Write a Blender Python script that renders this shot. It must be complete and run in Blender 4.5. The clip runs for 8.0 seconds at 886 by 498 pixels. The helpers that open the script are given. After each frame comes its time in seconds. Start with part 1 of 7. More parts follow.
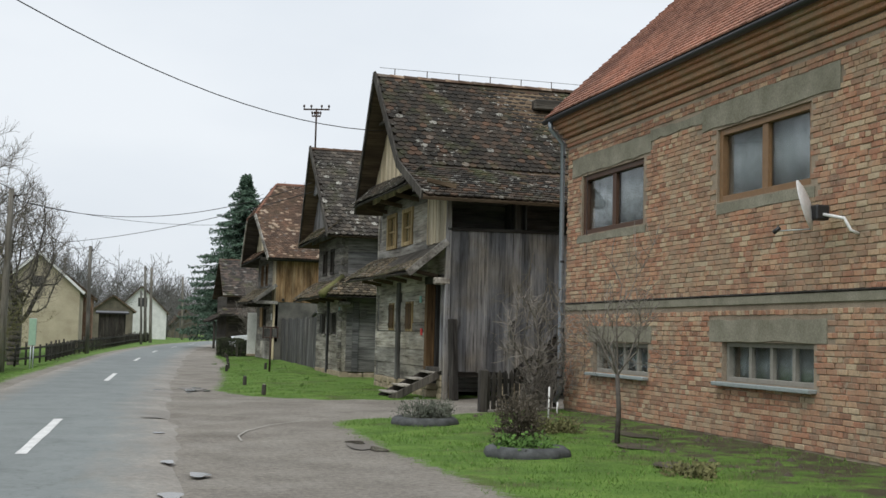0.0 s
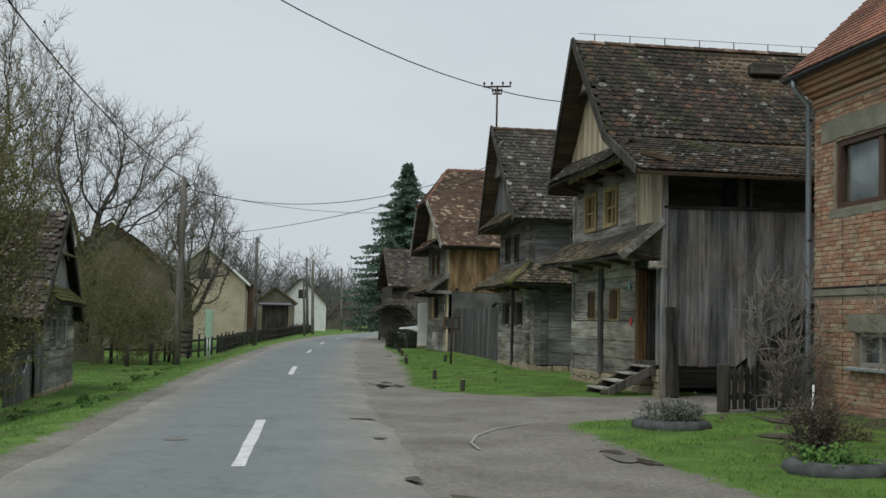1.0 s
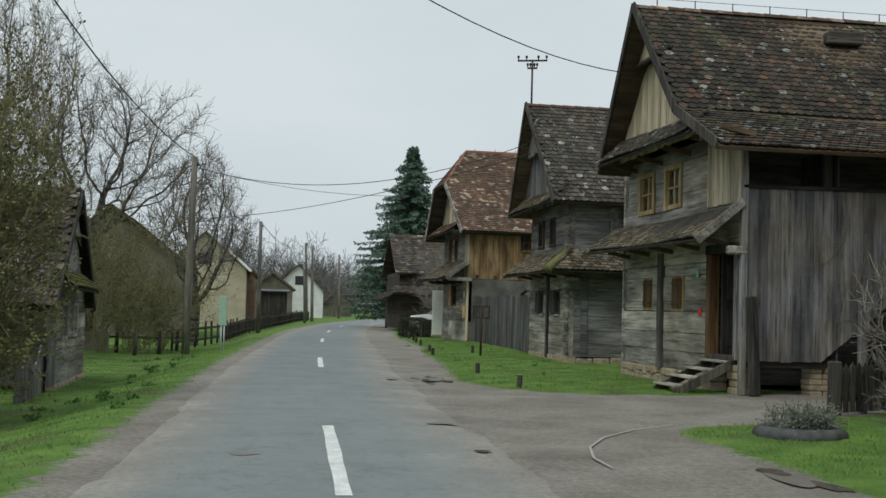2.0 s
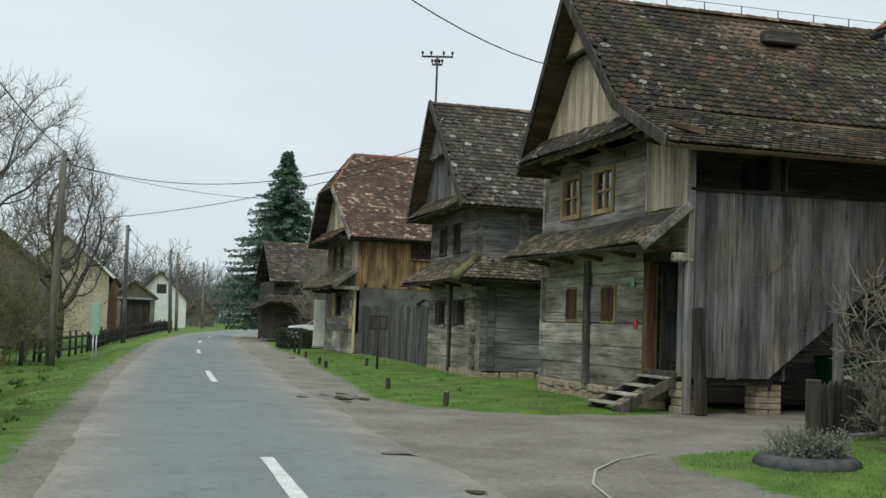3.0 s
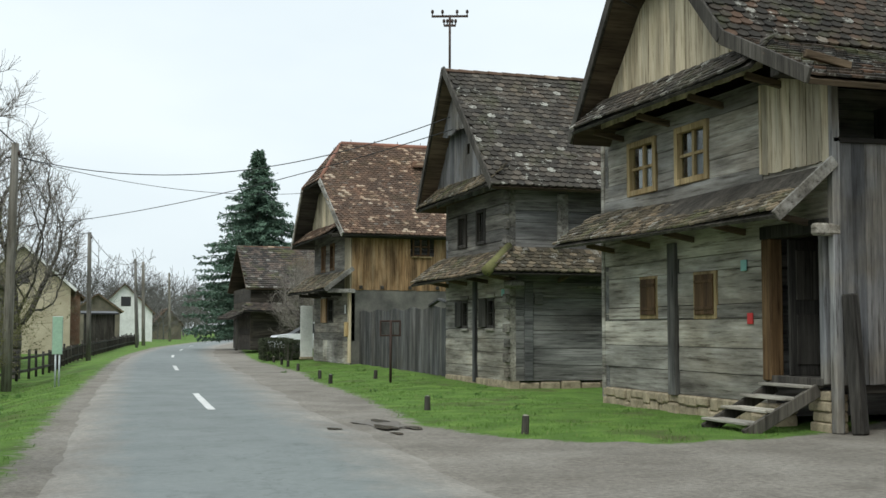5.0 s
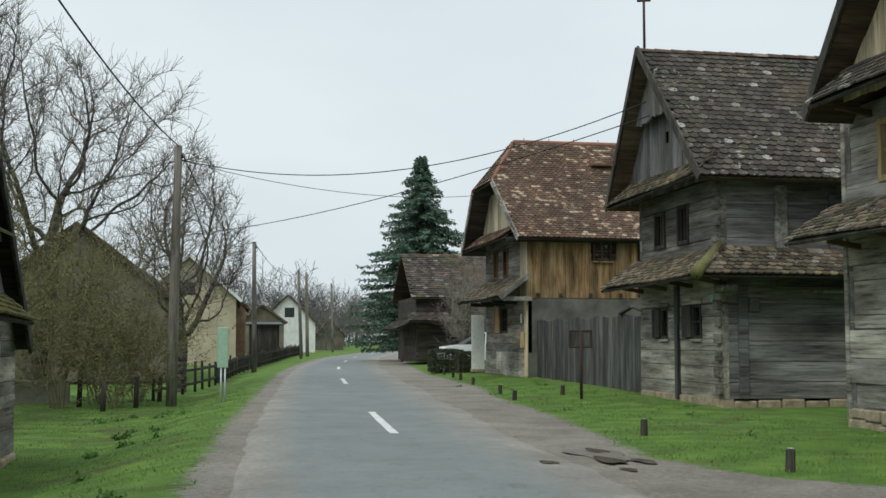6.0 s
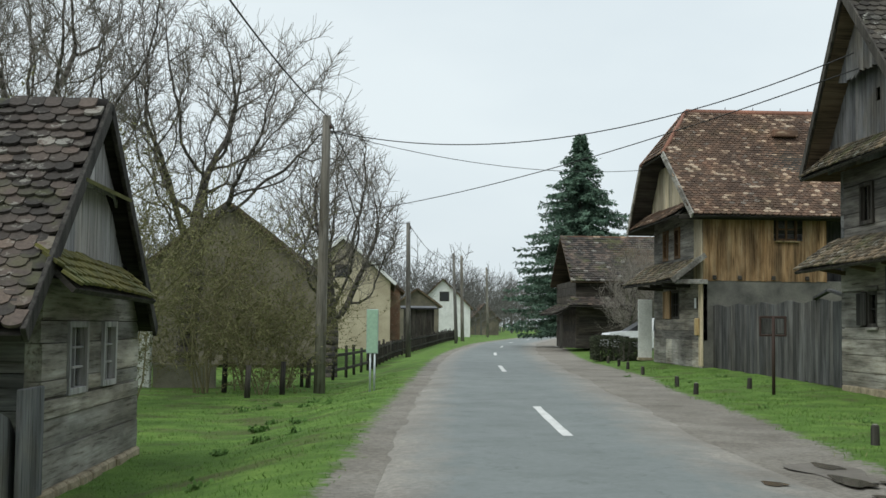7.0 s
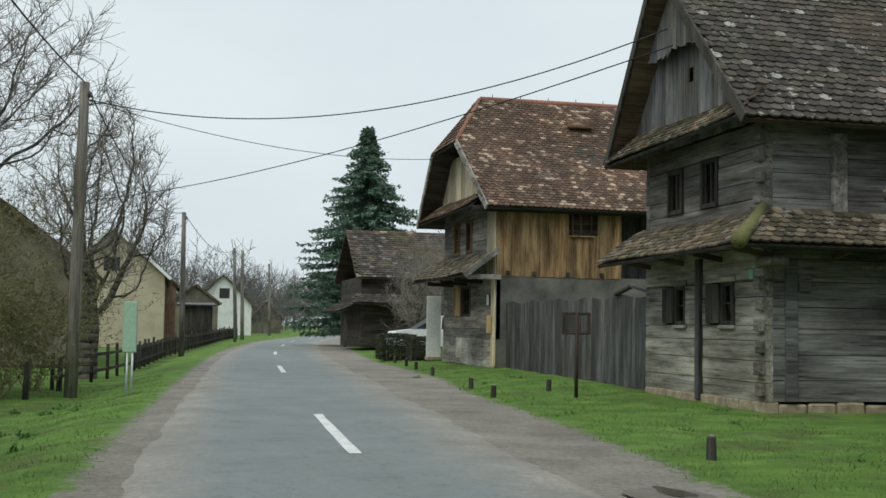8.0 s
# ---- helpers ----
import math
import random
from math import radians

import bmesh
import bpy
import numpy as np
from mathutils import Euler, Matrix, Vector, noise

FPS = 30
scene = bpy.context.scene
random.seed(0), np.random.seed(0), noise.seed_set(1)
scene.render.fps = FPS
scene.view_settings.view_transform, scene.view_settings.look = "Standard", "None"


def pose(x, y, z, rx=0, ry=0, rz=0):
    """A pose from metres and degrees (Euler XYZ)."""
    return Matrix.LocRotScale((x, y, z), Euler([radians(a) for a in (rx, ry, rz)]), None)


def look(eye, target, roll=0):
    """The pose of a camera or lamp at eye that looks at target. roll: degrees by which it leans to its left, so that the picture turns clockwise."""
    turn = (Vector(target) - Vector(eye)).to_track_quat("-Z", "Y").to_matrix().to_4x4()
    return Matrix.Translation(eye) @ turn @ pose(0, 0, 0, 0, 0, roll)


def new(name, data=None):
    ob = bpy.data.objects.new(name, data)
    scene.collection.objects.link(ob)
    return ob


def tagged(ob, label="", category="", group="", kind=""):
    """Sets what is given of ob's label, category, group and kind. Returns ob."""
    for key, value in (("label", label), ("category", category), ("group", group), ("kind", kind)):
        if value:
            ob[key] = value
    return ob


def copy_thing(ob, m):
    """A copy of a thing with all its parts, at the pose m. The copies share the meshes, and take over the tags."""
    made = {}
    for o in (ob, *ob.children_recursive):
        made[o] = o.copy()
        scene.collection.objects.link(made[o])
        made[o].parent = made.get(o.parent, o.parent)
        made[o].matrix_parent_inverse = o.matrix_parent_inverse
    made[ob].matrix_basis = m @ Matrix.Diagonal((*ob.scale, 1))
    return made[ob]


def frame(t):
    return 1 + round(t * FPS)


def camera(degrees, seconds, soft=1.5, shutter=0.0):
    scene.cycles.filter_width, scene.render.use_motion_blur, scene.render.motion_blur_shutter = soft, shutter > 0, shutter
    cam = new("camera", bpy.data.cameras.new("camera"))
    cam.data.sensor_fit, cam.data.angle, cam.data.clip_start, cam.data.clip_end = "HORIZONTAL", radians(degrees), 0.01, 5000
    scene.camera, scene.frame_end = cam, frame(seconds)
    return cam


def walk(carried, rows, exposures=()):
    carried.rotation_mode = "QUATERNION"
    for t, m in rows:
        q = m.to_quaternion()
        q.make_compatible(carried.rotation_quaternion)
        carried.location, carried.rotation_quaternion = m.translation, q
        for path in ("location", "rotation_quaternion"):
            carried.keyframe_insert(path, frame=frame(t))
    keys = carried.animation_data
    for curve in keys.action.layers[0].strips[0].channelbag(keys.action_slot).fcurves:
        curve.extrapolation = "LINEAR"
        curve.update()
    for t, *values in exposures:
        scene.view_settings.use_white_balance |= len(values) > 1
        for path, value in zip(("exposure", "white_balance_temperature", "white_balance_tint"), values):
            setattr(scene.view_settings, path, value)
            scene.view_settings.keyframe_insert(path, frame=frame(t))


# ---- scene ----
cam = camera(40.7, 8.0)
PATH = [
    (0, (-1.786, -6.961, 1.43), (-1.249, -5.04, 1.574), 1.5),
    (0.5, (-2.045, -5.767, 1.409), (-1.626, -3.816, 1.543), 1.4),
    (1, (-2.435, -4.332, 1.384), (-2.14, -2.358, 1.507), 1.3),
    (1.2, (-2.603, -3.734, 1.374), (-2.332, -1.756, 1.492), 1.3),
    (2.3, (-3.572, -1.287, 1.399), (-3.209, 0.677, 1.498), 1.7),
    (2.5, (-3.714, -0.85, 1.403), (-3.305, 1.105, 1.504), 1.7),
    (3, (-3.958, 0.484, 1.331), (-3.418, 2.406, 1.46), 2.1),
    (3.5, (-4.075, 1.746, 1.256), (-3.432, 3.633, 1.416), 2.6),
    (4, (-4.129, 3.02, 1.263), (-3.436, 4.887, 1.451), 3.0),
    (4.2, (-4.118, 3.509, 1.251), (-3.425, 5.375, 1.446), 3.0),
    (5.3, (-3.976, 6.371, 1.333), (-3.417, 8.287, 1.454), -1.1),
    (5.5, (-3.984, 6.953, 1.333), (-3.471, 8.881, 1.475), -0.8),
    (6, (-3.986, 8.419, 1.333), (-3.64, 10.383, 1.486), -0.0),
    (6.5, (-3.959, 9.785, 1.319), (-3.79, 11.773, 1.456), 0.5),
    (7, (-3.858, 11.059, 1.326), (-3.768, 13.053, 1.453), 0.6),
    (7.5, (-3.752, 12.282, 1.32), (-3.574, 14.27, 1.445), 0.5),
    (8, (-3.532, 13.644, 1.271), (-3.086, 15.589, 1.401), 0.9),
]
EXPOSURES = [(0.0, 0.12, 6500, 9), (0.5, 0.0, 6450, 6), (1.0, -0.27, 6400, 4), (2.5, -0.12, 6400, 3), (3.0, 0.0, 6400, 3), (3.5, 0.2, 6400, 4), (4.0, 0.3, 6400, 4), (5.5, 0.2, 6400, 3), (6.0, 0.02, 6400, 3), (6.5, 0.0, 6400, 3), (7.0, 0.08, 6400, 3), (7.5, -0.02, 6400, 3), (8.0, 0.0, 6400, 3)]
walk(cam, [(t, look(eye, target, roll)) for t, eye, target, roll in PATH], EXPOSURES)

# ---- world and light ----
world = bpy.data.worlds.new("overcast")
scene.world = world
world.use_nodes = True
wt = world.node_tree
wt.nodes.clear()
w_out = wt.nodes.new("ShaderNodeOutputWorld")
w_bg = wt.nodes.new("ShaderNodeBackground")
w_sky = wt.nodes.new("ShaderNodeTexSky")
w_sky.sky_type = "NISHITA"
w_sky.sun_disc = False
w_sky.sun_elevation = radians(53)
w_sky.sun_rotation = radians(225)
w_sky.dust_density = 4.0
w_tc = wt.nodes.new("ShaderNodeTexCoord")
w_map = wt.nodes.new("ShaderNodeMapping")
w_map.inputs["Scale"].default_value = (1.0, 1.0, 2.6)
w_noise = wt.nodes.new("ShaderNodeTexNoise")
w_noise.inputs["Scale"].default_value = 1.6
w_noise.inputs["Detail"].default_value = 5.0
w_ramp = wt.nodes.new("ShaderNodeValToRGB")
w_ramp.color_ramp.elements[0].position = 0.3
w_ramp.color_ramp.elements[0].color = (6.6, 7.2, 8.0, 1)
w_ramp.color_ramp.elements[1].position = 0.7
w_ramp.color_ramp.elements[1].color = (8.6, 9.0, 9.5, 1)
w_mix = wt.nodes.new("ShaderNodeMixRGB")
w_mix.inputs["Fac"].default_value = 0.92
wt.links.new(w_tc.outputs["Generated"], w_map.inputs["Vector"])
wt.links.new(w_map.outputs["Vector"], w_noise.inputs["Vector"])
wt.links.new(w_noise.outputs["Fac"], w_ramp.inputs["Fac"])
wt.links.new(w_sky.outputs["Color"], w_mix.inputs["Color1"])
wt.links.new(w_ramp.outputs["Color"], w_mix.inputs["Color2"])
w_sep = wt.nodes.new("ShaderNodeSeparateXYZ")
w_up = wt.nodes.new("ShaderNodeMapRange")
w_up.inputs["From Min"].default_value = 0.3
w_up.inputs["From Max"].default_value = 1.0
w_up.inputs["To Min"].default_value = 1.0
w_up.inputs["To Max"].default_value = 1.35
w_bright = wt.nodes.new("ShaderNodeVectorMath")
w_bright.operation = "SCALE"
wt.links.new(w_tc.outputs["Generated"], w_sep.inputs["Vector"])
wt.links.new(w_sep.outputs["Z"], w_up.inputs["Value"])
wt.links.new(w_mix.outputs["Color"], w_bright.inputs[0])
wt.links.new(w_up.outputs["Result"], w_bright.inputs["Scale"])
wt.links.new(w_bright.outputs["Vector"], w_bg.inputs["Color"])
w_bg.inputs["Strength"].default_value = 0.097
wt.links.new(w_bg.outputs["Background"], w_out.inputs["Surface"])
sun_data = bpy.data.lights.new("sun", "SUN")
sun_data.energy = 1.5
sun_data.angle = radians(40)
sun_data.color = (1.0, 0.97, 0.92)
sun = new("sun", sun_data)
sun.matrix_world = look((-22, -22, 42), (0, 0, 0))


# ---- materials ----
class Nodes:
    """A small builder for one node material."""

    def __init__(self, name, rough=0.85, spec=0.3):
        self.m = bpy.data.materials.new(name)
        self.m.use_nodes = True
        self.t = self.m.node_tree
        self.b = self.t.nodes["Principled BSDF"]
        self.b.inputs["Roughness"].default_value = rough
        self.b.inputs["Specular IOR Level"].default_value = spec
        self.co = self.t.nodes.new("ShaderNodeNewGeometry").outputs["Position"]

    def link(self, a, b):
        self.t.links.new(a, b)

    def scaled(self, sx, sy, sz, co=None):
        n = self.t.nodes.new("ShaderNodeMapping")
        n.inputs["Scale"].default_value = (sx, sy, sz)
        self.link(co or self.co, n.inputs["Vector"])
        return n.outputs["Vector"]

    def noise(self, scale, detail=4.0, co=None, rough=0.6):
        n = self.t.nodes.new("ShaderNodeTexNoise")
        n.inputs["Scale"].default_value = scale
        n.inputs["Detail"].default_value = detail
        n.inputs["Roughness"].default_value = rough
        self.link(co or self.co, n.inputs["Vector"])
        return n.outputs["Fac"]

    def ramp(self, fac, stops):
        n = self.t.nodes.new("ShaderNodeValToRGB")
        e = n.color_ramp.elements
        while len(e) < len(stops):
            e.new(0.5)
        for k, (p, c) in enumerate(stops):
            e[k].position = p
            e[k].color = (*c, 1) if len(c) == 3 else c
        self.link(fac, n.inputs["Fac"])
        return n.outputs["Color"]

    def grey(self, fac, lo, hi):
        return self.ramp(fac, [(lo, (0, 0, 0)), (hi, (1, 1, 1))])

    def mix(self, fac, a, b, kind="MIX"):
        n = self.t.nodes.new("ShaderNodeMixRGB")
        n.blend_type = kind
        for sock, v in ((n.inputs["Fac"], fac), (n.inputs["Color1"], a), (n.inputs["Color2"], b)):
            if isinstance(v, (int, float)):
                sock.default_value = v if sock.type == "VALUE" else (v, v, v, 1)
            elif isinstance(v, tuple):
                sock.default_value = (*v, 1)
            else:
                self.link(v, sock)
        return n.outputs["Color"]

    def math(self, op, a, b):
        n = self.t.nodes.new("ShaderNodeMath")
        n.operation = op
        for sock, v in ((n.inputs[0], a), (n.inputs[1], b)):
            if isinstance(v, (int, float)):
                sock.default_value = v
            else:
                self.link(v, sock)
        return n.outputs[0]

    def random(self):
        """A value of its own for each object and each loose piece of a mesh."""
        o = self.t.nodes.new("ShaderNodeObjectInfo").outputs["Random"]
        g = self.t.nodes.new("ShaderNodeNewGeometry").outputs["Random Per Island"]
        return self.math("FRACT", self.math("ADD", o, g), 0.0)

    def attr(self, name):
        n = self.t.nodes.new("ShaderNodeAttribute")
        n.attribute_name = name
        return n.outputs["Fac"]

    def done(self, color, bump=None, strength=0.3, distance=0.01, rough=None):
        if isinstance(color, tuple):
            self.b.inputs["Base Color"].default_value = (*color, 1)
        else:
            self.link(color, self.b.inputs["Base Color"])
        if rough is not None:
            self.link(rough, self.b.inputs["Roughness"])
        if bump is not None:
            n = self.t.nodes.new("ShaderNodeBump")
            n.inputs["Strength"].default_value = strength
            n.inputs["Distance"].default_value = distance
            self.link(bump, n.inputs["Height"])
            self.link(n.outputs["Normal"], self.b.inputs["Normal"])
        return self.m


def wood(name, dark, mid, light, axis, stain=0.5, warm=None):
    """Weathered wood with grain along an axis (0, 1 or 2), stains and a tone for each piece."""
    n = Nodes(name, 0.85, 0.2)
    s = [22.0, 22.0, 22.0]
    s[axis] = 1.1
    g = n.noise(1.0, 6.0, n.scaled(*s), 0.7)
    s2 = [5.0, 5.0, 5.0]
    s2[axis] = 0.5
    g2 = n.noise(1.0, 4.0, n.scaled(*s2))
    base = n.ramp(n.mix(0.5, g, g2), [(0.34, dark), (0.5, mid), (0.66, light)])
    if warm:
        base = n.mix(n.grey(n.noise(0.9, 3.0), 0.45, 0.62), base, n.mix(1.0, base, warm, "MULTIPLY"))
    tone = n.ramp(n.random(), [(0.0, (0.7, 0.71, 0.73)), (0.5, (1.02, 1.02, 1.02)), (1.0, (1.3, 1.27, 1.22))])
    base = n.mix(1.0, base, tone, "MULTIPLY")
    s3 = [1.9, 1.9, 1.9]
    s3[axis] = 0.45
    blot = n.grey(n.noise(1.2, 6.0, n.scaled(*s3)), 0.38, 0.64)
    s4 = [1.3, 1.3, 1.3]
    s4[axis] = 0.3
    soak = n.math("MULTIPLY", n.grey(n.noise(1.0, 7.0, n.scaled(*s4), 0.7), 0.46, 0.6), 0.85 * stain)
    base = n.mix(soak, base, n.mix(1.0, base, (0.42, 0.36, 0.3), "MULTIPLY"))
    base = n.mix(blot, n.mix(1.0, base, (1 - stain, 1 - stain, 1 - stain), "MULTIPLY"), base)
    crack = n.grey(g, 0.35, 0.44)
    base = n.mix(crack, n.mix(1.0, base, (0.55, 0.53, 0.5), "MULTIPLY"), base)
    base = n.mix(n.math("MULTIPLY", n.grey(n.noise(0.6, 5.0), 0.5, 0.68), 0.35), base, n.mix(1.0, base, (0.88, 0.8, 0.66), "MULTIPLY"))
    return n.done(base, g, 0.6, 0.012)


def tiles(name, stops, lichen=0.6, moss=0.3, pale=0.12, clump=0.0):
    n = Nodes(name, 0.9, 0.2)
    r = n.random()
    if clump:
        drift = n.math("MULTIPLY", n.math("SUBTRACT", n.noise(1.0, 4.0, n.scaled(1.5, 1.0, 6.0)), 0.5), clump)
        base = n.ramp(n.math("ADD", n.math("MULTIPLY", r, 0.8), n.math("ADD", drift, 0.08)), stops)
    else:
        base = n.ramp(r, stops)
    base = n.mix(0.75, base, n.ramp(n.noise(0.55, 4.0), [(0.3, (0.55, 0.55, 0.56)), (0.55, (1.0, 0.95, 0.9)), (0.75, (1.5, 1.25, 1.1))]), "MULTIPLY")
    fine = n.noise(26.0, 5.0)
    base = n.mix(0.7, base, n.ramp(fine, [(0.3, (0.6, 0.6, 0.6)), (0.7, (1.25, 1.25, 1.25))]), "MULTIPLY")
    base = n.mix(n.math("MULTIPLY", n.grey(n.noise(1.3, 5.0), 0.52, 0.7), moss), base, (0.1, 0.11, 0.045))
    patch = n.math("MULTIPLY", n.grey(n.noise(0.9, 3.0), 0.44, 0.6), n.grey(n.noise(6.5, 6.0, None, 0.7), 0.585, 0.62))
    pick = n.grey(n.math("FRACT", n.math("MULTIPLY", r, 37.0), 0.0), 1.0 - pale - 0.02, 1.0 - pale + 0.02)
    spot = n.math("MULTIPLY", n.math("MAXIMUM", n.math("MULTIPLY", pick, n.grey(n.noise(16.0, 3.0), 0.4, 0.5)), patch), lichen)
    base = n.mix(spot, base, (0.36, 0.35, 0.31))
    return n.done(base, fine, 0.5, 0.01)


def speckled(name, a, b, scale=3.0, fine=60.0, rough=0.9, bump=0.3, spec=0.3):
    n = Nodes(name, rough, spec)
    f = n.noise(fine, 5.0)
    c = n.ramp(n.noise(scale, 5.0), [(0.3, a), (0.7, b)])
    c = n.mix(0.6, c, n.ramp(f, [(0.3, (0.7, 0.7, 0.7)), (0.7, (1.3, 1.3, 1.3))]), "MULTIPLY")
    return n.done(c, f, bump, 0.01)


def plain(name, color, rough=0.6, metal=0.0, spec=0.4):
    n = Nodes(name, rough, spec)
    n.b.inputs["Metallic"].default_value = metal
    f = n.noise(14.0, 4.0)
    c = n.mix(0.5, color, n.ramp(f, [(0.3, (0.75, 0.75, 0.75)), (0.7, (1.2, 1.2, 1.2))]), "MULTIPLY")
    return n.done(c, f, 0.08, 0.004)


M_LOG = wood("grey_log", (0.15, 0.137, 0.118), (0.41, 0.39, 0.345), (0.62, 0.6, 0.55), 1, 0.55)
# Same grey logs for sides and backs, their shade put into a darker colour.
M_LOGX = wood("shaded_side_log", (0.07, 0.07, 0.07), (0.21, 0.207, 0.203), (0.385, 0.377, 0.365), 0, 0.5)
M_LOGD = wood("dark_log", (0.08, 0.074, 0.065), (0.235, 0.22, 0.198), (0.43, 0.41, 0.36), 1, 0.45)
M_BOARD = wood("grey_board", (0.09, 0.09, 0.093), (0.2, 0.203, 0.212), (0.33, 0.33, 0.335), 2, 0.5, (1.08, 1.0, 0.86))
M_CREAM = wood("pale_board", (0.24, 0.19, 0.125), (0.52, 0.45, 0.32), (0.68, 0.61, 0.47), 2, 0.3)
M_ORANGE = wood("orange_board", (0.16, 0.1, 0.05), (0.45, 0.29, 0.15), (0.64, 0.5, 0.31), 2, 0.6)
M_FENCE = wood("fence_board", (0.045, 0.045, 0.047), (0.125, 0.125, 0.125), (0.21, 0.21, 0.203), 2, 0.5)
M_BARNLOG = wood("barn_log", (0.03, 0.026, 0.022), (0.075, 0.066, 0.056), (0.13, 0.118, 0.1), 0, 0.45)
M_BEAM = wood("dark_beam", (0.02, 0.018, 0.016), (0.06, 0.055, 0.048), (0.12, 0.11, 0.095), 0, 0.4)
M_SOFFIT = wood("soffit", (0.07, 0.05, 0.034), (0.145, 0.108, 0.073), (0.22, 0.17, 0.115), 0, 0.4)
M_JAMB = wood("door_jamb", (0.09, 0.05, 0.025), (0.19, 0.115, 0.055), (0.29, 0.19, 0.1), 2, 0.4)
M_POST = wood("dark_post", (0.02, 0.018, 0.016), (0.065, 0.06, 0.053), (0.13, 0.12, 0.105), 2, 0.4)
M_FRAME = wood("window_wood", (0.2, 0.14, 0.07), (0.44, 0.33, 0.17), (0.58, 0.46, 0.27), 2, 0.3)
M_SHUT = wood("shutter_wood", (0.06, 0.035, 0.02), (0.14, 0.085, 0.045), (0.22, 0.14, 0.075), 2, 0.3)
M_POLE = wood("pole_wood", (0.09, 0.085, 0.075), (0.2, 0.19, 0.17), (0.3, 0.29, 0.26), 2, 0.4)
M_BARK = speckled("bark", (0.06, 0.053, 0.046), (0.135, 0.12, 0.104), 5.0, 40.0)
M_TWIG = speckled("twig", (0.13, 0.113, 0.097), (0.22, 0.2, 0.172), 5.0, 40.0)
M_FARWOOD = speckled("far_twig", (0.09, 0.088, 0.082), (0.145, 0.14, 0.13), 0.4, 9.0)
M_OLIVE = speckled("olive_shoot", (0.085, 0.085, 0.035), (0.19, 0.185, 0.075), 2.0, 30.0)
M_OLIVETWIG = speckled("olive_twig", (0.13, 0.115, 0.06), (0.23, 0.21, 0.11), 3.0, 30.0)
M_NEEDLE = speckled("needles", (0.065, 0.115, 0.08), (0.125, 0.19, 0.135), 1.2, 14.0)
M_STONE = speckled("plinth_stone", (0.2, 0.165, 0.11), (0.44, 0.37, 0.26), 5.0, 30.0, 0.95, 0.6)
M_MORTAR = speckled("mortar", (0.2, 0.16, 0.12), (0.34, 0.28, 0.21), 2.0, 50.0, 0.95, 0.4)
M_CEMENT = speckled("cement_patch", (0.16, 0.15, 0.11), (0.27, 0.255, 0.2), 2.5, 40.0, 0.95, 0.4)
M_GREYWALL = speckled("grey_render", (0.07, 0.07, 0.064), (0.2, 0.19, 0.165), 1.2, 30.0, 0.95, 0.3)
M_CREAMPLASTER = speckled("cream_plaster", (0.36, 0.31, 0.22), (0.52, 0.46, 0.34), 0.8, 20.0, 0.95, 0.2)
M_OLDPLASTER = speckled("stained_plaster", (0.09, 0.082, 0.064), (0.24, 0.21, 0.16), 0.7, 20.0, 0.95, 0.2)
M_WHITE = speckled("white_paint", (0.6, 0.6, 0.58), (0.78, 0.78, 0.76), 1.5, 30.0, 0.7, 0.1)
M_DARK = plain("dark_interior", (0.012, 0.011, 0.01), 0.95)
M_ZINC = plain("zinc", (0.24, 0.27, 0.3), 0.45, 0.6)
M_GUTTER = plain("gutter_metal", (0.045, 0.045, 0.048), 0.45, 0.5)
M_RUST = plain("rusty_iron", (0.05, 0.03, 0.024), 0.8)
M_WIRE = plain("wire", (0.015, 0.015, 0.016), 0.6)
M_BIN = plain("green_plastic", (0.012, 0.07, 0.035), 0.45)
M_RUBBER = speckled("tyre_rubber", (0.04, 0.042, 0.042), (0.1, 0.105, 0.105), 6.0, 40.0, 0.85, 0.4)
M_SIGN = plain("sign_green", (0.34, 0.5, 0.37), 0.5)
M_STEEL = plain("steel", (0.42, 0.46, 0.46), 0.4, 0.5)
M_RED = plain("red_plate", (0.5, 0.03, 0.03), 0.5)
M_TEAL = plain("teal_plate", (0.2, 0.42, 0.38), 0.5)
M_PLATE = plain("white_plate", (0.7, 0.7, 0.7), 0.5)
M_CURTAIN = plain("curtain", (0.27, 0.29, 0.31), 0.95)
M_BROWNPVC = plain("brown_window", (0.075, 0.038, 0.022), 0.5)
M_TANPVC = plain("tan_window", (0.2, 0.115, 0.055), 0.5)
M_GREYWIN = plain("grey_window", (0.24, 0.23, 0.2), 0.7)
M_SILL = plain("zinc_sill", (0.32, 0.36, 0.36), 0.55, 0.3)
M_CARPAINT = plain("white_car", (0.75, 0.76, 0.78), 0.25)
M_LEAF = speckled("leaf", (0.048, 0.1, 0.022), (0.095, 0.18, 0.04), 4.0, 20.0)
M_HEDGE = speckled("hedge", (0.028, 0.036, 0.02), (0.07, 0.08, 0.045), 4.0, 20.0)
M_LAVENDER = speckled("lavender", (0.07, 0.08, 0.058), (0.16, 0.17, 0.135), 4.0, 20.0)
M_SOIL = speckled("soil", (0.05, 0.042, 0.03), (0.1, 0.084, 0.06), 3.0, 30.0)
M_MUD = speckled("wet_mud", (0.11, 0.096, 0.078), (0.17, 0.15, 0.126), 3.0, 30.0, 0.5)
M_PALEMARK = speckled("pale_grit", (0.28, 0.27, 0.24), (0.42, 0.4, 0.36), 6.0, 40.0)
M_PALETWIG = speckled("pale_twig", (0.13, 0.11, 0.07), (0.24, 0.21, 0.14), 4.0, 20.0)
M_PAINT = speckled("road_paint", (0.5, 0.5, 0.48), (0.72, 0.72, 0.7), 6.0, 30.0, 0.7)

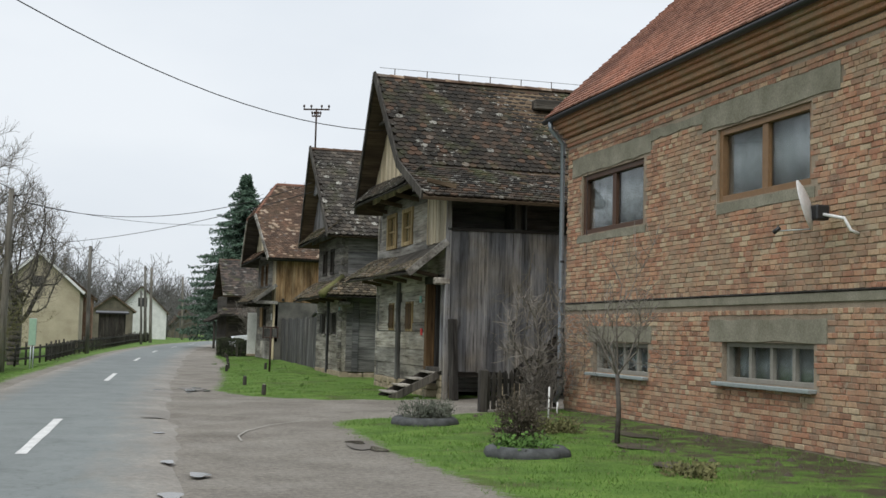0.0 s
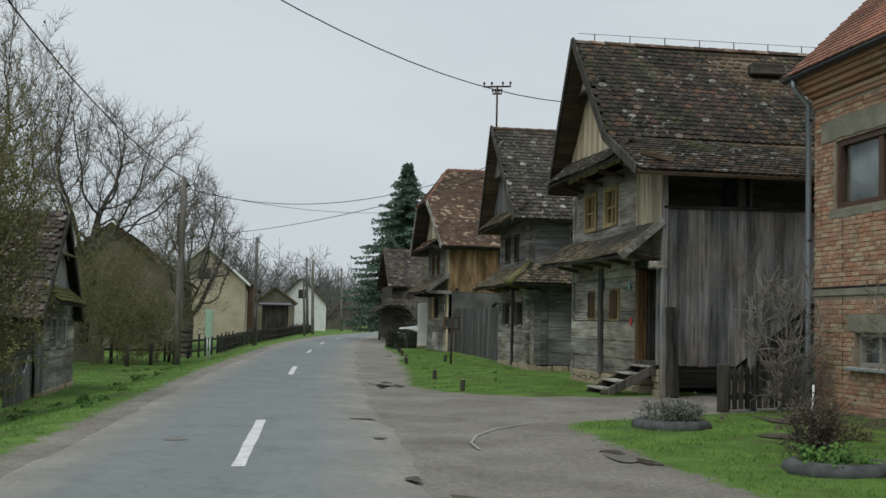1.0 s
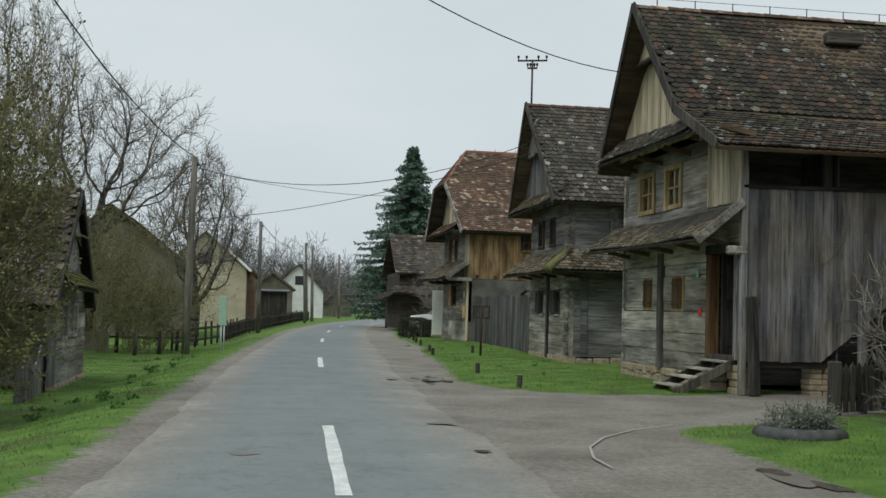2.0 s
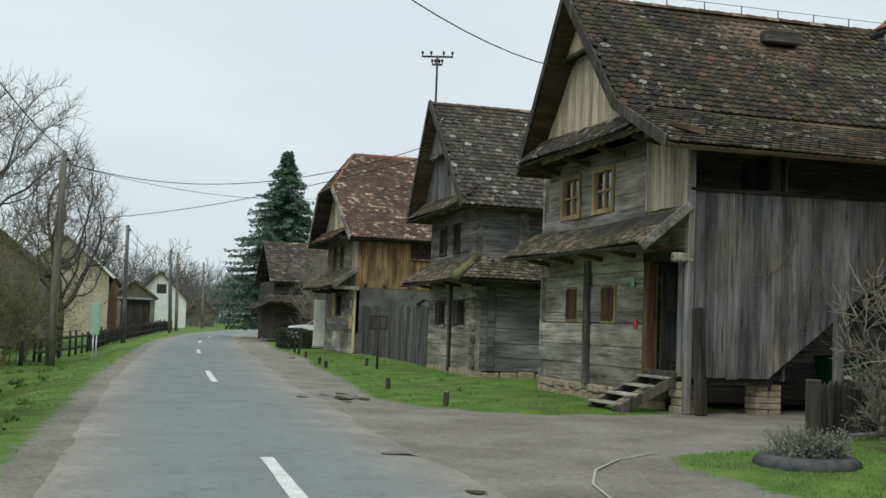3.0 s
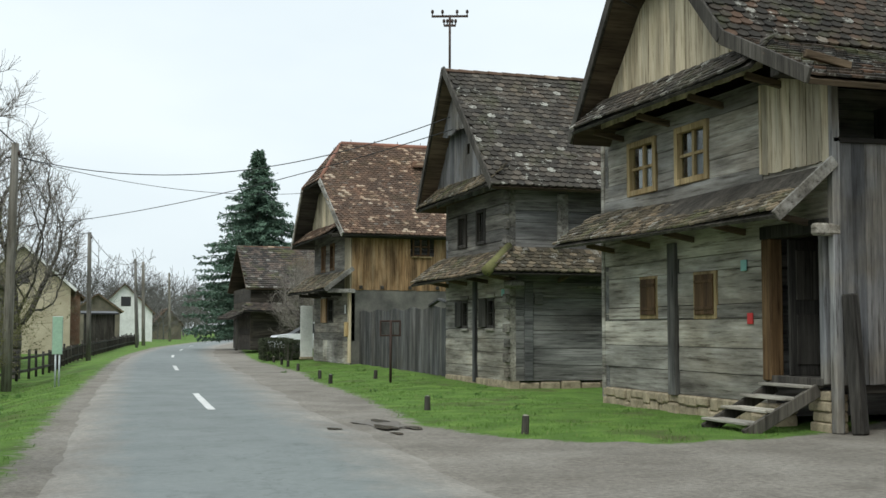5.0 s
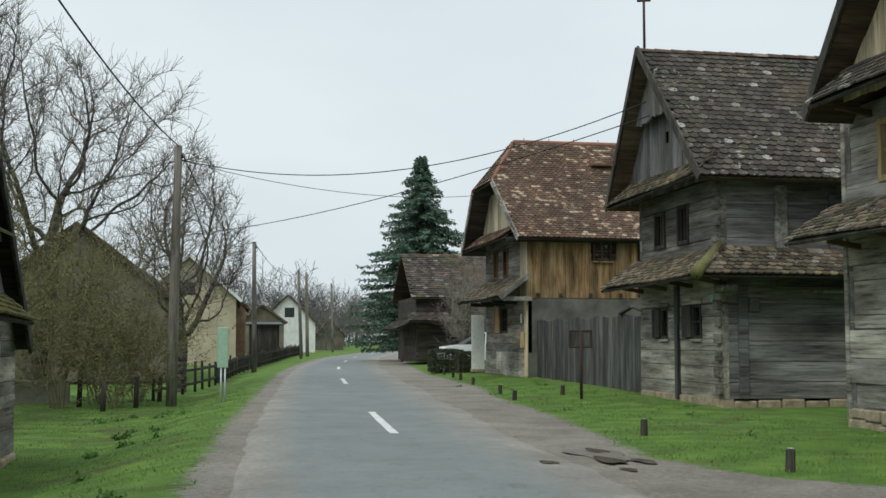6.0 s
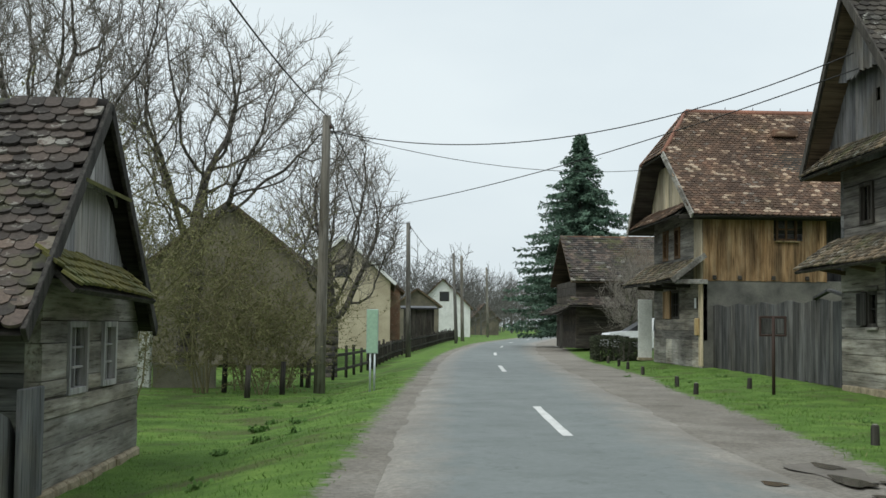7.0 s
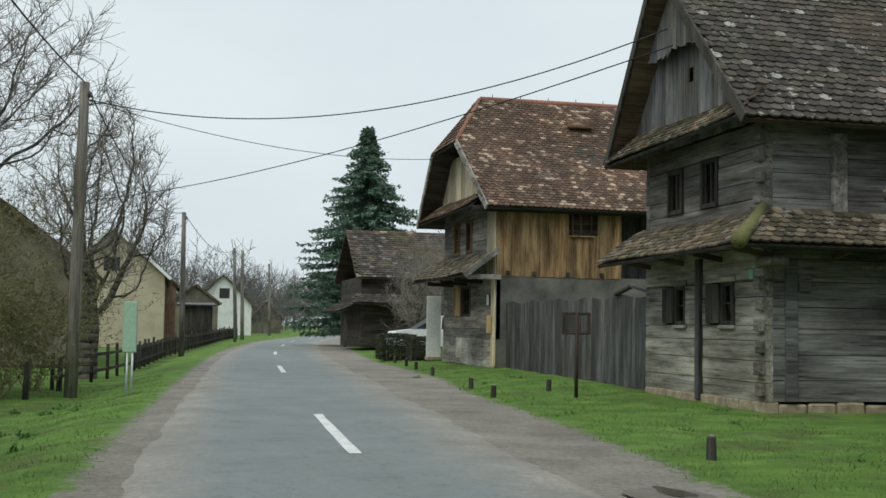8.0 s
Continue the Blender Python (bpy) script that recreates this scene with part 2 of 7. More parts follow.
T_W1 = tiles("old_tiles_dark", [(0.0, (0.03, 0.028, 0.025)), (0.5, (0.05, 0.044, 0.037)), (0.85, (0.072, 0.055, 0.043)), (1.0, (0.115, 0.072, 0.05))], 0.8, 0.5, 0.02)
T_W2 = tiles("old_tiles_grey", [(0.0, (0.046, 0.042, 0.038)), (0.6, (0.076, 0.069, 0.06)), (1.0, (0.125, 0.109, 0.092))], 0.95, 0.3, 0.04)
T_W3 = tiles("old_tiles_red", [(0.0, (0.085, 0.06, 0.047)), (0.55, (0.125, 0.084, 0.062)), (0.78, (0.17, 0.11, 0.08)), (0.84, (0.34, 0.25, 0.18)), (1.0, (0.44, 0.36, 0.28))], 0.35, 0.15, 0.01, 1.3)
T_PENT = tiles("mossy_tiles", [(0.0, (0.06, 0.053, 0.04)), (0.6, (0.12, 0.103, 0.075)), (1.0, (0.25, 0.205, 0.145))], 0.6, 0.65, 0.04)
T_RED = tiles("red_tiles", [(0.0, (0.24, 0.125, 0.093)), (0.5, (0.32, 0.165, 0.122)), (1.0, (0.4, 0.22, 0.165))], 0.1, 0.05, 0.02)
T_FAR = tiles("far_tiles", [(0.0, (0.075, 0.066, 0.056)), (1.0, (0.13, 0.11, 0.09))], 0.3, 0.5, 0.02)


def brick_material():
    n = Nodes("brick", 0.92, 0.2)
    r = n.random()
    c = n.ramp(r, [(0.0, (0.24, 0.14, 0.095)), (0.35, (0.37, 0.185, 0.118)), (0.6, (0.42, 0.235, 0.145)), (0.82, (0.45, 0.31, 0.2)), (1.0, (0.47, 0.38, 0.26))])
    f = n.noise(30.0, 5.0)
    c = n.mix(0.7, c, n.ramp(f, [(0.3, (0.65, 0.65, 0.65)), (0.7, (1.25, 1.25, 1.25))]), "MULTIPLY")
    c = n.mix(n.math("MULTIPLY", n.grey(n.noise(1.4, 7.0, None, 0.7), 0.45, 0.64), 0.65), c, (0.32, 0.26, 0.18))
    c = n.mix(n.math("MULTIPLY", n.grey(n.noise(1.9, 7.0, None, 0.7), 0.52, 0.68), 0.55), c, (0.12, 0.09, 0.066))
    smear = n.math("MULTIPLY", n.grey(n.noise(7.0, 6.0, None, 0.75), 0.54, 0.66), 0.7)
    c = n.mix(smear, c, (0.36, 0.31, 0.235))
    return n.done(c, f, 0.5, 0.012)


M_BRICK = brick_material()


def glass_material():
    n = Nodes("window_glass", 0.03, 0.5)
    n.b.inputs["Transmission Weight"].default_value = 1.0
    n.b.inputs["IOR"].default_value = 1.45
    return n.done((0.85, 0.9, 0.9))


M_GLASS = glass_material()


def asphalt_material():
    n = Nodes("worn_asphalt", 0.6, 0.4)
    f = n.noise(90.0, 4.0)
    c = n.ramp(n.noise(0.5, 6.0, n.scaled(1.0, 0.1, 1.0)), [(0.3, (0.138, 0.153, 0.147)), (0.7, (0.18, 0.198, 0.191))])
    c = n.mix(0.7, c, n.ramp(f, [(0.3, (0.75, 0.75, 0.75)), (0.7, (1.25, 1.25, 1.25))]), "MULTIPLY")
    c = n.mix(n.math("MULTIPLY", n.grey(n.noise(1.6, 6.0), 0.56, 0.7), 0.35), c, (0.09, 0.098, 0.097))
    c = n.mix(0.6, c, n.ramp(n.noise(11.0, 8.0, None, 0.75), [(0.34, (0.8, 0.8, 0.8)), (0.66, (1.2, 1.2, 1.2))]), "MULTIPLY")
    crack = n.grey(n.math("ABSOLUTE", n.math("SUBTRACT", n.noise(0.9, 6.0), 0.5), 0.0), 0.0, 0.006)
    c = n.mix(crack, n.mix(1.0, c, (0.6, 0.6, 0.6), "MULTIPLY"), c)
    # grit of the verges on the worn borders
    e = n.grey(n.math("ADD", n.attr("border"), n.math("MULTIPLY", n.math("SUBTRACT", n.noise(3.5, 6.0, n.scaled(1.0, 0.4, 1.0)), 0.5), 1.0)), 0.15, 0.85)
    grit = n.ramp(n.mix(0.5, n.noise(0.9, 6.0), n.noise(45.0, 6.0, None, 0.7)), [(0.3, (0.135, 0.12, 0.1)), (0.5, (0.235, 0.215, 0.186)), (0.7, (0.34, 0.315, 0.275))])
    grit = n.mix(0.8, grit, n.ramp(n.noise(14.0, 8.0, None, 0.75), [(0.34, (0.6, 0.58, 0.55)), (0.5, (1.0, 1.0, 1.0)), (0.66, (1.4, 1.38, 1.34))]), "MULTIPLY")
    grit = n.mix(n.math("MULTIPLY", n.grey(n.noise(0.5, 6.0), 0.5, 0.66), 0.5), grit, (0.125, 0.108, 0.088))
    c = n.mix(e, c, grit)
    return n.done(c, f, 0.25, 0.006, n.ramp(n.noise(0.8, 4.0), [(0.3, (0.58, 0.58, 0.58)), (0.7, (0.74, 0.74, 0.74))]))


M_ASPHALT = asphalt_material()


def ground_material():
    n = Nodes("ground", 0.9, 0.2)
    f = n.noise(45.0, 6.0, None, 0.7)
    big = n.noise(0.5, 6.0)
    grass = n.ramp(n.mix(0.45, n.noise(1.3, 6.0), f), [(0.32, (0.045, 0.078, 0.018)), (0.5, (0.105, 0.19, 0.036)), (0.66, (0.19, 0.29, 0.06))])
    grass = n.mix(n.math("MULTIPLY", n.grey(n.noise(0.75, 6.0), 0.53, 0.66), 0.7), grass, (0.085, 0.068, 0.04))
    gravel = n.ramp(n.mix(0.5, n.noise(0.9, 6.0), f), [(0.3, (0.135, 0.12, 0.1)), (0.5, (0.235, 0.215, 0.186)), (0.7, (0.34, 0.315, 0.275))])
    gravel = n.mix(n.math("MULTIPLY", n.grey(big, 0.5, 0.66), 0.5), gravel, (0.125, 0.108, 0.088))
    gravel = n.mix(0.8, gravel, n.ramp(n.noise(14.0, 8.0, None, 0.75), [(0.34, (0.6, 0.58, 0.55)), (0.5, (1.0, 1.0, 1.0)), (0.66, (1.4, 1.38, 1.34))]), "MULTIPLY")
    k = n.math("ADD", n.attr("gravel"), n.math("MULTIPLY", n.math("SUBTRACT", n.mix(0.5, n.noise(2.0, 6.0), n.noise(9.0, 4.0)), 0.5), 1.3))
    fac = n.grey(k, -0.08 + 0.5, 0.08 + 0.5)
    soil = n.ramp(n.mix(0.5, n.noise(3.0, 6.0), f), [(0.32, (0.04, 0.034, 0.022)), (0.52, (0.085, 0.072, 0.045)), (0.68, (0.15, 0.13, 0.09))])
    bare = n.math("ADD", n.math("MULTIPLY", n.attr("bed"), 0.46), n.math("MULTIPLY", n.math("SUBTRACT", n.noise(2.2, 6.0, None, 0.65), 0.5), 1.5))
    grass = n.mix(n.math("MULTIPLY", n.grey(bare, 0.3, 0.5), n.grey(n.attr("bed"), 0.05, 0.3)), grass, soil)
    c = n.mix(fac, grass, gravel)
    far = n.attr("woods")
    c = n.mix(far, c, (0.085, 0.075, 0.05))
    rough = n.mix(fac, 0.95, n.ramp(n.noise(0.7, 5.0), [(0.38, (0.68, 0.68, 0.68)), (0.6, (0.92, 0.92, 0.92))]))
    return n.done(c, f, 0.8, 0.03, rough)


M_GROUND = ground_material()


def puddle_material():
    n = Nodes("puddle_water", 0.12, 0.4)
    return n.done(n.ramp(n.noise(3.0), [(0.3, (0.07, 0.06, 0.048)), (0.7, (0.12, 0.105, 0.085))]))


M_WATER = puddle_material()


# ---- building helpers ----
rng = random.Random(7)
nrg = np.random.default_rng(11)
BASE = {}


def thing(name, at, label, category, group="", kind=""):
    """An Empty at the base of a thing; its parts are built in world places."""
    ob = new(name)
    ob.location = at
    BASE[ob] = Vector(at)
    return tagged(ob, label, category, group, kind)


def adopt(ob, parent):
    if parent is not None:
        ob.parent = parent
        base = BASE.get(parent, Vector())
        BASE[ob] = base
        if parent.type == "EMPTY":
            ob.matrix_parent_inverse = Matrix.Translation(-base)
    return ob


def raw(name, verts, faces, mat, parent=None, label="", smooth=False):
    me = bpy.data.meshes.new(name)
    me.from_pydata([tuple(v) for v in verts], [], [tuple(f) for f in faces])
    me.materials.append(mat)
    if smooth:
        me.polygons.foreach_set("use_smooth", [True] * len(me.polygons))
    me.update()
    ob = adopt(new(name, me), parent)
    if label:
        tagged(ob, label)
    return ob


def part(name, bm, mat, parent, label="", smooth=False):
    me = bpy.data.meshes.new(name)
    bmesh.ops.recalc_face_normals(bm, faces=bm.faces)
    bm.to_mesh(me)
    bm.free()
    me.materials.append(mat)
    if smooth:
        me.polygons.foreach_set("use_smooth", [True] * len(me.polygons))
    ob = adopt(new(name, me), parent)
    if label:
        tagged(ob, label)
    return ob


HEX = [(0, 3, 2, 1), (4, 5, 6, 7), (0, 1, 5, 4), (1, 2, 6, 5), (2, 3, 7, 6), (3, 0, 4, 7)]


def corners(x0, x1, y0, y1, z0, z1):
    return [(x0, y0, z0), (x1, y0, z0), (x1, y1, z0), (x0, y1, z0), (x0, y0, z1), (x1, y0, z1), (x1, y1, z1), (x0, y1, z1)]


def boxes(bm, dims, bevel=0.0):
    """Adds boxes (x0, x1, y0, y1, z0, z1) to a bmesh."""
    for d in dims:
        vs = [bm.verts.new(v) for v in corners(*d)]
        fs = [bm.faces.new([vs[i] for i in f]) for f in HEX]
        if bevel:
            es = list({e for f in fs for e in f.edges})
            bmesh.ops.bevel(bm, geom=es, offset=bevel, segments=1, affect="EDGES")
    return bm


def welded(bm):
    """Joins touching boxes into one connected body."""
    bmesh.ops.remove_doubles(bm, verts=bm.verts[:], dist=0.0005)
    return bm


def box(name, d, mat, parent, label="", bevel=0.01):
    x0, x1, y0, y1, z0, z1 = d
    d = (min(x0, x1), max(x0, x1), min(y0, y1), max(y0, y1), min(z0, z1), max(z0, z1))
    return part(name, boxes(bmesh.new(), [d], bevel), mat, parent, label)


def beam(name, a, b, w, h, mat, parent, label=""):
    """A squared beam from a to b, w across and h deep."""
    a, b = Vector(a), Vector(b)
    d = (b - a).normalized()
    s = d.cross(Vector((0, 0, 1)))
    s = s.normalized() if s.length > 0.01 else Vector((0, 1, 0))
    u = s.cross(d)
    vs = [p + s * i * w / 2 + u * j * h / 2 for p in (a, b) for i, j in ((-1, -1), (1, -1), (1, 1), (-1, 1))]
    bm = bmesh.new()
    bv = [bm.verts.new(v) for v in vs]
    for f in HEX:
        bm.faces.new([bv[i] for i in f])
    bmesh.ops.bevel(bm, geom=list(bm.edges), offset=min(w, h) * 0.12, segments=1, affect="EDGES")
    return part(name, bm, mat, parent, label)


def tube_data(segs, sides):
    """Tapered tubes (p0, p1, r0, r1) as one set of verts and faces."""
    vs, fs = [], []
    for p0, p1, r0, r1 in segs:
        d = (p1 - p0)
        if d.length < 1e-6:
            continue
        d = d.normalized()
        s = d.orthogonal().normalized()
        u = d.cross(s)
        k = len(vs)
        for p, r in ((p0, r0), (p1, r1)):
            for i in range(sides):
                a = 2 * math.pi * i / sides
                vs.append(p + s * (math.cos(a) * r) + u * (math.sin(a) * r))
        for i in range(sides):
            j = (i + 1) % sides
            fs.append((k + i, k + j, k + sides + j, k + sides + i))
        if sides > 4:
            fs.append(tuple(k + sides + i for i in range(sides)))
            fs.append(tuple(k + i for i in reversed(range(sides))))
    return vs, fs


def tube(name, pts, r, mat, parent=None, label="", sides=8, r2=None):
    """One tube along the points, tapering from r to r2."""
    pts = [Vector(p) for p in pts]
    n = len(pts) - 1
    r2 = r if r2 is None else r2
    vs, fs = [], []
    side = (pts[1] - pts[0]).orthogonal().normalized()
    for k, p in enumerate(pts):
        d = (pts[min(n, k + 1)] - pts[max(0, k - 1)]).normalized()
        side = side - d * side.dot(d)
        side = side.normalized() if side.length > 1e-4 else d.orthogonal().normalized()
        u, q = d.cross(side), r + (r2 - r) * k / n
        for i in range(sides):
            a = 2 * math.pi * i / sides
            vs.append(p + side * (math.cos(a) * q) + u * (math.sin(a) * q))
    for k in range(n):
        for i in range(sides):
            j = (i + 1) % sides
            fs.append((k * sides + i, k * sides + j, (k + 1) * sides + j, (k + 1) * sides + i))
    fs += [tuple(reversed(range(sides))), tuple(n * sides + i for i in range(sides))]
    return raw(name, vs, fs, mat, parent, label, True)


def lathe(name, profile, at, mat, parent, label="", sides=20):
    """A turned form from (radius, height) pairs."""
    vs, fs = [], []
    for r, z in profile:
        for i in range(sides):
            a = 2 * math.pi * i / sides
            vs.append((at[0] + r * math.cos(a), at[1] + r * math.sin(a), at[2] + z))
    for k in range(len(profile) - 1):
        for i in range(sides):
            j = (i + 1) % sides
            fs.append((k * sides + i, k * sides + j, (k + 1) * sides + j, (k + 1) * sides + i))
    fs.append(tuple(reversed(range(sides))))
    fs.append(tuple((len(profile) - 1) * sides + i for i in range(sides)))
    return raw(name, vs, fs, mat, parent, label, True)


# ---- ground and road ----
def table(points):
    xs, ys = zip(*points)
    return lambda v: np.interp(v, xs, ys)


def smooth_table(points, step=1.0, width=6):
    """A table rounded at its knees."""
    f = table(points)
    xs = np.arange(points[0][0], points[-1][0], step)
    ys = f(xs)
    k = np.ones(2 * width + 1) / (2 * width + 1)
    ys2 = np.convolve(np.pad(ys, width, mode="reflect", reflect_type="odd"), k, "valid")
    return lambda v: np.interp(v, xs, ys2)


road_mid = smooth_table([(-60, -4.6), (-20, -3.2), (0, -2.72), (9, -2.38), (12, -2.22), (25, -1.75), (30, -1.5), (45, -0.54), (51, -0.19), (70, 1.4), (100, 5.0), (140, 12.3), (200, 25.0), (300, 47.0), (400, 70.0)])
road_left = table([(-60, -2.2), (0, -2.1), (20, -2.05), (40, -2.0), (80, -2.1), (400, -2.4)])
road_right = table([(-60, 1.6), (3, 1.55), (10, 1.5), (20, 1.55), (28, 1.75), (40, 1.95), (60, 2.1), (400, 2.4)])
right_grass = table([(-60, 1.75), (4, 1.75), (7, 1.64), (11.6, 1.75), (12.5, 2.1), (13.2, 4.0), (13.3, 4.0), (19.0, 1.6), (20, 1.0), (22, 0.8), (25, 1.2), (29, 1.65), (36, 2.2), (42, 3.0), (50, 3.5), (56, 3.7), (70, 5.2), (100, 9.0), (140, 16.5), (200, 29.5), (400, 75.0)])
drive_low = table([(-5, 13.2), (2, 12.6), (3.9, 13.3), (6, 14.7), (8, 15.8), (40, 17.0)])
drive_high = table([(-5, 22), (1, 20), (1.6, 18.9), (2.9, 18.15), (4.7, 18.6), (6.0, 19.2), (7.5, 20.5), (10, 24.0), (40, 24.0)])


def height(x, y):
    x, y = np.asarray(x, float), np.asarray(y, float)
    left = road_mid(y) + road_left(y) - 0.5
    dip = np.clip((left - x) / 2.2, 0, 1)
    z = -0.4 * dip * dip * (3 - 2 * dip) * np.clip((110 - y) / 50, 0, 1)
    rise = np.clip((y - 28) / 18, 0, 1) * np.clip((x - right_grass(y)) / 3.0, 0, 1)
    z = z + 0.22 * rise
    near = np.clip((y - (-2)) / 8, 0, 1) * np.clip((17 - y) / 4, 0, 1) * np.clip((x - 2.0) / 4.5, 0, 1)
    return z + 0.08 * near


def bed_soil(x, y):
    """How bare the front garden is: grass by the drive, soil towards the wall."""
    return np.clip((x - 3.3) / 2.4, 0, 1) * np.clip((y - 1.0) / 2.0, 0, 1) * np.clip((15.6 - y) / 2.0, 0, 1) * np.clip((9.0 - x) / 0.5, 0, 1)


def build_ground():
    xs = np.concatenate([-np.geomspace(700, 15, 26), np.arange(-14.4, 14.0, 0.2), np.geomspace(14.2, 800, 28)])
    ys = np.concatenate([-np.geomspace(300, 13, 14), np.arange(-12.4, 62, 0.2), np.geomspace(62.4, 1200, 48)])
    X, Y = np.meshgrid(xs, ys)
    Z = height(X, Y)
    wob = 0.5 * np.sin(X * 2.3 + np.sin(Y * 1.7) * 2) * np.sin(Y * 1.9 + X) + 0.5 * np.sin(X * 5.1 - Y * 4.3)
    mid, lo, hi = road_mid(Y), road_mid(Y) + road_left(Y), road_mid(Y) + road_right(Y)
    on_road = (X > lo + 0.1) & (X < hi - 0.1)
    Z = Z + 0.012 * wob * (~on_road) - 0.03 * on_road
    a = np.minimum(X - (lo - 0.42), right_grass(Y) - X)
    b = np.minimum.reduce([Y - drive_low(X), drive_high(X) - Y, X + 2, 34 - X])
    g = np.clip(np.maximum(a, b), -1, 1) + 0.5
    woods = np.clip((np.abs(X - mid) - 26) / 12, 0, 1)
    bare = bed_soil(X, Y)
    n, m = X.shape
    idx = np.arange(n * m).reshape(n, m)
    faces = np.stack([idx[:-1, :-1], idx[:-1, 1:], idx[1:, 1:], idx[1:, :-1]], -1).reshape(-1, 4)
    me = bpy.data.meshes.new("ground")
    me.from_pydata(np.stack([X, Y, Z], -1).reshape(-1, 3).tolist(), [], faces.tolist())
    for name, val in (("gravel", g), ("woods", woods), ("bed", bare)):
        at = me.attributes.new(name, "FLOAT", "POINT")
        at.data.foreach_set("value", val.reshape(-1).astype(np.float32))
    me.polygons.foreach_set("use_smooth", [True] * len(me.polygons))
    me.materials.append(M_GROUND)
    return tagged(new("ground", me), "short wet green grass with muddy brown gravel shoulders and forecourt", "ground", kind="structure")


build_ground()


def build_road():
    ys = np.concatenate([np.arange(-60, 60, 0.4), np.arange(60, 380, 2.0)])
    cols = np.linspace(0, 1, 25)
    vs, bd = [], []
    for y in ys:
        l = road_mid(y) + road_left(y) + 0.025 * math.sin(y * 0.7) + 0.012 * math.sin(y * 2.3 + 1)
        r = road_mid(y) + road_right(y) + 0.07 * math.sin(y * 0.6 + 2) + 0.03 * math.sin(y * 1.9)
        for c in cols:
            edge = min(c, 1 - c) * (r - l)
            vs.append((l + c * (r - l), y, 0.012 + 0.02 * min(1.0, edge / 0.6) - (0.02 if c in (0.0, 1.0) else 0.0)))
            bd.append(1.0 - min(1.0, edge / (0.9 if c < 0.5 else 1.2)))
    k = len(cols)
    fs = [(i * k + j, i * k + j + 1, (i + 1) * k + j + 1, (i + 1) * k + j) for i in range(len(ys) - 1) for j in range(k - 1)]
    ob = raw("road", vs, fs, M_ASPHALT, None, "", True)
    at = ob.data.attributes.new("border", "FLOAT", "POINT")
    at.data.foreach_set("value", np.array(bd, np.float32))
    tagged(ob, "worn damp grey asphalt village road with crumbling edges", "road", kind="structure")


build_road()


def build_dashes():
    for y0, dx in zip((-12.0, 6.8, 25.2, 44.6, 63.0, 82.0, 101.0, 121.0), (0, -0.16, 0, 0, 0, 0, 0, 0)):
        n, vs = 8, []
        for i in range(n + 1):
            y = y0 + 5.1 * i / n
            for s in (-0.065, 0.065):
                vs.append((road_mid(y) + dx + s + rng.uniform(-0.008, 0.008), y, 0.0365))
        fs = [(2 * i, 2 * i + 1, 2 * i + 3, 2 * i + 2) for i in range(n)]
        tagged(raw("lane_dash", vs, fs, M_PAINT), "worn white painted centre line dash on asphalt", "road marking", "centre line dashes", "structure")


build_dashes()


def puddle(x, y, rx, ry, mat, z=0.0, name="puddle", label="shallow muddy puddle in the gravel shoulder"):
    n = 26
    vs = [(x, y, z)]
    ph = rng.uniform(0, 6)
    for i in range(n):
        a = 2 * math.pi * i / n
        k = 1 + 0.16 * math.sin(3 * a + ph) + 0.08 * math.sin(5 * a + 2 * ph)
        vs.append((x + rx * k * math.cos(a), y + ry * k * math.sin(a), z))
    fs = [(0, 1 + i, 1 + (i + 1) % n) for i in range(n)]
    tagged(raw(name, vs, fs, mat), label, "puddle", "puddles", "structure")


for px, py, rx, ry in ((0.35, 22.4, 0.12, 0.3), (0.15, 21.3, 0.14, 0.4), (0.5, 21.1, 0.1, 0.3), (0.05, 20.3, 0.07, 0.2), (-0.62, 21.0, 0.1, 0.16), (-0.86, 4.85, 0.1, 0.2), (-1.1, 6.0, 0.07, 0.16), (-1.05, 9.6, 0.08, 0.1), (-1.2, 3.4, 0.1, 0.22), (1.4, 8.4, 0.12, 0.25), (1.5, 7.5, 0.1, 0.3)):
    puddle(px, py, rx, ry, M_WATER, 0.034 if px < -0.55 else 0.016)
for px, py, rx, ry in ((-3.35, 9.2, 0.13, 0.12), (-1.0, 12.35, 0.2, 0.13), (0.25, 22.0, 0.3, 0.75), (1.4, 8.0, 0.2, 0.6)):
    puddle(px, py, rx, ry, M_MUD, 0.037 if px < -0.55 else 0.0135, "mud_patch", "wet brown mud patch in the worn road edge")


def scratch_line():
    """A pale curved wheel scratch on the forecourt."""
    pts = [(-0.05, 8.6), (-0.02, 9.3), (0.2, 10.2), (0.65, 11.2), (1.3, 12.1), (2.05, 12.8)]
    vs = []
    for x, y in pts:
        vs += [(x - 0.014, y, 0.016), (x + 0.014, y - 0.006, 0.016)]
    tagged(raw("wheel_scratch", vs, [(2 * k, 2 * k + 1, 2 * k + 3, 2 * k + 2) for k in range(len(pts) - 1)], M_PALEMARK), "pale curved scratch line on the gravel", "ground mark", kind="structure")


scratch_line()


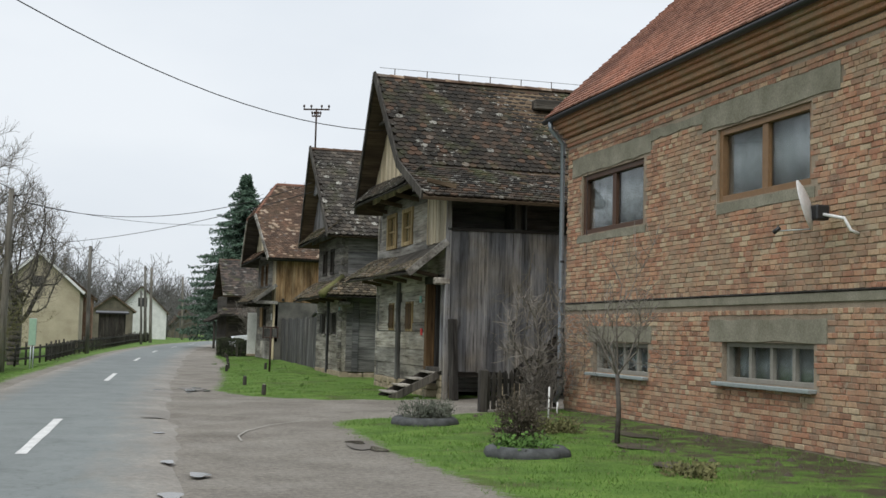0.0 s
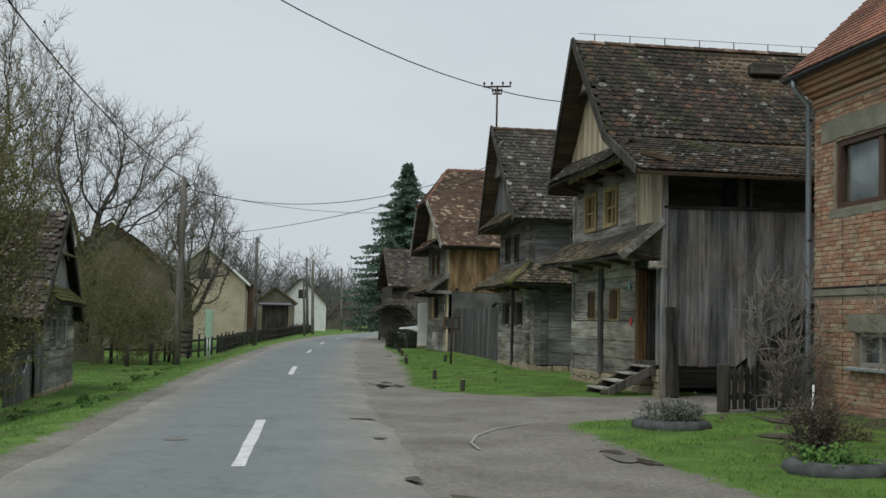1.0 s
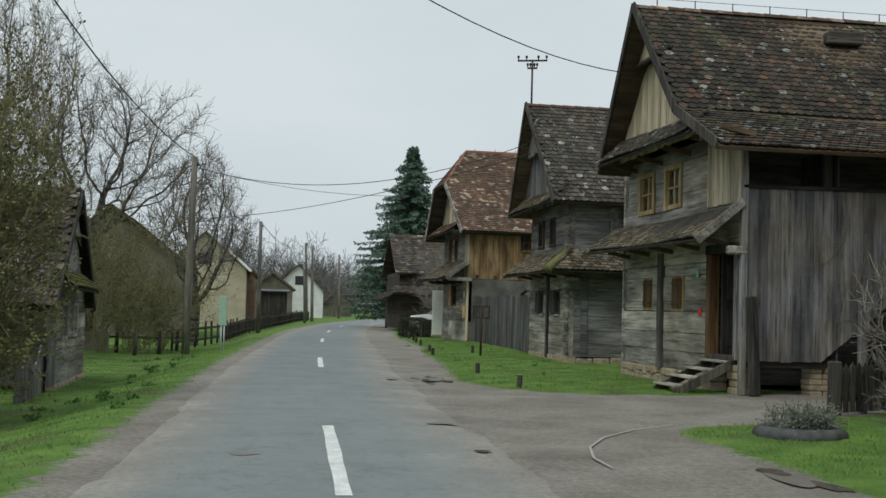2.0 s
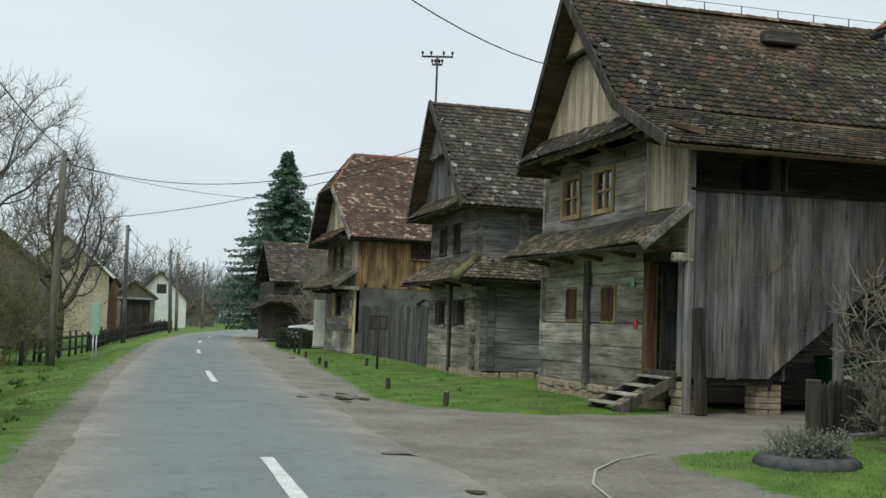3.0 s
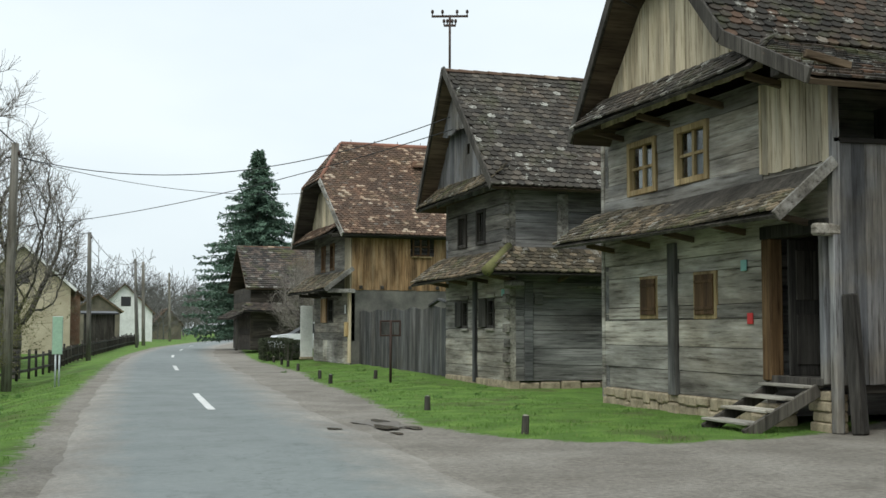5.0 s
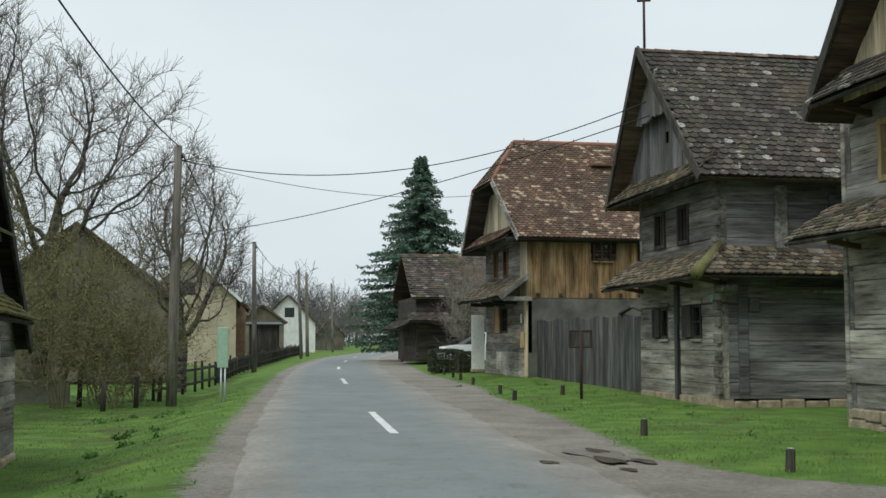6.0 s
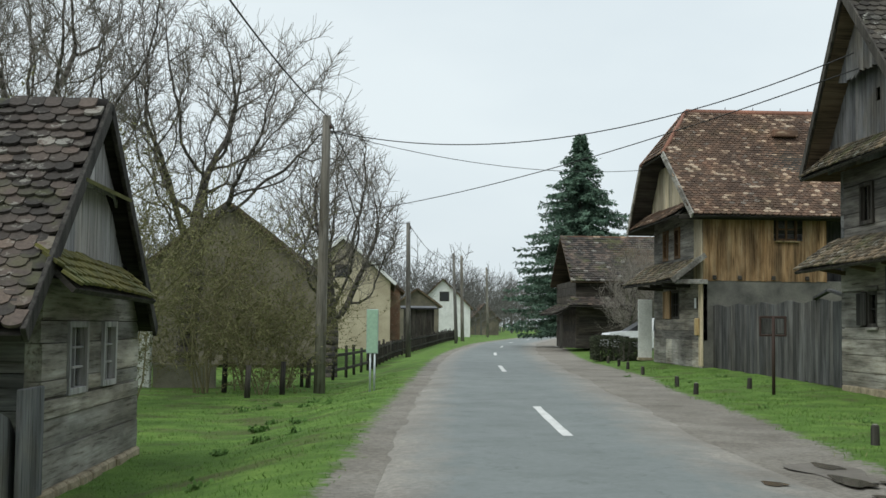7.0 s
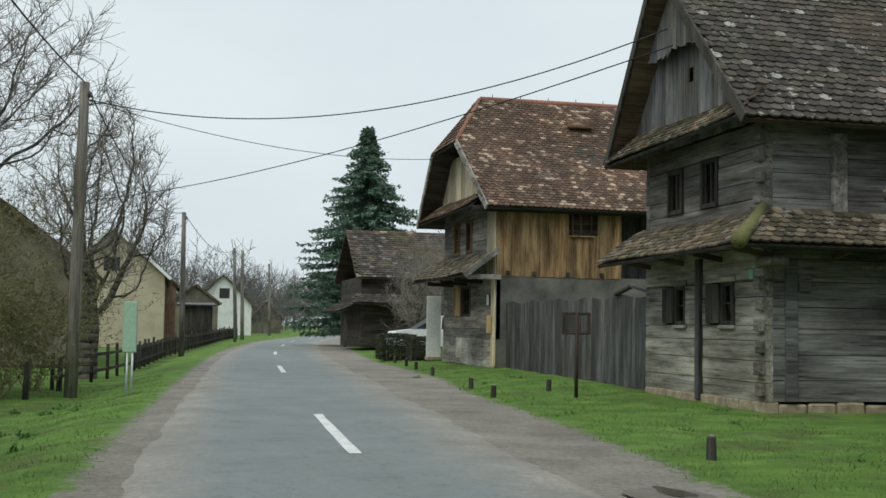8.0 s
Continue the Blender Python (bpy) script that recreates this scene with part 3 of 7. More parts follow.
def grass_blades():
    """Short blades over the verges that the road passes nearest."""
    P = []
    for n, x0, x1, y0, y1 in ((40000, -9.5, -3.6, 6, 46), (36000, 0.8, 5.4, 18.2, 50), (34000, 1.5, 7.3, 1.5, 15.5), (5000, 2.8, 6.0, 50, 66)):
        x, y = nrg.uniform(x0, x1, n), nrg.uniform(y0, y1, n)
        lo, rg = road_mid(y) + road_left(y) - 0.5, right_grass(y)
        w = nrg.uniform(-0.2, 0.2, n)
        drive = (y > drive_low(x) - 0.1) & (y < drive_high(x) + 0.1) & (x > 0)
        keep = ((x < lo + w) | (x > rg + w)) & ~drive & (nrg.uniform(0, 1, n) > 0.6 * bed_soil(x, y))
        P.append(np.stack([x[keep], y[keep]], -1))
    P = np.concatenate(P)
    n = len(P)
    z = height(P[:, 0], P[:, 1])
    clump = 0.5 + 0.5 * np.sin(P[:, 0] * 3.1 + 2 * np.sin(P[:, 1] * 2.3))
    h = nrg.uniform(0.012, 0.036, n) * (0.7 + 0.8 * clump)
    a = nrg.uniform(0, 2 * np.pi, n)
    w = nrg.uniform(0.004, 0.009, n)
    lean = nrg.normal(0, 0.025, (n, 2))
    V = np.zeros((n, 3, 3))
    V[:, 0] = np.stack([P[:, 0] - w * np.cos(a), P[:, 1] - w * np.sin(a), z - 0.015], -1)
    V[:, 1] = np.stack([P[:, 0] + w * np.cos(a), P[:, 1] + w * np.sin(a), z - 0.015], -1)
    V[:, 2] = np.stack([P[:, 0] + lean[:, 0], P[:, 1] + lean[:, 1], z + h], -1)
    m = Nodes("grass_blade", 0.7, 0.3)
    c = m.ramp(m.random(), [(0.0, (0.085, 0.155, 0.027)), (0.6, (0.11, 0.215, 0.036)), (0.92, (0.145, 0.25, 0.05)), (1.0, (0.24, 0.22, 0.1))])
    ob = raw("grass", V.reshape(-1, 3).tolist(), np.arange(3 * n).reshape(n, 3).tolist(), m.done(c))
    tagged(ob, "short bright green wet grass on the verges", "grass", kind="stuff")


grass_blades()


# ---- parts of the houses ----
def tile_shape(w, e):
    l, t = e * 1.75, 0.03
    o = [(-w / 2, l), (-w / 2, 0.05), (-w * 0.28, 0.012), (0, 0), (w * 0.28, 0.012), (w / 2, 0.05), (w / 2, l)]
    vs = [(x, y, t) for x, y in o] + [(x, y, 0) for x, y in o]
    k = len(o)
    fs = [tuple(range(k))] + [(i + 1, i, k + i, k + i + 1) for i in range(k - 1)]
    return np.array(vs), fs


def roof_tiles(roof, o, u, v, L, S, mat, w=0.19, e=0.165, inside=None, near=0, first=0.0, rough=1.0):
    """Overlapping plain tiles on the plane o + a*u + b*v; the first `near` from a = first on are objects of their own."""
    o, u, v = Vector(o), Vector(u).normalized(), Vector(v).normalized()
    nn = u.cross(v)
    rows = max(1, round(S / e - 0.75))
    e = S / (rows + 0.75)
    tv, tf = tile_shape(w * 0.97, e)
    shared = bpy.data.meshes.new("roof_tile")
    shared.from_pydata(tv.tolist(), [], tf)
    shared.materials.append(mat)
    vs, fs, made = [], [], 0
    base = BASE[roof]
    cells = []
    for r in range(rows):
        for c in range(-1, int(L / w) + 2):
            a, b = (c + 0.5 * (r % 2)) * w + w / 2, r * e
            if a < w * 0.3 or a > L - w * 0.3 or (inside and not inside(a, b)):
                continue
            cells.append((a, b))
    cells.sort(key=lambda q: (abs(q[0] - first) // 1.0, q[1]))
    for a, b in cells:
        sag = 0.022 * rough * (math.sin(a * 0.9 + 1) + math.sin(b * 1.3 + a * 0.35))
        p = o + u * a + v * b + nn * (sag + rng.uniform(0.0, 0.008) * rough)
        tilt = Matrix.Rotation(-0.15 + rng.uniform(-0.035, 0.035) * rough, 4, "X") @ Matrix.Rotation(rng.gauss(0, 0.025) * rough, 4, "Z")
        m = Matrix((u, v, nn)).transposed().to_4x4()
        m.translation = p + nn * 0.02
        m = m @ tilt
        if made < near:
            ob = new("roof_tile", shared)
            ob.parent = roof
            ob.matrix_basis = m
            made += 1
        else:
            M = np.array(m)
            k = len(vs)
            vs.extend((tv @ M[:3, :3].T + M[:3, 3]).tolist())
            fs.extend(tuple(k + i for i in f) for f in tf)
    if vs:
        tagged(raw("tiles", vs, fs, mat, roof), kind="stuff")


def slab(name, pts, thick, mat, parent, label=""):
    """A flat plate with the given outline (as seen from above its face), thick downwards along its normal."""
    p = [Vector(q) for q in pts]
    n = (p[1] - p[0]).cross(p[2] - p[1]).normalized()
    k = len(p)
    vs = p + [q - n * thick for q in p]
    fs = [tuple(range(k)), tuple(reversed(range(k, 2 * k)))] + [((i + 1) % k, i, k + i, k + (i + 1) % k) for i in range(k)]
    return raw(name, vs, fs, mat, parent, label)


def cut_rows(z0, z1, step, openings):
    zs = [z0]
    while zs[-1] < z1 - step * 0.5:
        zs.append(min(z1, zs[-1] + step * rng.uniform(0.85, 1.15)))
    zs[-1] = z1
    marks = sorted({z for _, _, a, b in openings for z in (a, b) if z0 < z < z1})
    for q in marks:
        k = min(range(1, len(zs) - 1), key=lambda i: abs(zs[i] - q), default=None)
        if k is not None and abs(zs[k] - q) < step * 0.45 and zs[k] not in marks:
            zs[k] = q
        elif q not in zs:
            zs.append(q)
        zs.sort()
    return zs


def log_wall(house, axis, at, a0, a1, z0, z1, mat, openings=(), step=0.34, thick=0.15, out=-1, name="log"):
    """Squared logs, each a piece, in a wall on the plane axis = at; openings are (a0, a1, z0, z1)."""
    zs = cut_rows(z0, z1, step, openings)
    for b, t in zip(zs, zs[1:]):
        spans = [(a0, a1)]
        for p, q, oz0, oz1 in openings:
            if min(t, oz1) - max(b, oz0) > 0.02:
                spans = [s for x, y in spans for s in ((x, min(y, p)), (max(x, q), y)) if s[1] - s[0] > 0.03]
        for p, q in spans:
            d = rng.uniform(-0.012, 0.012)
            f, k = at + out * d, at - out * thick
            c = 0.004
            ring = lambda s: [(k, b + 0.0015), (f, b + 0.0015 + c), (f + out * 0.005, (b + t) / 2), (f, t - 0.0015 - c), (k, t - 0.0015)]
            vs, fs = [], []
            steps = max(1, int((q - p) / 1.2))
            for i in range(steps + 1):
                s = p + (q - p) * i / steps
                j = rng.uniform(-0.008, 0.008)
                for x, z in ring(s):
                    x2 = x + (j if x != k else 0)
                    vs.append((x2, s, z) if axis == 0 else (s, x2, z))
            for i in range(steps):
                for m in range(4):
                    fs.append((5 * i + m, 5 * i + m + 1, 5 * i + m + 6, 5 * i + m + 5))
                fs.append((5 * i + 4, 5 * i, 5 * i + 5, 5 * i + 9))
            fs += [tuple(range(5)), tuple(5 * steps + m for m in reversed(range(5)))]
            raw(name, vs, fs, mat, house)


def board_wall(house, axis, at, a0, a1, low, high, mat, openings=(), w=0.2, thick=0.028, out=-1, name="board", ragged=0.015):
    """Upright boards, each a piece; low and high are numbers or functions of the place along the wall."""
    a = a0
    lo = low if callable(low) else (lambda s: low)
    hi = high if callable(high) else (lambda s: high)
    while a < a1 - 0.02:
        b = min(a1, a + w * rng.uniform(0.75, 1.25))
        if a1 - b < 0.05:
            b = a1
        p, q = a + 0.003, b - 0.003
        d = at + out * rng.uniform(0, 0.014)
        spans = [(lo(p) + rng.uniform(-1, 1) * ragged, hi(p), lo(q) + rng.uniform(-1, 1) * ragged, hi(q))]
        for x, y, z0, z1 in openings:
            if min(y, q) - max(x, p) > 0.03:
                spans = [s for l0, h0, l1, h1 in spans for s in ((l0, min(h0, z0), l1, min(h1, z0)), (max(l0, z1), h0, max(l1, z1), h1)) if s[1] - s[0] > 0.02 and s[3] - s[2] > 0.0]
        for l0, h0, l1, h1 in spans:
            if max(h0 - l0, h1 - l1) < 0.03:
                continue
            e = d - out * thick
            v = [(d, p, l0), (d, q, l1), (e, q, l1), (e, p, l0), (d, p, h0), (d, q, h1), (e, q, h1), (e, p, h0)]
            if axis == 1:
                v = [(y, x, z) for x, y, z in v]
            raw(name, v, HEX, mat, house)
        a = b


def window(house, axis, at, a0, a1, z0, z1, frame_mat, cols=2, rows=2, fw=0.06, bar=0.035, deep=0.08, proud=0.02, out=-1, curtain=False, label="", sill=None, glass=True):
    """A window in an opening: frame, bars, panes and, where seen, a curtain behind."""
    def bx(a, b, c, d, f, k):
        return (min(f, k), max(f, k), a, b, c, d) if axis == 0 else (a, b, min(f, k), max(f, k), c, d)
    f, k = at + out * proud, at - out * deep
    win = part("window", boxes(bmesh.new(), [bx(a0, a0 + fw, z0, z1, f, k), bx(a1 - fw, a1, z0, z1, f, k), bx(a0 + fw, a1 - fw, z1 - fw, z1, f, k), bx(a0 + fw, a1 - fw, z0, z0 + fw, f, k)], 0.006), frame_mat, house, label)
    f2, k2 = at - out * 0.01, at - out * (deep - 0.015)
    for i in range(1, cols):
        a = a0 + fw + (a1 - a0 - 2 * fw) * i / cols
        part("mullion", boxes(bmesh.new(), [bx(a - bar / 2, a + bar / 2, z0 + fw, z1 - fw, f2, k2)]), frame_mat, win)
    for i in range(1, rows):
        z = z0 + fw + (z1 - z0 - 2 * fw) * i / rows
        part("glazing_bar", boxes(bmesh.new(), [bx(a0 + fw, a1 - fw, z - bar / 3, z + bar / 3, f2 + out * 0.004, k2)]), frame_mat, win)
    g = at - out * (deep * 0.6)
    if glass:
        pane = part("pane", boxes(bmesh.new(), [bx(a0 + fw * 0.5, a1 - fw * 0.5, z0 + fw * 0.5, z1 - fw * 0.5, g, g - out * 0.005)]), M_GLASS, win)
        pane.visible_shadow = False
    if curtain:
        n = 24
        vs = []
        for i in range(n + 1):
            a = a0 + fw + (a1 - a0 - 2 * fw) * i / n
            x = at - out * (deep + 0.06 + 0.018 * math.sin(i * 1.9))
            for dz, dx in ((z0 + 0.02, 0), (z1 - 0.02, 0), (z1 - 0.02, 0.004), (z0 + 0.02, 0.004)):
                vs.append((x - out * dx, a, dz) if axis == 0 else (a, x - out * dx, dz))
        fs = [(4 * i + j, 4 * i + (j + 1) % 4, 4 * i + 4 + (j + 1) % 4, 4 * i + 4 + j) for i in range(n) for j in range(4)]
        raw("curtain", vs, fs, M_CURTAIN, win, "pale net curtain in soft folds", True)
    if sill:
        part("sill", boxes(bmesh.new(), [bx(a0 - 0.05, a1 + 0.05, z0 - 0.05, z0 - 0.004, at + out * 0.12, at - out * 0.02)], 0.008), sill, win)
    return win


def gable_roof(house, x0, x1, ym, zr, ys, zs, yn, zn, mat, brk=None, near=0, deck=None, tile=(0.19, 0.165), lean=0.0):
    """Two tiled slopes with the ridge along x. South slope down to (ys, zs), with a knee at brk = (y, z) if given; north to (yn, zn).
    lean: how much further out the ridge reaches than the eaves at the front."""
    deck = deck or M_SOFFIT
    knots = [(ys, zs)] + ([brk] if brk else []) + [(ym, zr)]
    first = True
    for (ya, za), (yb, zb) in zip(knots, knots[1:]):
        f = lambda y: x0 - lean * (y - ys) / (ym - ys)
        roof = slab("roof", [(f(ya), ya, za), (x1, ya, za), (x1, yb, zb), (f(yb), yb, zb)], 0.07, deck, house, "old clay tile roof slope")
        v = Vector((0, yb - ya, zb - za))
        S = v.length
        xa, xb = f(ya), f(yb)
        xm = min(xa, xb)
        ins = (lambda a, b, xa=xa, xb=xb, xm=xm, S=S: a >= (xa + (xb - xa) * min(1, b / S)) - xm + 0.02)
        roof_tiles(roof, (xm, ya, za), (1, 0, 0), v, x1 - xm, S, mat, *tile, inside=ins, near=near if brk is None or not first else near // 3, first=1.5)
        first = False
    v = Vector((0, yn - ym, zn - zr))
    roof = slab("roof", [(x1, yn, zn), (x0, yn, zn), (x0 - lean, ym, zr), (x1, ym, zr)], 0.07, deck, house, "old clay tile roof slope")
    roof_tiles(roof, (x1, yn, zn), (-1, 0, 0), -v, x1 - x0, v.length, mat, tile[0] * 1.5, tile[1] * 1.5)
    # ridge tiles
    n = int((x1 - x0 + lean) / 0.36)
    for i in range(n):
        a = x0 - lean + (x1 - x0 + lean) * i / n
        b = a + (x1 - x0 + lean) / n + 0.03
        vs = []
        for x, r in ((a, 0.12), (b, 0.1)):
            for j in range(6):
                t = math.pi * j / 5
                vs.append((x, ym + r * math.cos(t), zr - 0.05 + r * 0.8 * math.sin(t) + 0.012))
        raw("ridge_tile", vs, [(j, j + 1, j + 7, j + 6) for j in range(5)] + [tuple(range(6)), tuple(reversed(range(6, 12)))], T_W3, house)


def pent_roof(house, lo_a, lo_b, hi_b, hi_a, mat, near=0, label="narrow mossy tiled lean-to roof", tile=(0.17, 0.11)):
    """A narrow tiled roof between floors: its lower edge from lo_a to lo_b, its upper from hi_a to hi_b."""
    a, b, c, d = (Vector(q) for q in (lo_a, lo_b, hi_b, hi_a))
    deck = slab("pent_roof", [a, b, c, d], 0.05, M_BEAM, house, label)
    u = (b - a).normalized()
    L, v = (b - a).length, (d - a) - u * (d - a).dot(u)
    S = v.length
    s0, s1 = (d - a).dot(u), (c - a).dot(u)
    ins = lambda p, q: s0 * min(1, q / S) - 0.05 <= p <= L + (s1 - L) * min(1, q / S) + 0.05
    roof_tiles(deck, a, u, v, L, S, mat, *tile, inside=ins, near=near, first=0.0, rough=1.4)
    return deck


def grow(segs, p, d, length, r, depth, seed, spread=0.55, droop=0.0, wob=0.12):
    """Branches by forking; segs takes (p0, p1, r0, r1)."""
    n = 3 if depth > 0 else 2
    pts = [p]
    for i in range(n):
        d = (d + Vector((seed.gauss(0, wob), seed.gauss(0, wob), seed.gauss(0.08, wob) - droop))).normalized()
        q = pts[-1] + d * (length / n)
        segs.append((pts[-1], q, r * (1 - 0.3 * i / n), r * (1 - 0.3 * (i + 1) / n)))
        pts.append(q)
        if depth > 0 and i < n - 1 and seed.random() < 0.8:
            side = d.orthogonal()
            side.rotate(Matrix.Rotation(seed.uniform(0, 6.3), 3, d))
            grow(segs, q, (d * 0.55 + side * seed.uniform(0.7, 1.1)).normalized(), length * seed.uniform(0.5, 0.75), r * 0.37, depth - 1, seed, spread, droop, wob)
    if depth > 0:
        for k in range(2 if seed.random() < 0.75 else 3):
            side = d.orthogonal()
            side.rotate(Matrix.Rotation(seed.uniform(0, 6.3), 3, d))
            grow(segs, pts[-1], (d + side * seed.uniform(0.5, 1.0) * spread * 1.6).normalized(), length * seed.uniform(0.62, 0.85), r * seed.uniform(0.46, 0.62), depth - 1, seed, spread, droop, wob)


# ---- the near log house with the side gallery ----
def shutter_window(house, x, y0, y1, z0, z1):
    w = box("window", (x - 0.02, x + 0.06, y0, y1, z0, z1), M_FRAME, house, "small window closed by brown wooden shutters", 0.008)
    m = (y0 + y1) / 2
    for a, b in ((y0 + 0.07, m - 0.005), (m + 0.005, y1 - 0.07)):
        s = box("shutter", (x - 0.045, x - 0.022, a, b, z0 + 0.07, z1 - 0.05), M_SHUT, w, "", 0.005)
    for z in (z0 + 0.17, z1 - 0.16):
        box("batten", (x - 0.06, x - 0.046, y0 + 0.08, y1 - 0.08, z - 0.025, z + 0.025), M_SHUT, w, "", 0.004)


def near_house():
    h = thing("log_house", (5.5, 22.2, 0.0), "weathered grey log house with dark tile roof and boarded gallery", "house", "old wooden houses")
    X, YS, YI, YN, BACK = 5.5, 18.8, 20.4, 25.7, 17.0
    # stone plinth
    y = YI - 0.3
    while y < YN:
        k = rng.uniform(0.05, 0.16)
        w = rng.uniform(0.16, 0.4)
        for z0, z1 in ((-0.1, k), (k, 0.3)):
            o = rng.uniform(-0.05, 0.0)
            box("stone", (X - 0.05 + rng.uniform(-0.03, 0.03), X + 0.3, y + o, min(YN + 0.05, y + w + o), z0, z1 - 0.004), M_STONE, h, "", 0.028)
        y += w
    low = [(23.62, 24.28, 1.52, 2.25), (21.72, 22.42, 1.5, 2.25)]
    log_wall(h, 0, X, YI, YN, 0.3, 2.95, M_LOG, low)
    log_wall(h, 0, X, YI, YN, 2.95, 4.95, M_LOG, [(23.62, 24.68, 3.68, 4.63), (21.9, 22.95, 3.68, 4.63)])
    for y0, y1, z0, z1 in low:
        shutter_window(h, X, y0, y1, z0, z1)
    window(h, 0, X, 23.62, 24.68, 3.68, 4.63, M_FRAME, 2, 2, 0.1, 0.07, proud=0.05, label="wooden window with lace behind small panes", curtain=True)
    window(h, 0, X, 21.9, 22.95, 3.68, 4.63, M_FRAME, 2, 2, 0.1, 0.07, proud=0.05, label="wooden window with lace behind small panes", curtain=True)
    box("upright_post", (X - 0.09, X + 0.05, 22.92, 23.16, 0.28, 2.75), M_FENCE, h, "grey clamping post on the log wall")
    box("corner_post", (X - 0.03, X + 0.14, YN - 0.02, YN + 0.1, 0.1, 4.9), M_LOG, h)
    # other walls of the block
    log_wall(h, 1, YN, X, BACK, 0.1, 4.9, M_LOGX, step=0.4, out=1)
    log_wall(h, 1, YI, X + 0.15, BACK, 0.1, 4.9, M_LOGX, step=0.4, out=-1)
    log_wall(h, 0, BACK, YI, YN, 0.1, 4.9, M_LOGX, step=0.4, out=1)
    box("floor_slab", (X + 0.16, BACK - 0.2, YI + 0.16, YN - 0.16, 2.9, 3.02), M_BEAM, h)
    # gallery: front boards, door, side boards
    box("door_frame", (X - 0.04, X + 0.16, 20.2, 20.44, 0.62, 2.62), M_JAMB, h, "old brown door jamb", 0.015)
    box("door_frame", (X - 0.04, X + 0.16, 18.95, 19.08, 0.62, 2.62), M_BOARD, h, "grey door jamb", 0.015)
    box("lintel", (X - 0.05, X + 0.16, 18.85, 20.46, 2.62, 2.8), M_POST, h)
    box("threshold", (X - 0.05, X + 0.4, 19.0, 20.2, 0.6, 0.7), M_POST, h)
    # Brown door drawn in dark post wood: the interior's dimness is in its colour.
    d = box("door", (X + 0.1, X + 0.85, 19.95, 20.0, 0.7, 2.6), M_POST, h, "wooden door standing open inward, darkened for the dim interior", 0.008)
    box("door_board", (X + 0.2, X + 0.75, 19.93, 19.949, 0.85, 1.55), M_POST, d)
    box("door_board", (X + 0.2, X + 0.75, 19.93, 19.949, 1.75, 2.45), M_POST, d)
    log_wall(h, 0, X, 18.85, YI, 2.8, 3.6, M_LOG)
    board_wall(h, 0, X - 0.02, 18.82, YI + 0.05, 3.55, 4.85, M_CREAM, w=0.17)
    # Added backing in darker fence wood, standing in for the shade inside the doorway.
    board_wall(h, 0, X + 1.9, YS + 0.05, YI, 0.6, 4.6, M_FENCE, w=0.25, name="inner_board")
    box("corner_beam", (X - 0.02, X + 0.1, 18.75, 18.88, 0.0, 4.7), M_BOARD, h)
    box("bracket", (X - 0.28, X + 0.1, 18.74, 18.9, 2.56, 2.72), M_LOG, h, "", 0.03)
    post = beam("leaning_post", (5.68, 18.55, 0.0), (5.64, 18.66, 1.8), 0.17, 0.17, M_POST, h, "short dark leaning post")
    low_edge = lambda x: 0.62 if x < 7.05 else 0.62 + (x - 7.05) * 0.81
    board_wall(h, 1, YS, X + 0.1, 16.5, lambda x: min(low_edge(x), 3.45), lambda x: 3.79 + 0.012 * (x - 5.5), M_BOARD, w=0.2)
    beam("rail", (X, YS, 3.82), (16.5, YS, 3.95), 0.1, 0.07, M_BEAM, h)
    for x in (7.2, 9.65, 12.0, 14.4):
        box("gallery_post", (x - 0.07, x + 0.07, YS + 0.02, YS + 0.16, 3.8, 4.75), M_POST, h)
    box("wall_plate", (X - 0.8, 16.8, YS - 0.05, YS + 0.15, 4.62, 4.8), M_BEAM, h)
    box("gallery_floor", (X + 0.15, 16.5, YS + 0.06, YI - 0.02, 2.85, 2.93), M_BEAM, h)
    beam("stringer", (6.9, YS + 0.12, 0.62), (11.2, YS + 0.12, 4.1), 0.08, 0.24, M_POST, h)
    for i in range(18):
        box("tread", (7.2 + 0.22 * i, 7.45 + 0.22 * i, YS + 0.16, YI - 0.1, 0.72 + 0.175 * i, 0.76 + 0.175 * i), M_BEAM, h)
    box("sill_beam", (X + 0.16, 7.2, YS + 0.06, YS + 0.22, 0.5, 0.62), M_BEAM, h)
    for k in range(5):
        for j in range(2):
            box("stone", (6.95 + 0.25 * j + rng.uniform(-0.02, 0.02), 7.18 + 0.25 * j, YS + 0.15, YS + 0.55, 0.11 * k - 0.02, 0.11 * k + 0.085), M_STONE, h, "", 0.015)
    for k in range(4):
        box("stone", (X + rng.uniform(0, 0.03), X + 0.3, 18.95, 19.35 + rng.uniform(0, 0.2), 0.14 * k - 0.02, 0.14 * k + 0.115), M_STONE, h, "", 0.02)
    # roof
    gable_roof(h, 4.75, BACK + 0.6, 22.3, 7.95, 18.15, 4.45, 25.5, 4.75, T_W1, brk=(20.0, 5.38), near=280, lean=0.25, tile=(0.185, 0.15))
    for a, b in (((4.72, 18.12, 4.48), (4.6, 20.0, 5.4)), ((4.6, 20.0, 5.4), (4.47, 22.3, 7.98)), ((4.47, 22.3, 7.98), (4.72, 25.52, 4.78))):
        beam("bargeboard", a, b, 0.05, 0.2, M_POST, h)
    top = lambda y: np.interp(y, [18.15, 20.0, 22.3, 25.5], [4.45, 5.38, 7.95, 4.75]) - 0.12
    board_wall(h, 0, 5.12, 19.8, 25.0, 4.95, lambda y: min(top(y), 6.9), M_CREAM, w=0.24)
    board_wall(h, 0, 4.92, 21.2, 23.45, 6.86, top, M_CREAM, w=0.24)
    beam("gable_rail", (4.9, 21.1, 6.88), (4.9, 23.55, 6.88), 0.1, 0.07, M_POST, h)
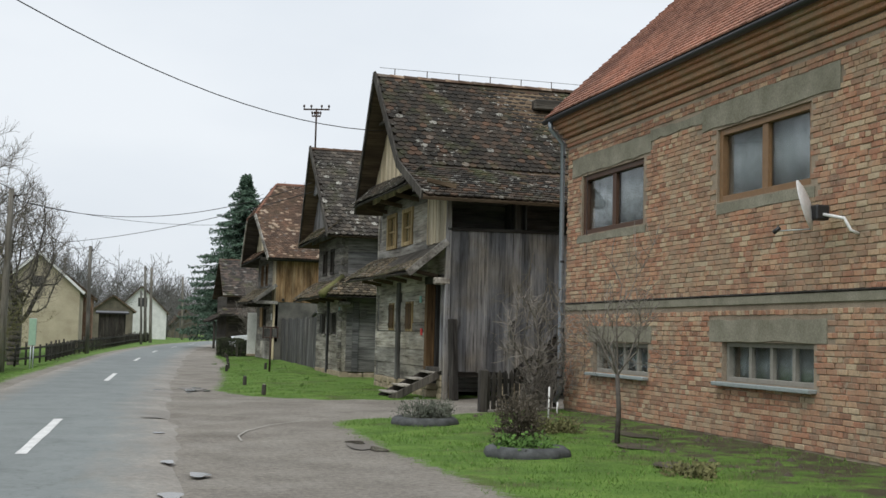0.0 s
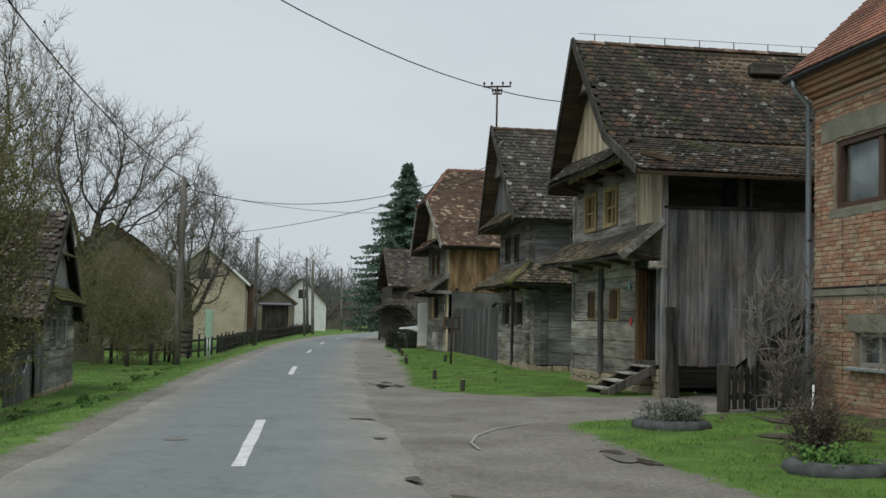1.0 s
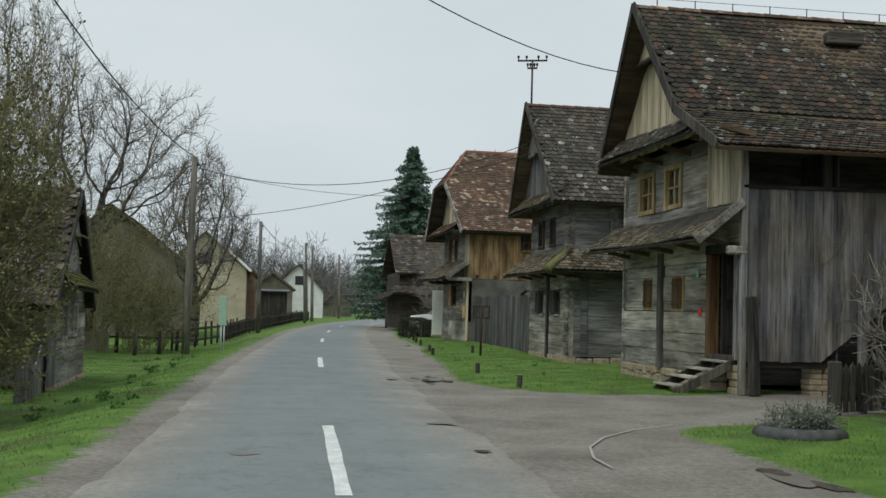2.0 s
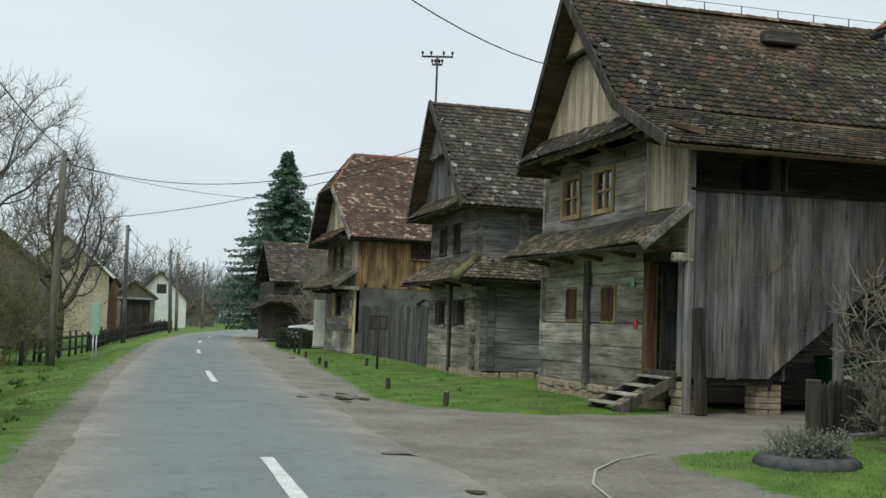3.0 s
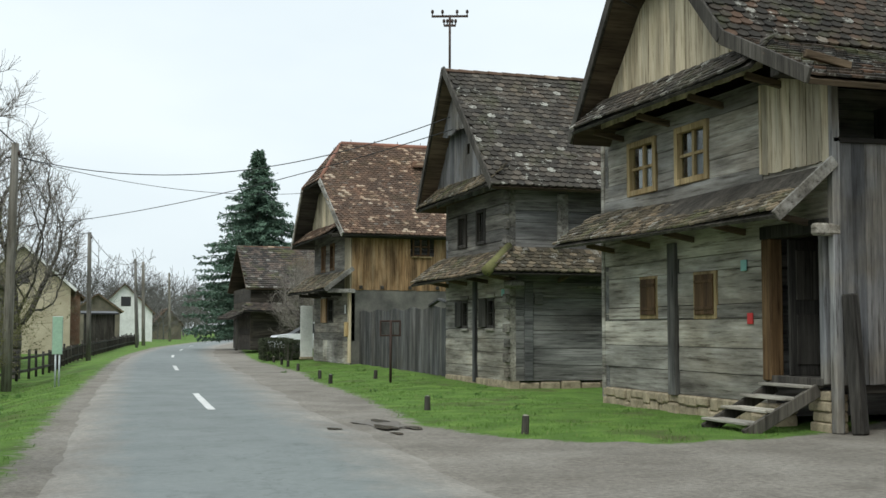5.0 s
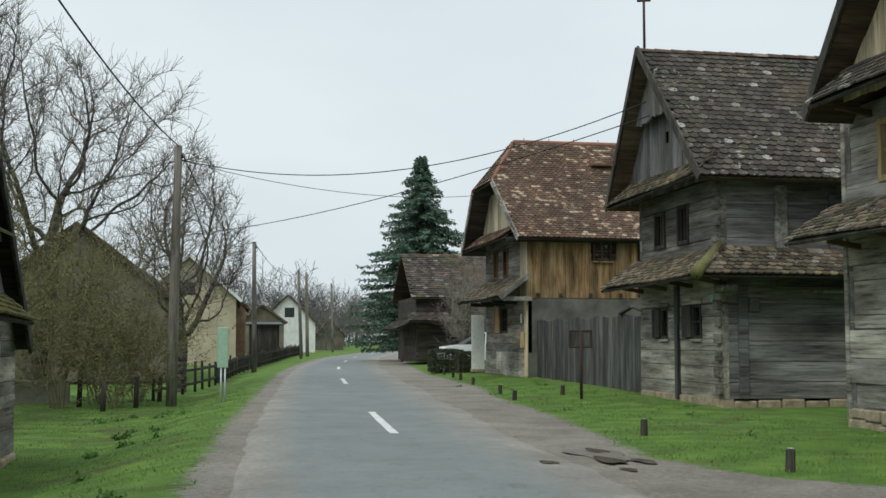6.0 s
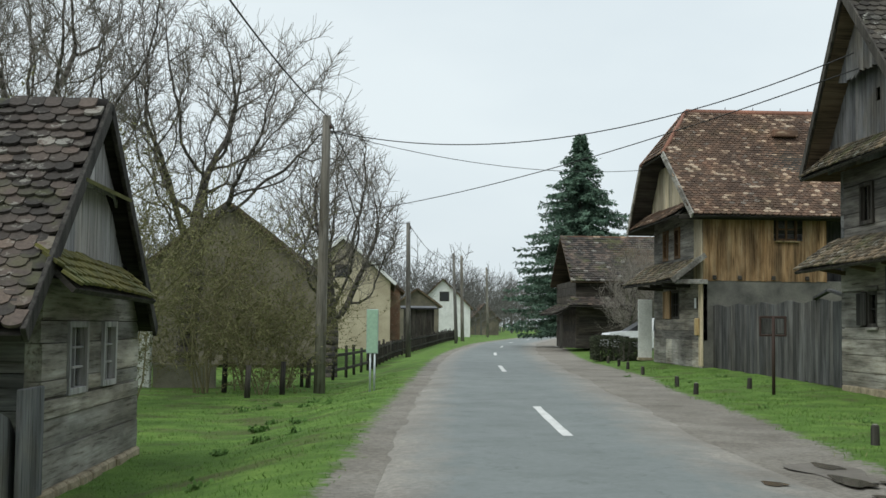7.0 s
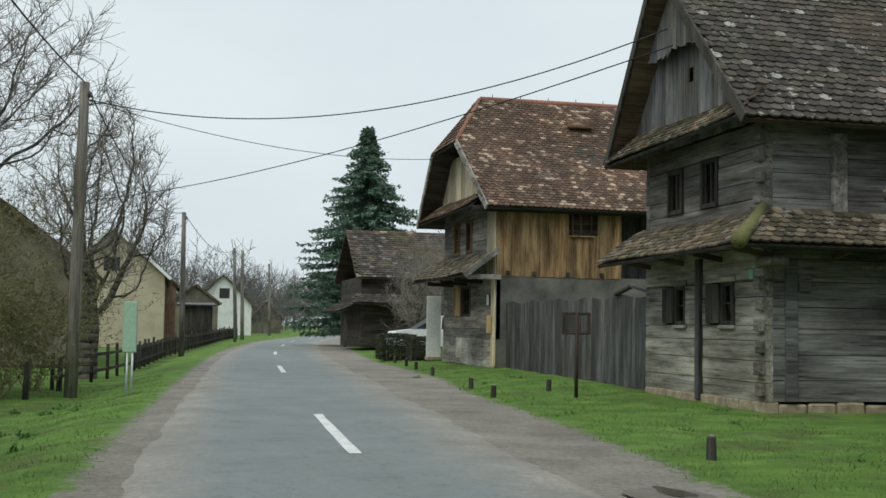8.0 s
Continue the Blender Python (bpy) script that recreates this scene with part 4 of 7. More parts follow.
    for y in (18.5, 19.9, 21.5, 23.2, 24.9):
        beam("outrigger", (4.92, y, 4.86), (5.6, y, 4.74), 0.08, 0.1, M_SOFFIT, h)
    pent_roof(h, (4.6, 25.2, 4.88), (4.6, 19.3, 4.85), (5.11, 19.5, 5.3), (5.11, 25.0, 5.36), T_W2)
    pent_roof(h, (4.62, 26.1, 2.86), (4.62, 18.75, 2.8), (5.48, 18.75, 3.5), (5.48, 25.8, 3.42), T_PENT, near=200)
    beam("pent_verge", (4.6, 18.73, 2.78), (5.5, 18.73, 3.54), 0.05, 0.16, M_LOG, h)
    for y in (19.3, 20.9, 22.4, 23.9, 25.3):
        beam("pent_bracket", (4.95, y, 2.86), (5.5, y, 2.76), 0.07, 0.09, M_SOFFIT, h)
    # roof hatch and snow-guard wire
    box("roof_vent", (8.5, 9.3, 21.45, 21.75, 7.25, 7.52), M_BEAM, h, "low roof vent", 0.03)
    for x in np.arange(5.0, 17.0, 0.85):
        tube("ridge_rod", [(x, 22.3, 8.0), (x, 22.3, 8.17)], 0.012, M_RUST, h, sides=5)
    tube("ridge_wire", [(4.6, 22.3, 8.16), (17.0, 22.3, 8.16)], 0.006, M_WIRE, h, sides=5)
    # plates
    box("plate", (X - 0.03, X - 0.01, 20.85, 21.0, 2.2, 2.36), M_TEAL, h, "small teal plate", 0.003)
    box("plate", (X - 0.03, X - 0.01, 20.7, 20.84, 1.42, 1.58), M_RED, h, "small red plate", 0.003)
    # dead creeper on the side boards
    q = random.Random(31)
    segs = []
    for k in range(9):
        grow(segs, Vector((7.5 + q.uniform(-0.3, 0.5), YS - 0.06, q.uniform(2.0, 3.5))), Vector((q.uniform(-0.5, 0.5), 0, -1)).normalized(), 0.6, 0.008, 2, q, 0.5, 0.05)
    segs = [(Vector((a.x, min(a.y, YS - 0.03), a.z)), Vector((b.x, min(b.y, YS - 0.03), b.z)), c, e) for a, b, c, e in segs]
    vs, fs = tube_data(segs, 3)
    tagged(raw("creeper", vs, fs, M_PALETWIG, h, "dead creeper twigs on grey boards"), kind="stuff")
    # dark chimney stack on the ridge
    box("chimney", (13.0, 13.6, 22.0, 22.6, 7.6, 8.8), M_BRICK, h, "brick chimney", 0.02)


near_house()


def wooden_steps():
    s = thing("wooden_steps", (5.1, 19.7, 0.0), "weathered grey open wooden steps leading up to a door", "steps")
    for i in range(4):
        x, z = 4.36 + 0.3 * i, 0.14 + 0.155 * i
        box("tread", (x, x + 0.3, 19.15, 20.25, z - 0.04, z), M_LOG, s, "", 0.008)
    for y in (19.17, 20.2):
        beam("stringer", (4.38, y, -0.03), (5.5, y, 0.55), 0.07, 0.17, M_POST, s)


wooden_steps()


# ---- the middle house ----
def middle_house():
    h = thing("log_house", (5.4, 32.8, 0.1), "dark weathered log house with lichen-spotted roof and mossy lean-to", "house", "old wooden houses")
    X, YS, YN, BACK = 5.4, 30.45, 35.1, 14.5
    low = [(33.3, 34.12, 1.37, 2.06), (31.42, 32.3, 1.37, 2.08)]
    up = [(33.42, 34.06, 3.36, 4.18), (32.0, 32.66, 3.36, 4.2)]
    for y in np.arange(YS, YN, 0.42):
        box("stone", (X - 0.03 + rng.uniform(-0.02, 0.02), X + 0.25, y, min(YN, y + 0.4), 0.0, 0.2), M_STONE, h, "", 0.02)
    for x in np.arange(X + 0.25, BACK, 0.5):
        box("stone", (x, x + 0.47, YS - 0.02, YS + 0.2, -0.05, 0.2 + rng.uniform(-0.05, 0)), M_STONE, h, "", 0.03)
    log_wall(h, 0, X, YS, YN, 0.2, 2.6, M_LOG, low, 0.33)
    log_wall(h, 0, X, YS, YN, 2.6, 4.55, M_LOGD, up, 0.36)
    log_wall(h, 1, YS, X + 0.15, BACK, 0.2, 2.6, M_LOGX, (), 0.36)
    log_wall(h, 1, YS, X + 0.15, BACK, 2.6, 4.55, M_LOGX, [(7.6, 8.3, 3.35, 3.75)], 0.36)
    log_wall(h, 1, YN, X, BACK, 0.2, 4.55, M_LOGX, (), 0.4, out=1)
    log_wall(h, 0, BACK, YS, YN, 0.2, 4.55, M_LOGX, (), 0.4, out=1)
    box("floor_slab", (X + 0.16, BACK - 0.2, YS + 0.16, YN - 0.16, 2.5, 2.62), M_BEAM, h)
    box("ceiling_slab", (X + 0.16, BACK - 0.2, YS + 0.16, YN - 0.16, 4.5, 4.6), M_BEAM, h)
    # interlocked log ends at the corner
    for i in range(13):
        z = 0.28 + 0.33 * i
        if z < 4.4:
            box("log_end", (X - 0.09 - 0.03 * (i % 2), X, YS - 0.05, YS + 0.14, z, z + 0.2), M_LOGD, h, "", 0.015)
    for y0, y1, z0, z1 in low:
        m = y0 + (y1 - y0) * 0.55
        window(h, 0, X, y0, m, z0, z1, M_POST, 1, 2, 0.07, 0.03, label="small dark window")
        w = box("shutter", (X - 0.05, X - 0.01, m + 0.01, y1 + 0.12, z0 + 0.03, z1 - 0.03), M_POST, h, "dark wooden shutter folded open", 0.006)
        box("sill", (X - 0.06, X, y0 - 0.04, m + 0.04, z0 - 0.06, z0), M_LOG, h)
        box("window_head", (X - 0.05, X, y0 - 0.06, m + 0.06, z1, z1 + 0.1), M_LOG, h, "", 0.02)
    for y0, y1, z0, z1 in up:
        window(h, 0, X, y0, y1, z0, z1, M_POST, 2, 1, 0.08, 0.05, curtain=True, proud=0.04, label="narrow two-light window with white curtains")
    box("upright_post", (X - 0.08, X + 0.04, 32.6, 32.78, 0.1, 2.5), M_FENCE, h, "grey clamping post")
    box("upright_post", (6.55, 6.8, YS - 0.08, YS + 0.02, 3.0, 4.4), M_LOG, h)
    box("upright_post", (5.75, 5.95, YS - 0.05, YS + 0.02, 0.2, 2.4), M_LOGX, h)
    box("upright_post", (7.7, 7.85, YS - 0.07, YS + 0.02, 3.1, 4.4), M_LOGX, h)
    box("plate", (X - 0.03, X - 0.005, 30.75, 30.9, 2.1, 2.25), M_TEAL, h, "small pale plate", 0.003)
    box("meter_box", (5.98, 6.18, YS - 0.06, YS - 0.003, 1.9, 2.15), M_LOGX, h, "small weathered wooden box", 0.01)
    beam("hanging_rail", (7.0, YS - 0.12, 2.3), (8.9, YS - 0.12, 2.28), 0.04, 0.05, M_LOG, h)
    gable_roof(h, 4.78, BACK + 0.5, 32.78, 7.6, 29.85, 4.45, 35.6, 4.45, T_W2, near=290, lean=0.18, tile=(0.19, 0.16))
    for a, b in (((4.75, 29.82, 4.45), (4.57, 32.78, 7.63)), ((4.57, 32.78, 7.63), (4.75, 35.63, 4.45))):
        beam("bargeboard", a, b, 0.05, 0.18, M_POST, h)
    top = lambda y: np.interp(y, [29.85, 32.78, 35.6], [4.45, 7.6, 4.45]) - 0.12
    board_wall(h, 0, 5.14, 30.4, 35.1, 4.5, lambda y: min(top(y), 6.25), M_BOARD, [(32.5, 32.62, 5.55, 5.8)], w=0.2)
    board_wall(h, 0, 4.94, 31.5, 34.1, 6.15, top, M_BOARD, w=0.2, ragged=0.07)
    pent_roof(h, (4.68, 35.5, 4.42), (4.68, 30.0, 4.5), (5.26, 30.2, 5.0), (5.26, 35.2, 4.95), T_PENT)
    pent_roof(h, (4.62, 35.7, 2.5), (4.62, 29.72, 2.55), (5.38, 30.42, 3.12), (5.38, 35.1, 3.1), T_PENT, near=160)
    pent_roof(h, (4.62, 29.72, 2.55), (BACK, 29.72, 2.55), (BACK, 30.42, 3.12), (5.38, 30.42, 3.12), T_PENT, near=100)
    tube("hip_moss", [(4.6, 29.72, 2.6), (5.0, 30.05, 2.9), (5.38, 30.42, 3.2)], 0.13, M_OLIVE, h, "mossy hip ridge", 8, 0.09)
    for y in (30.4, 31.9, 33.4, 34.9):
        beam("pent_bracket", (4.9, y, 2.54), (5.5, y, 2.44), 0.07, 0.09, M_SOFFIT, h)
    for x in (6.6, 8.1, 9.6, 11.1):
        beam("pent_bracket", (x, 29.98, 2.54), (x, 30.5, 2.44), 0.07, 0.09, M_SOFFIT, h)
    box("log_bracket", (5.25, 5.6, 30.0, 30.45, 2.28, 2.42), M_LOGD, h, "", 0.03)


middle_house()


def insulator_mast():
    m = thing("insulator_mast", (4.75, 32.8, 7.5), "rusty iron mast with two crossarms of insulators on a roof ridge", "mast")
    tube("mast_pole", [(4.75, 32.8, 7.3), (4.75, 32.8, 8.98)], 0.03, M_RUST, m)
    for z, w in ((8.95, 0.42), (8.72, 0.14)):
        beam("crossarm", (4.75 - w, 32.8 + w * 0.35, z), (4.75 + w, 32.8 - w * 0.35, z), 0.05, 0.05, M_RUST, m)
        for s in (-0.95, -0.4, 0.4, 0.95):
            lathe("insulator", [(0.015, 0.0), (0.015, 0.05), (0.035, 0.06), (0.038, 0.11), (0.02, 0.14)], (4.75 - s * w, 32.8 + s * w * 0.35, z + 0.02), M_RUST, m, sides=8)


insulator_mast()


# ---- the far house with orange boards ----
def far_wooden_house():
    h = thing("log_house", (5.3, 48.8, 0.2), "old wooden house with half-hipped reddish tile roof and orange-brown boarded side", "house", "old wooden houses")
    X, YS, YN, BACK = 5.3, 45.6, 51.9, 13.0
    low = [(48.4, 50.4, 1.6, 2.5)]
    up = [(48.2, 48.9, 3.5, 4.5), (49.8, 50.5, 3.5, 4.5)]
    board_wall(h, 0, X - 0.02, YS, YN, 0.15, 0.95, M_LOG, w=0.9)
    log_wall(h, 0, X, YS, YN, 0.95, 2.75, M_LOGD, low, 0.3)
    log_wall(h, 0, X, YS + 0.9, YN, 2.75, 4.9, M_LOGD, up, 0.34)
    board_wall(h, 0, X - 0.01, YS, YS + 0.9, 2.7, 4.7, M_CREAM, w=0.2)
    for y0, y1, z0, z1 in low:
        window(h, 0, X, y0, y0 + 0.9, z0, z1, M_POST, 2, 2, 0.07, 0.04, label="small dark window")
        box("shutter", (X - 0.06, X - 0.02, y0 + 0.95, y1, z0, z1), M_ORANGE, h, "orange-brown shutter folded open", 0.008)
    for y0, y1, z0, z1 in up:
        window(h, 0, X, y0, y1, z0, z1, M_SHUT, 2, 2, 0.09, 0.05, proud=0.04, label="brown wooden window")
    box("corner_board", (X - 0.04, X + 0.02, YS - 0.03, YS + 0.3, 0.2, 2.7), M_CREAM, h)
    box("plate", (X - 0.06, X - 0.042, 46.1, 46.3, 1.9, 2.2), M_PLATE, h, "white plate", 0.003)
    box("letter_box", (X - 0.16, X - 0.042, 45.75, 45.95, 1.1, 1.6), M_FRAME, h, "wooden letter box", 0.02)
    # side: plaster below, orange boards above
    box("side_wall", (X + 0.02, BACK, YS, YS + 0.25, 0.0, 2.72), M_GREYWALL, h, "grey stained rendered wall")
    board_wall(h, 1, YS - 0.01, X + 0.02, 9.0, 2.7, 4.62, M_ORANGE, [(7.5, 8.12, 3.9, 4.58)], w=0.22)
    board_wall(h, 1, YS + 1.6, 9.0, BACK, 2.7, 4.62, M_FENCE, w=0.25)
    window(h, 1, YS, 7.5, 8.12, 3.9, 4.58, M_SHUT, 2, 2, 0.06, 0.06, label="small brown four-pane window", sill=M_FRAME, proud=0.04)
    for x in (5.6, 6.35, 7.35, 8.35):
        box("beam_end", (x, x + 0.11, YS - 0.07, YS, 2.74, 2.86), M_BEAM, h)
    box("wall_plate", (X - 0.7, BACK, YS - 0.06, YS + 0.1, 4.5, 4.64), M_BEAM, h)
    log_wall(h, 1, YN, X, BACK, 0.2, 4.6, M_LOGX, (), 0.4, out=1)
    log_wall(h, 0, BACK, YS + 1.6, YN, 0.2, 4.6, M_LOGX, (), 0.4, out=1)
    box("floor_slab", (X + 0.16, BACK - 0.2, YS + 0.3, YN - 0.16, 2.6, 2.72), M_BEAM, h)
    # half-hipped roof
    ym, zr, ys, yn, ze, xr, xe, xl = 48.75, 8.22, 45.0, 52.5, 4.56, 5.62, 4.5, 4.88
    zh, fh = 6.65, (6.65 - 4.56) / (8.22 - 4.56)
    yh, yk = ys + (ym - ys) * fh, yn + (ym - yn) * fh
    v = Vector((0, ym - ys, zr - ze))
    S = v.length
    roof = slab("roof", [(xl, ys, ze), (BACK + 0.5, ys, ze), (BACK + 0.5, ym, zr), (xr, ym, zr), (xe, yh, zh)], 0.07, M_BEAM, h, "half-hipped roof slope with pale and red tiles")
    roof_tiles(roof, (xe, ys, ze), (1, 0, 0), v, BACK + 0.5 - xe, S, T_W3, 0.17, 0.115, inside=lambda a, b: a > (xl - xe) * (1 - b / S / fh) if b / S < fh else a > (b / S - fh) / (1 - fh) * (xr - xe), near=250, first=2.0)
    v2 = Vector((0, ym - yn, zr - ze))
    roof2 = slab("roof", [(BACK + 0.5, yn, ze), (xe, yn, ze), (xe, yk, zh), (xr, ym, zr), (BACK + 0.5, ym, zr)], 0.07, M_BEAM, h, "half-hipped roof slope")
    roof_tiles(roof2, (BACK + 0.5, yn, ze), (-1, 0, 0), v2, BACK + 0.5 - xr, S, T_W3, 0.3, 0.25)
    hip = slab("hip", [(xe, yk, zh), (xe, yh, zh), (xr, ym, zr)], 0.06, M_BEAM, h, "small reddish half hip")
    v3 = Vector((xr - xe, 0, zr - zh))
    W, S3 = yk - yh, v3.length
    roof_tiles(hip, (xe, yk, zh), (0, -1, 0), v3, W, S3, T_W3, 0.2, 0.17, inside=lambda a, b: abs(a - W / 2) < W / 2 * (1 - (b + 0.17) / S3) + 0.04)
    tube("ridge_cap", [(xr, ym, zr + 0.03), (BACK + 0.5, ym, zr + 0.03)], 0.09, T_RED, h, "red ridge tiles", 8)
    for y, zq in ((yh, zh), (yk, zh)):
        tube("hip_cap", [(xe, y, zq + 0.03), (xr, ym, zr + 0.03)], 0.07, T_RED, h, "red hip tiles", 8)
    for a, b in (((xl - 0.02, ys, ze), (xe - 0.02, yh, zh)), ((xe - 0.02, yn, ze), (xe - 0.02, yk, zh))):
        beam("bargeboard", a, b, 0.05, 0.2, M_LOG, h)
    top = lambda y: min(zh, float(np.interp(y, [ys, yh, yk, yn], [ze, zh, zh, ze]))) - 0.1
    board_wall(h, 0, 5.15, 45.9, 51.6, 5.0, top, M_CREAM, w=0.25)
    pent_roof(h, (4.5, 52.4, 4.62), (4.5, 45.5, 4.62), (5.15, 45.9, 5.15), (5.15, 52.0, 5.15), T_W3, tile=(0.2, 0.15))
    pent_roof(h, (4.35, 52.6, 2.7), (4.35, 45.3, 2.7), (5.28, 45.3, 3.4), (5.28, 52.2, 3.4), T_PENT, near=60, tile=(0.2, 0.14))
    beam("pent_verge", (4.33, 45.28, 2.68), (5.32, 45.28, 3.44), 0.05, 0.16, M_LOG, h)
    beam("pent_tie", (4.45, 45.4, 2.66), (5.4, 45.4, 2.66), 0.12, 0.14, M_LOG, h)
    for y in (47.0, 48.8, 50.6):
        beam("pent_bracket", (4.45, y, 2.62), (5.4, y, 2.58), 0.1, 0.12, M_BEAM, h)
    box("roof_vent", (8.1, 8.9, 47.6, 47.95, 7.32, 7.55), T_W3, h, "low roof vent", 0.03)
    for x in np.arange(6.0, 13.0, 0.9):
        tube("ridge_rod", [(x, ym, zr), (x, ym, zr + 0.2)], 0.012, M_RUST, h, sides=5)


far_wooden_house()


def yard_gate():
    g = thing("board_fence", (5.6, 40.8, 0.1), "tall dark weathered vertical board fence with a gate", "fence")
    board_wall(g, 0, 5.62, 35.3, 45.55, 0.12, lambda y: 1.95 + 0.04 * math.sin(y * 3.1), M_FENCE, w=0.2, ragged=0.03)
    for y in (35.4, 38.0, 40.6, 43.2, 44.6, 45.4):
        box("post", (5.66, 5.8, y, y + 0.14, 0.0, 1.9), M_POST, g)
    for z in (0.5, 1.6):
        box("rail", (5.65, 5.72, 35.4, 45.5, z, z + 0.1), M_POST, g)
    beam("gate_head", (5.6, 35.3, 2.0), (5.6, 36.3, 2.16), 0.12, 0.06, M_FENCE, g)
    beam("gate_head", (5.6, 36.3, 2.16), (5.6, 37.2, 2.0), 0.12, 0.06, M_FENCE, g)


yard_gate()


def info_board():
    b = thing("notice_board", (3.65, 34.1, 0.05), "rusty iron post with a thin dark frame board", "sign")
    tube("post", [(3.65, 34.1, 0.0), (3.65, 34.1, 1.56)], 0.035, M_RUST, b)
    box("frame", (3.38, 3.9, 34.08, 34.13, 1.52, 1.57), M_RUST, b)
    box("frame", (3.38, 3.9, 34.08, 34.13, 1.17, 1.21), M_RUST, b)
    box("frame", (3.37, 3.41, 34.075, 34.135, 1.17, 1.57), M_RUST, b)
    box("frame", (3.87, 3.91, 34.075, 34.135, 1.17, 1.57), M_RUST, b)
    box("board", (3.42, 3.86, 34.09, 34.12, 1.22, 1.51), M_FENCE, b, "faded grey-brown board")


info_board()


def bollards():
    b = thing("bollard", (0, 0, 0), "short dark wooden bollard standing in the grass", "bollard", "bollards along the verge")
    bm = bmesh.new()
    bmesh.ops.create_cone(bm, cap_ends=True, segments=10, radius1=0.055, radius2=0.048, depth=0.3, matrix=Matrix.Translation((0, 0, 0.08)))
    bmesh.ops.bevel(bm, geom=[e for e in bm.edges if e.verts[0].co.z > 0.22 and e.verts[1].co.z > 0.22], offset=0.015, segments=1, affect="EDGES")
    part("shaft", bm, M_POST, b)
    lathe("cap", [(0.036, 0.228), (0.036, 0.234), (0.02, 0.237)], (0, 0, 0), M_LOG, b, "pale cut top", 10)
    spots = [(1.67, 20.0), (1.77, 24.7), (2.25, 34.6), (2.6, 37.6), (3.75, 36.0), (3.2, 44.0), (3.55, 47.8), (3.8, 50.5), (4.0, 53.5), (4.25, 57.0), (4.5, 60.0)]
    for k, (x, y) in enumerate(spots):
        m = pose(x, y, float(height(x, y)), rng.uniform(-3, 3), rng.uniform(-3, 3), rng.uniform(0, 360))
        if k == 0:
            b.matrix_basis = m
        else:
            copy_thing(b, m)


bollards()


# ---- the brick house ----
def nearer(ob, k=0.93, about=(-1.786, -6.961, 1.43)):
    """Sets the house, drawn at a larger scale, to its true size and place."""
    a = Vector(about)
    ob.location = a + (ob.location - a) * k
    ob.scale = (k, k, k)


def brick_house():
    h = thing("brick_house", (7.4, 11.0, 0.0), "two-storey unplastered red brick house with cement patches and red tile roof", "house")
    X, Y0, Y1, BACK = 7.4, 1.0, 16.3, 16.0
    ups = [(12.62, 15.5, 3.52, 4.72), (7.3, 9.92, 3.62, 4.78)]
    lows = [(12.35, 14.8, 0.8, 1.37), (7.22, 9.72, 0.84, 1.44)]
    opens = ups + lows
    # wall core with real openings
    ycuts = sorted({Y0, Y1, *[v for o in opens for v in o[:2]]})
    zcuts = sorted({-0.2, 5.85, *[v for o in opens for v in o[2:]]})
    bm = bmesh.new()
    cells = []
    for a, b in zip(ycuts, ycuts[1:]):
        for c, d in zip(zcuts, zcuts[1:]):
            if not any(o[0] <= a and b <= o[1] and o[2] <= c and d <= o[3] for o in opens):
                cells.append((X, X + 0.36, a, b, c, d))
    part("wall", welded(boxes(bm, cells)), M_MORTAR, h, "brick wall with recessed mortar joints")
    box("wall", (X + 0.36, BACK, Y1 - 0.36, Y1, -0.2, 5.85), M_BRICK, h, "", 0)
    box("wall", (X + 0.36, BACK, Y0, Y0 + 0.36, -0.2, 5.85), M_BRICK, h, "", 0)
    box("wall", (BACK - 0.36, BACK, Y0 + 0.36, Y1 - 0.36, -0.2, 5.85), M_BRICK, h, "", 0)
    # Inner slab coloured near-black, so the darkness of unlit rooms is in its colour.
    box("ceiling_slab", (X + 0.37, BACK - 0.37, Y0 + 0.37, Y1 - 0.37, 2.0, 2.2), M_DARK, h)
    # bands and patches of cement
    patches = [(12.3, 16.0, 4.76, 5.12), (6.6, 10.4, 4.82, 5.2), (10.4, 12.3, 4.98, 5.14), (6.9, 10.08, 1.46, 1.78), (12.2, 15.0, 1.39, 1.68), (12.5, 15.7, 3.36, 3.5), (7.2, 9.9, 3.44, 3.6)]
    for a, b, c, d in patches:
        n = 10
        vs, fs = [], []
        for i in range(n + 1):
            y = a + (b - a) * i / n
            w0, w1 = rng.uniform(-0.02, 0.02), rng.uniform(-0.02, 0.02)
            vs += [(X - 0.02, y, c + w0), (X - 0.02, y, d + w1), (X + 0.01, y, d + w1), (X + 0.01, y, c + w0)]
        for i in range(n):
            fs += [(4 * i + j, 4 * i + (j + 1) % 4, 4 * i + 4 + (j + 1) % 4, 4 * i + 4 + j) for j in range(4)]
        fs += [(0, 1, 2, 3), tuple(4 * n + j for j in (3, 2, 1, 0))]
        raw("cement_patch", vs, fs, M_CEMENT, h)
    box("string_course", (X - 0.03, X, Y0, Y1, 2.0, 2.13), M_CEMENT, h, "smooth cement band")
    box("string_edge", (X - 0.045, X, Y0, Y1, 2.135, 2.165), M_POST, h, "dark projecting brick edge")
    # cornice
    for k, (z0, z1, p) in enumerate(((5.42, 5.5, 0.035), (5.5, 5.58, 0.06), (5.62, 5.7, 0.12), (5.7, 5.8, 0.2), (5.8, 5.88, 0.28), (5.88, 5.965, 0.34))):
        box("cornice", (X - p, X + 0.1, Y0, Y1 + p * 0.4, z0, z1), M_BRICK, h, "stepped brick cornice")
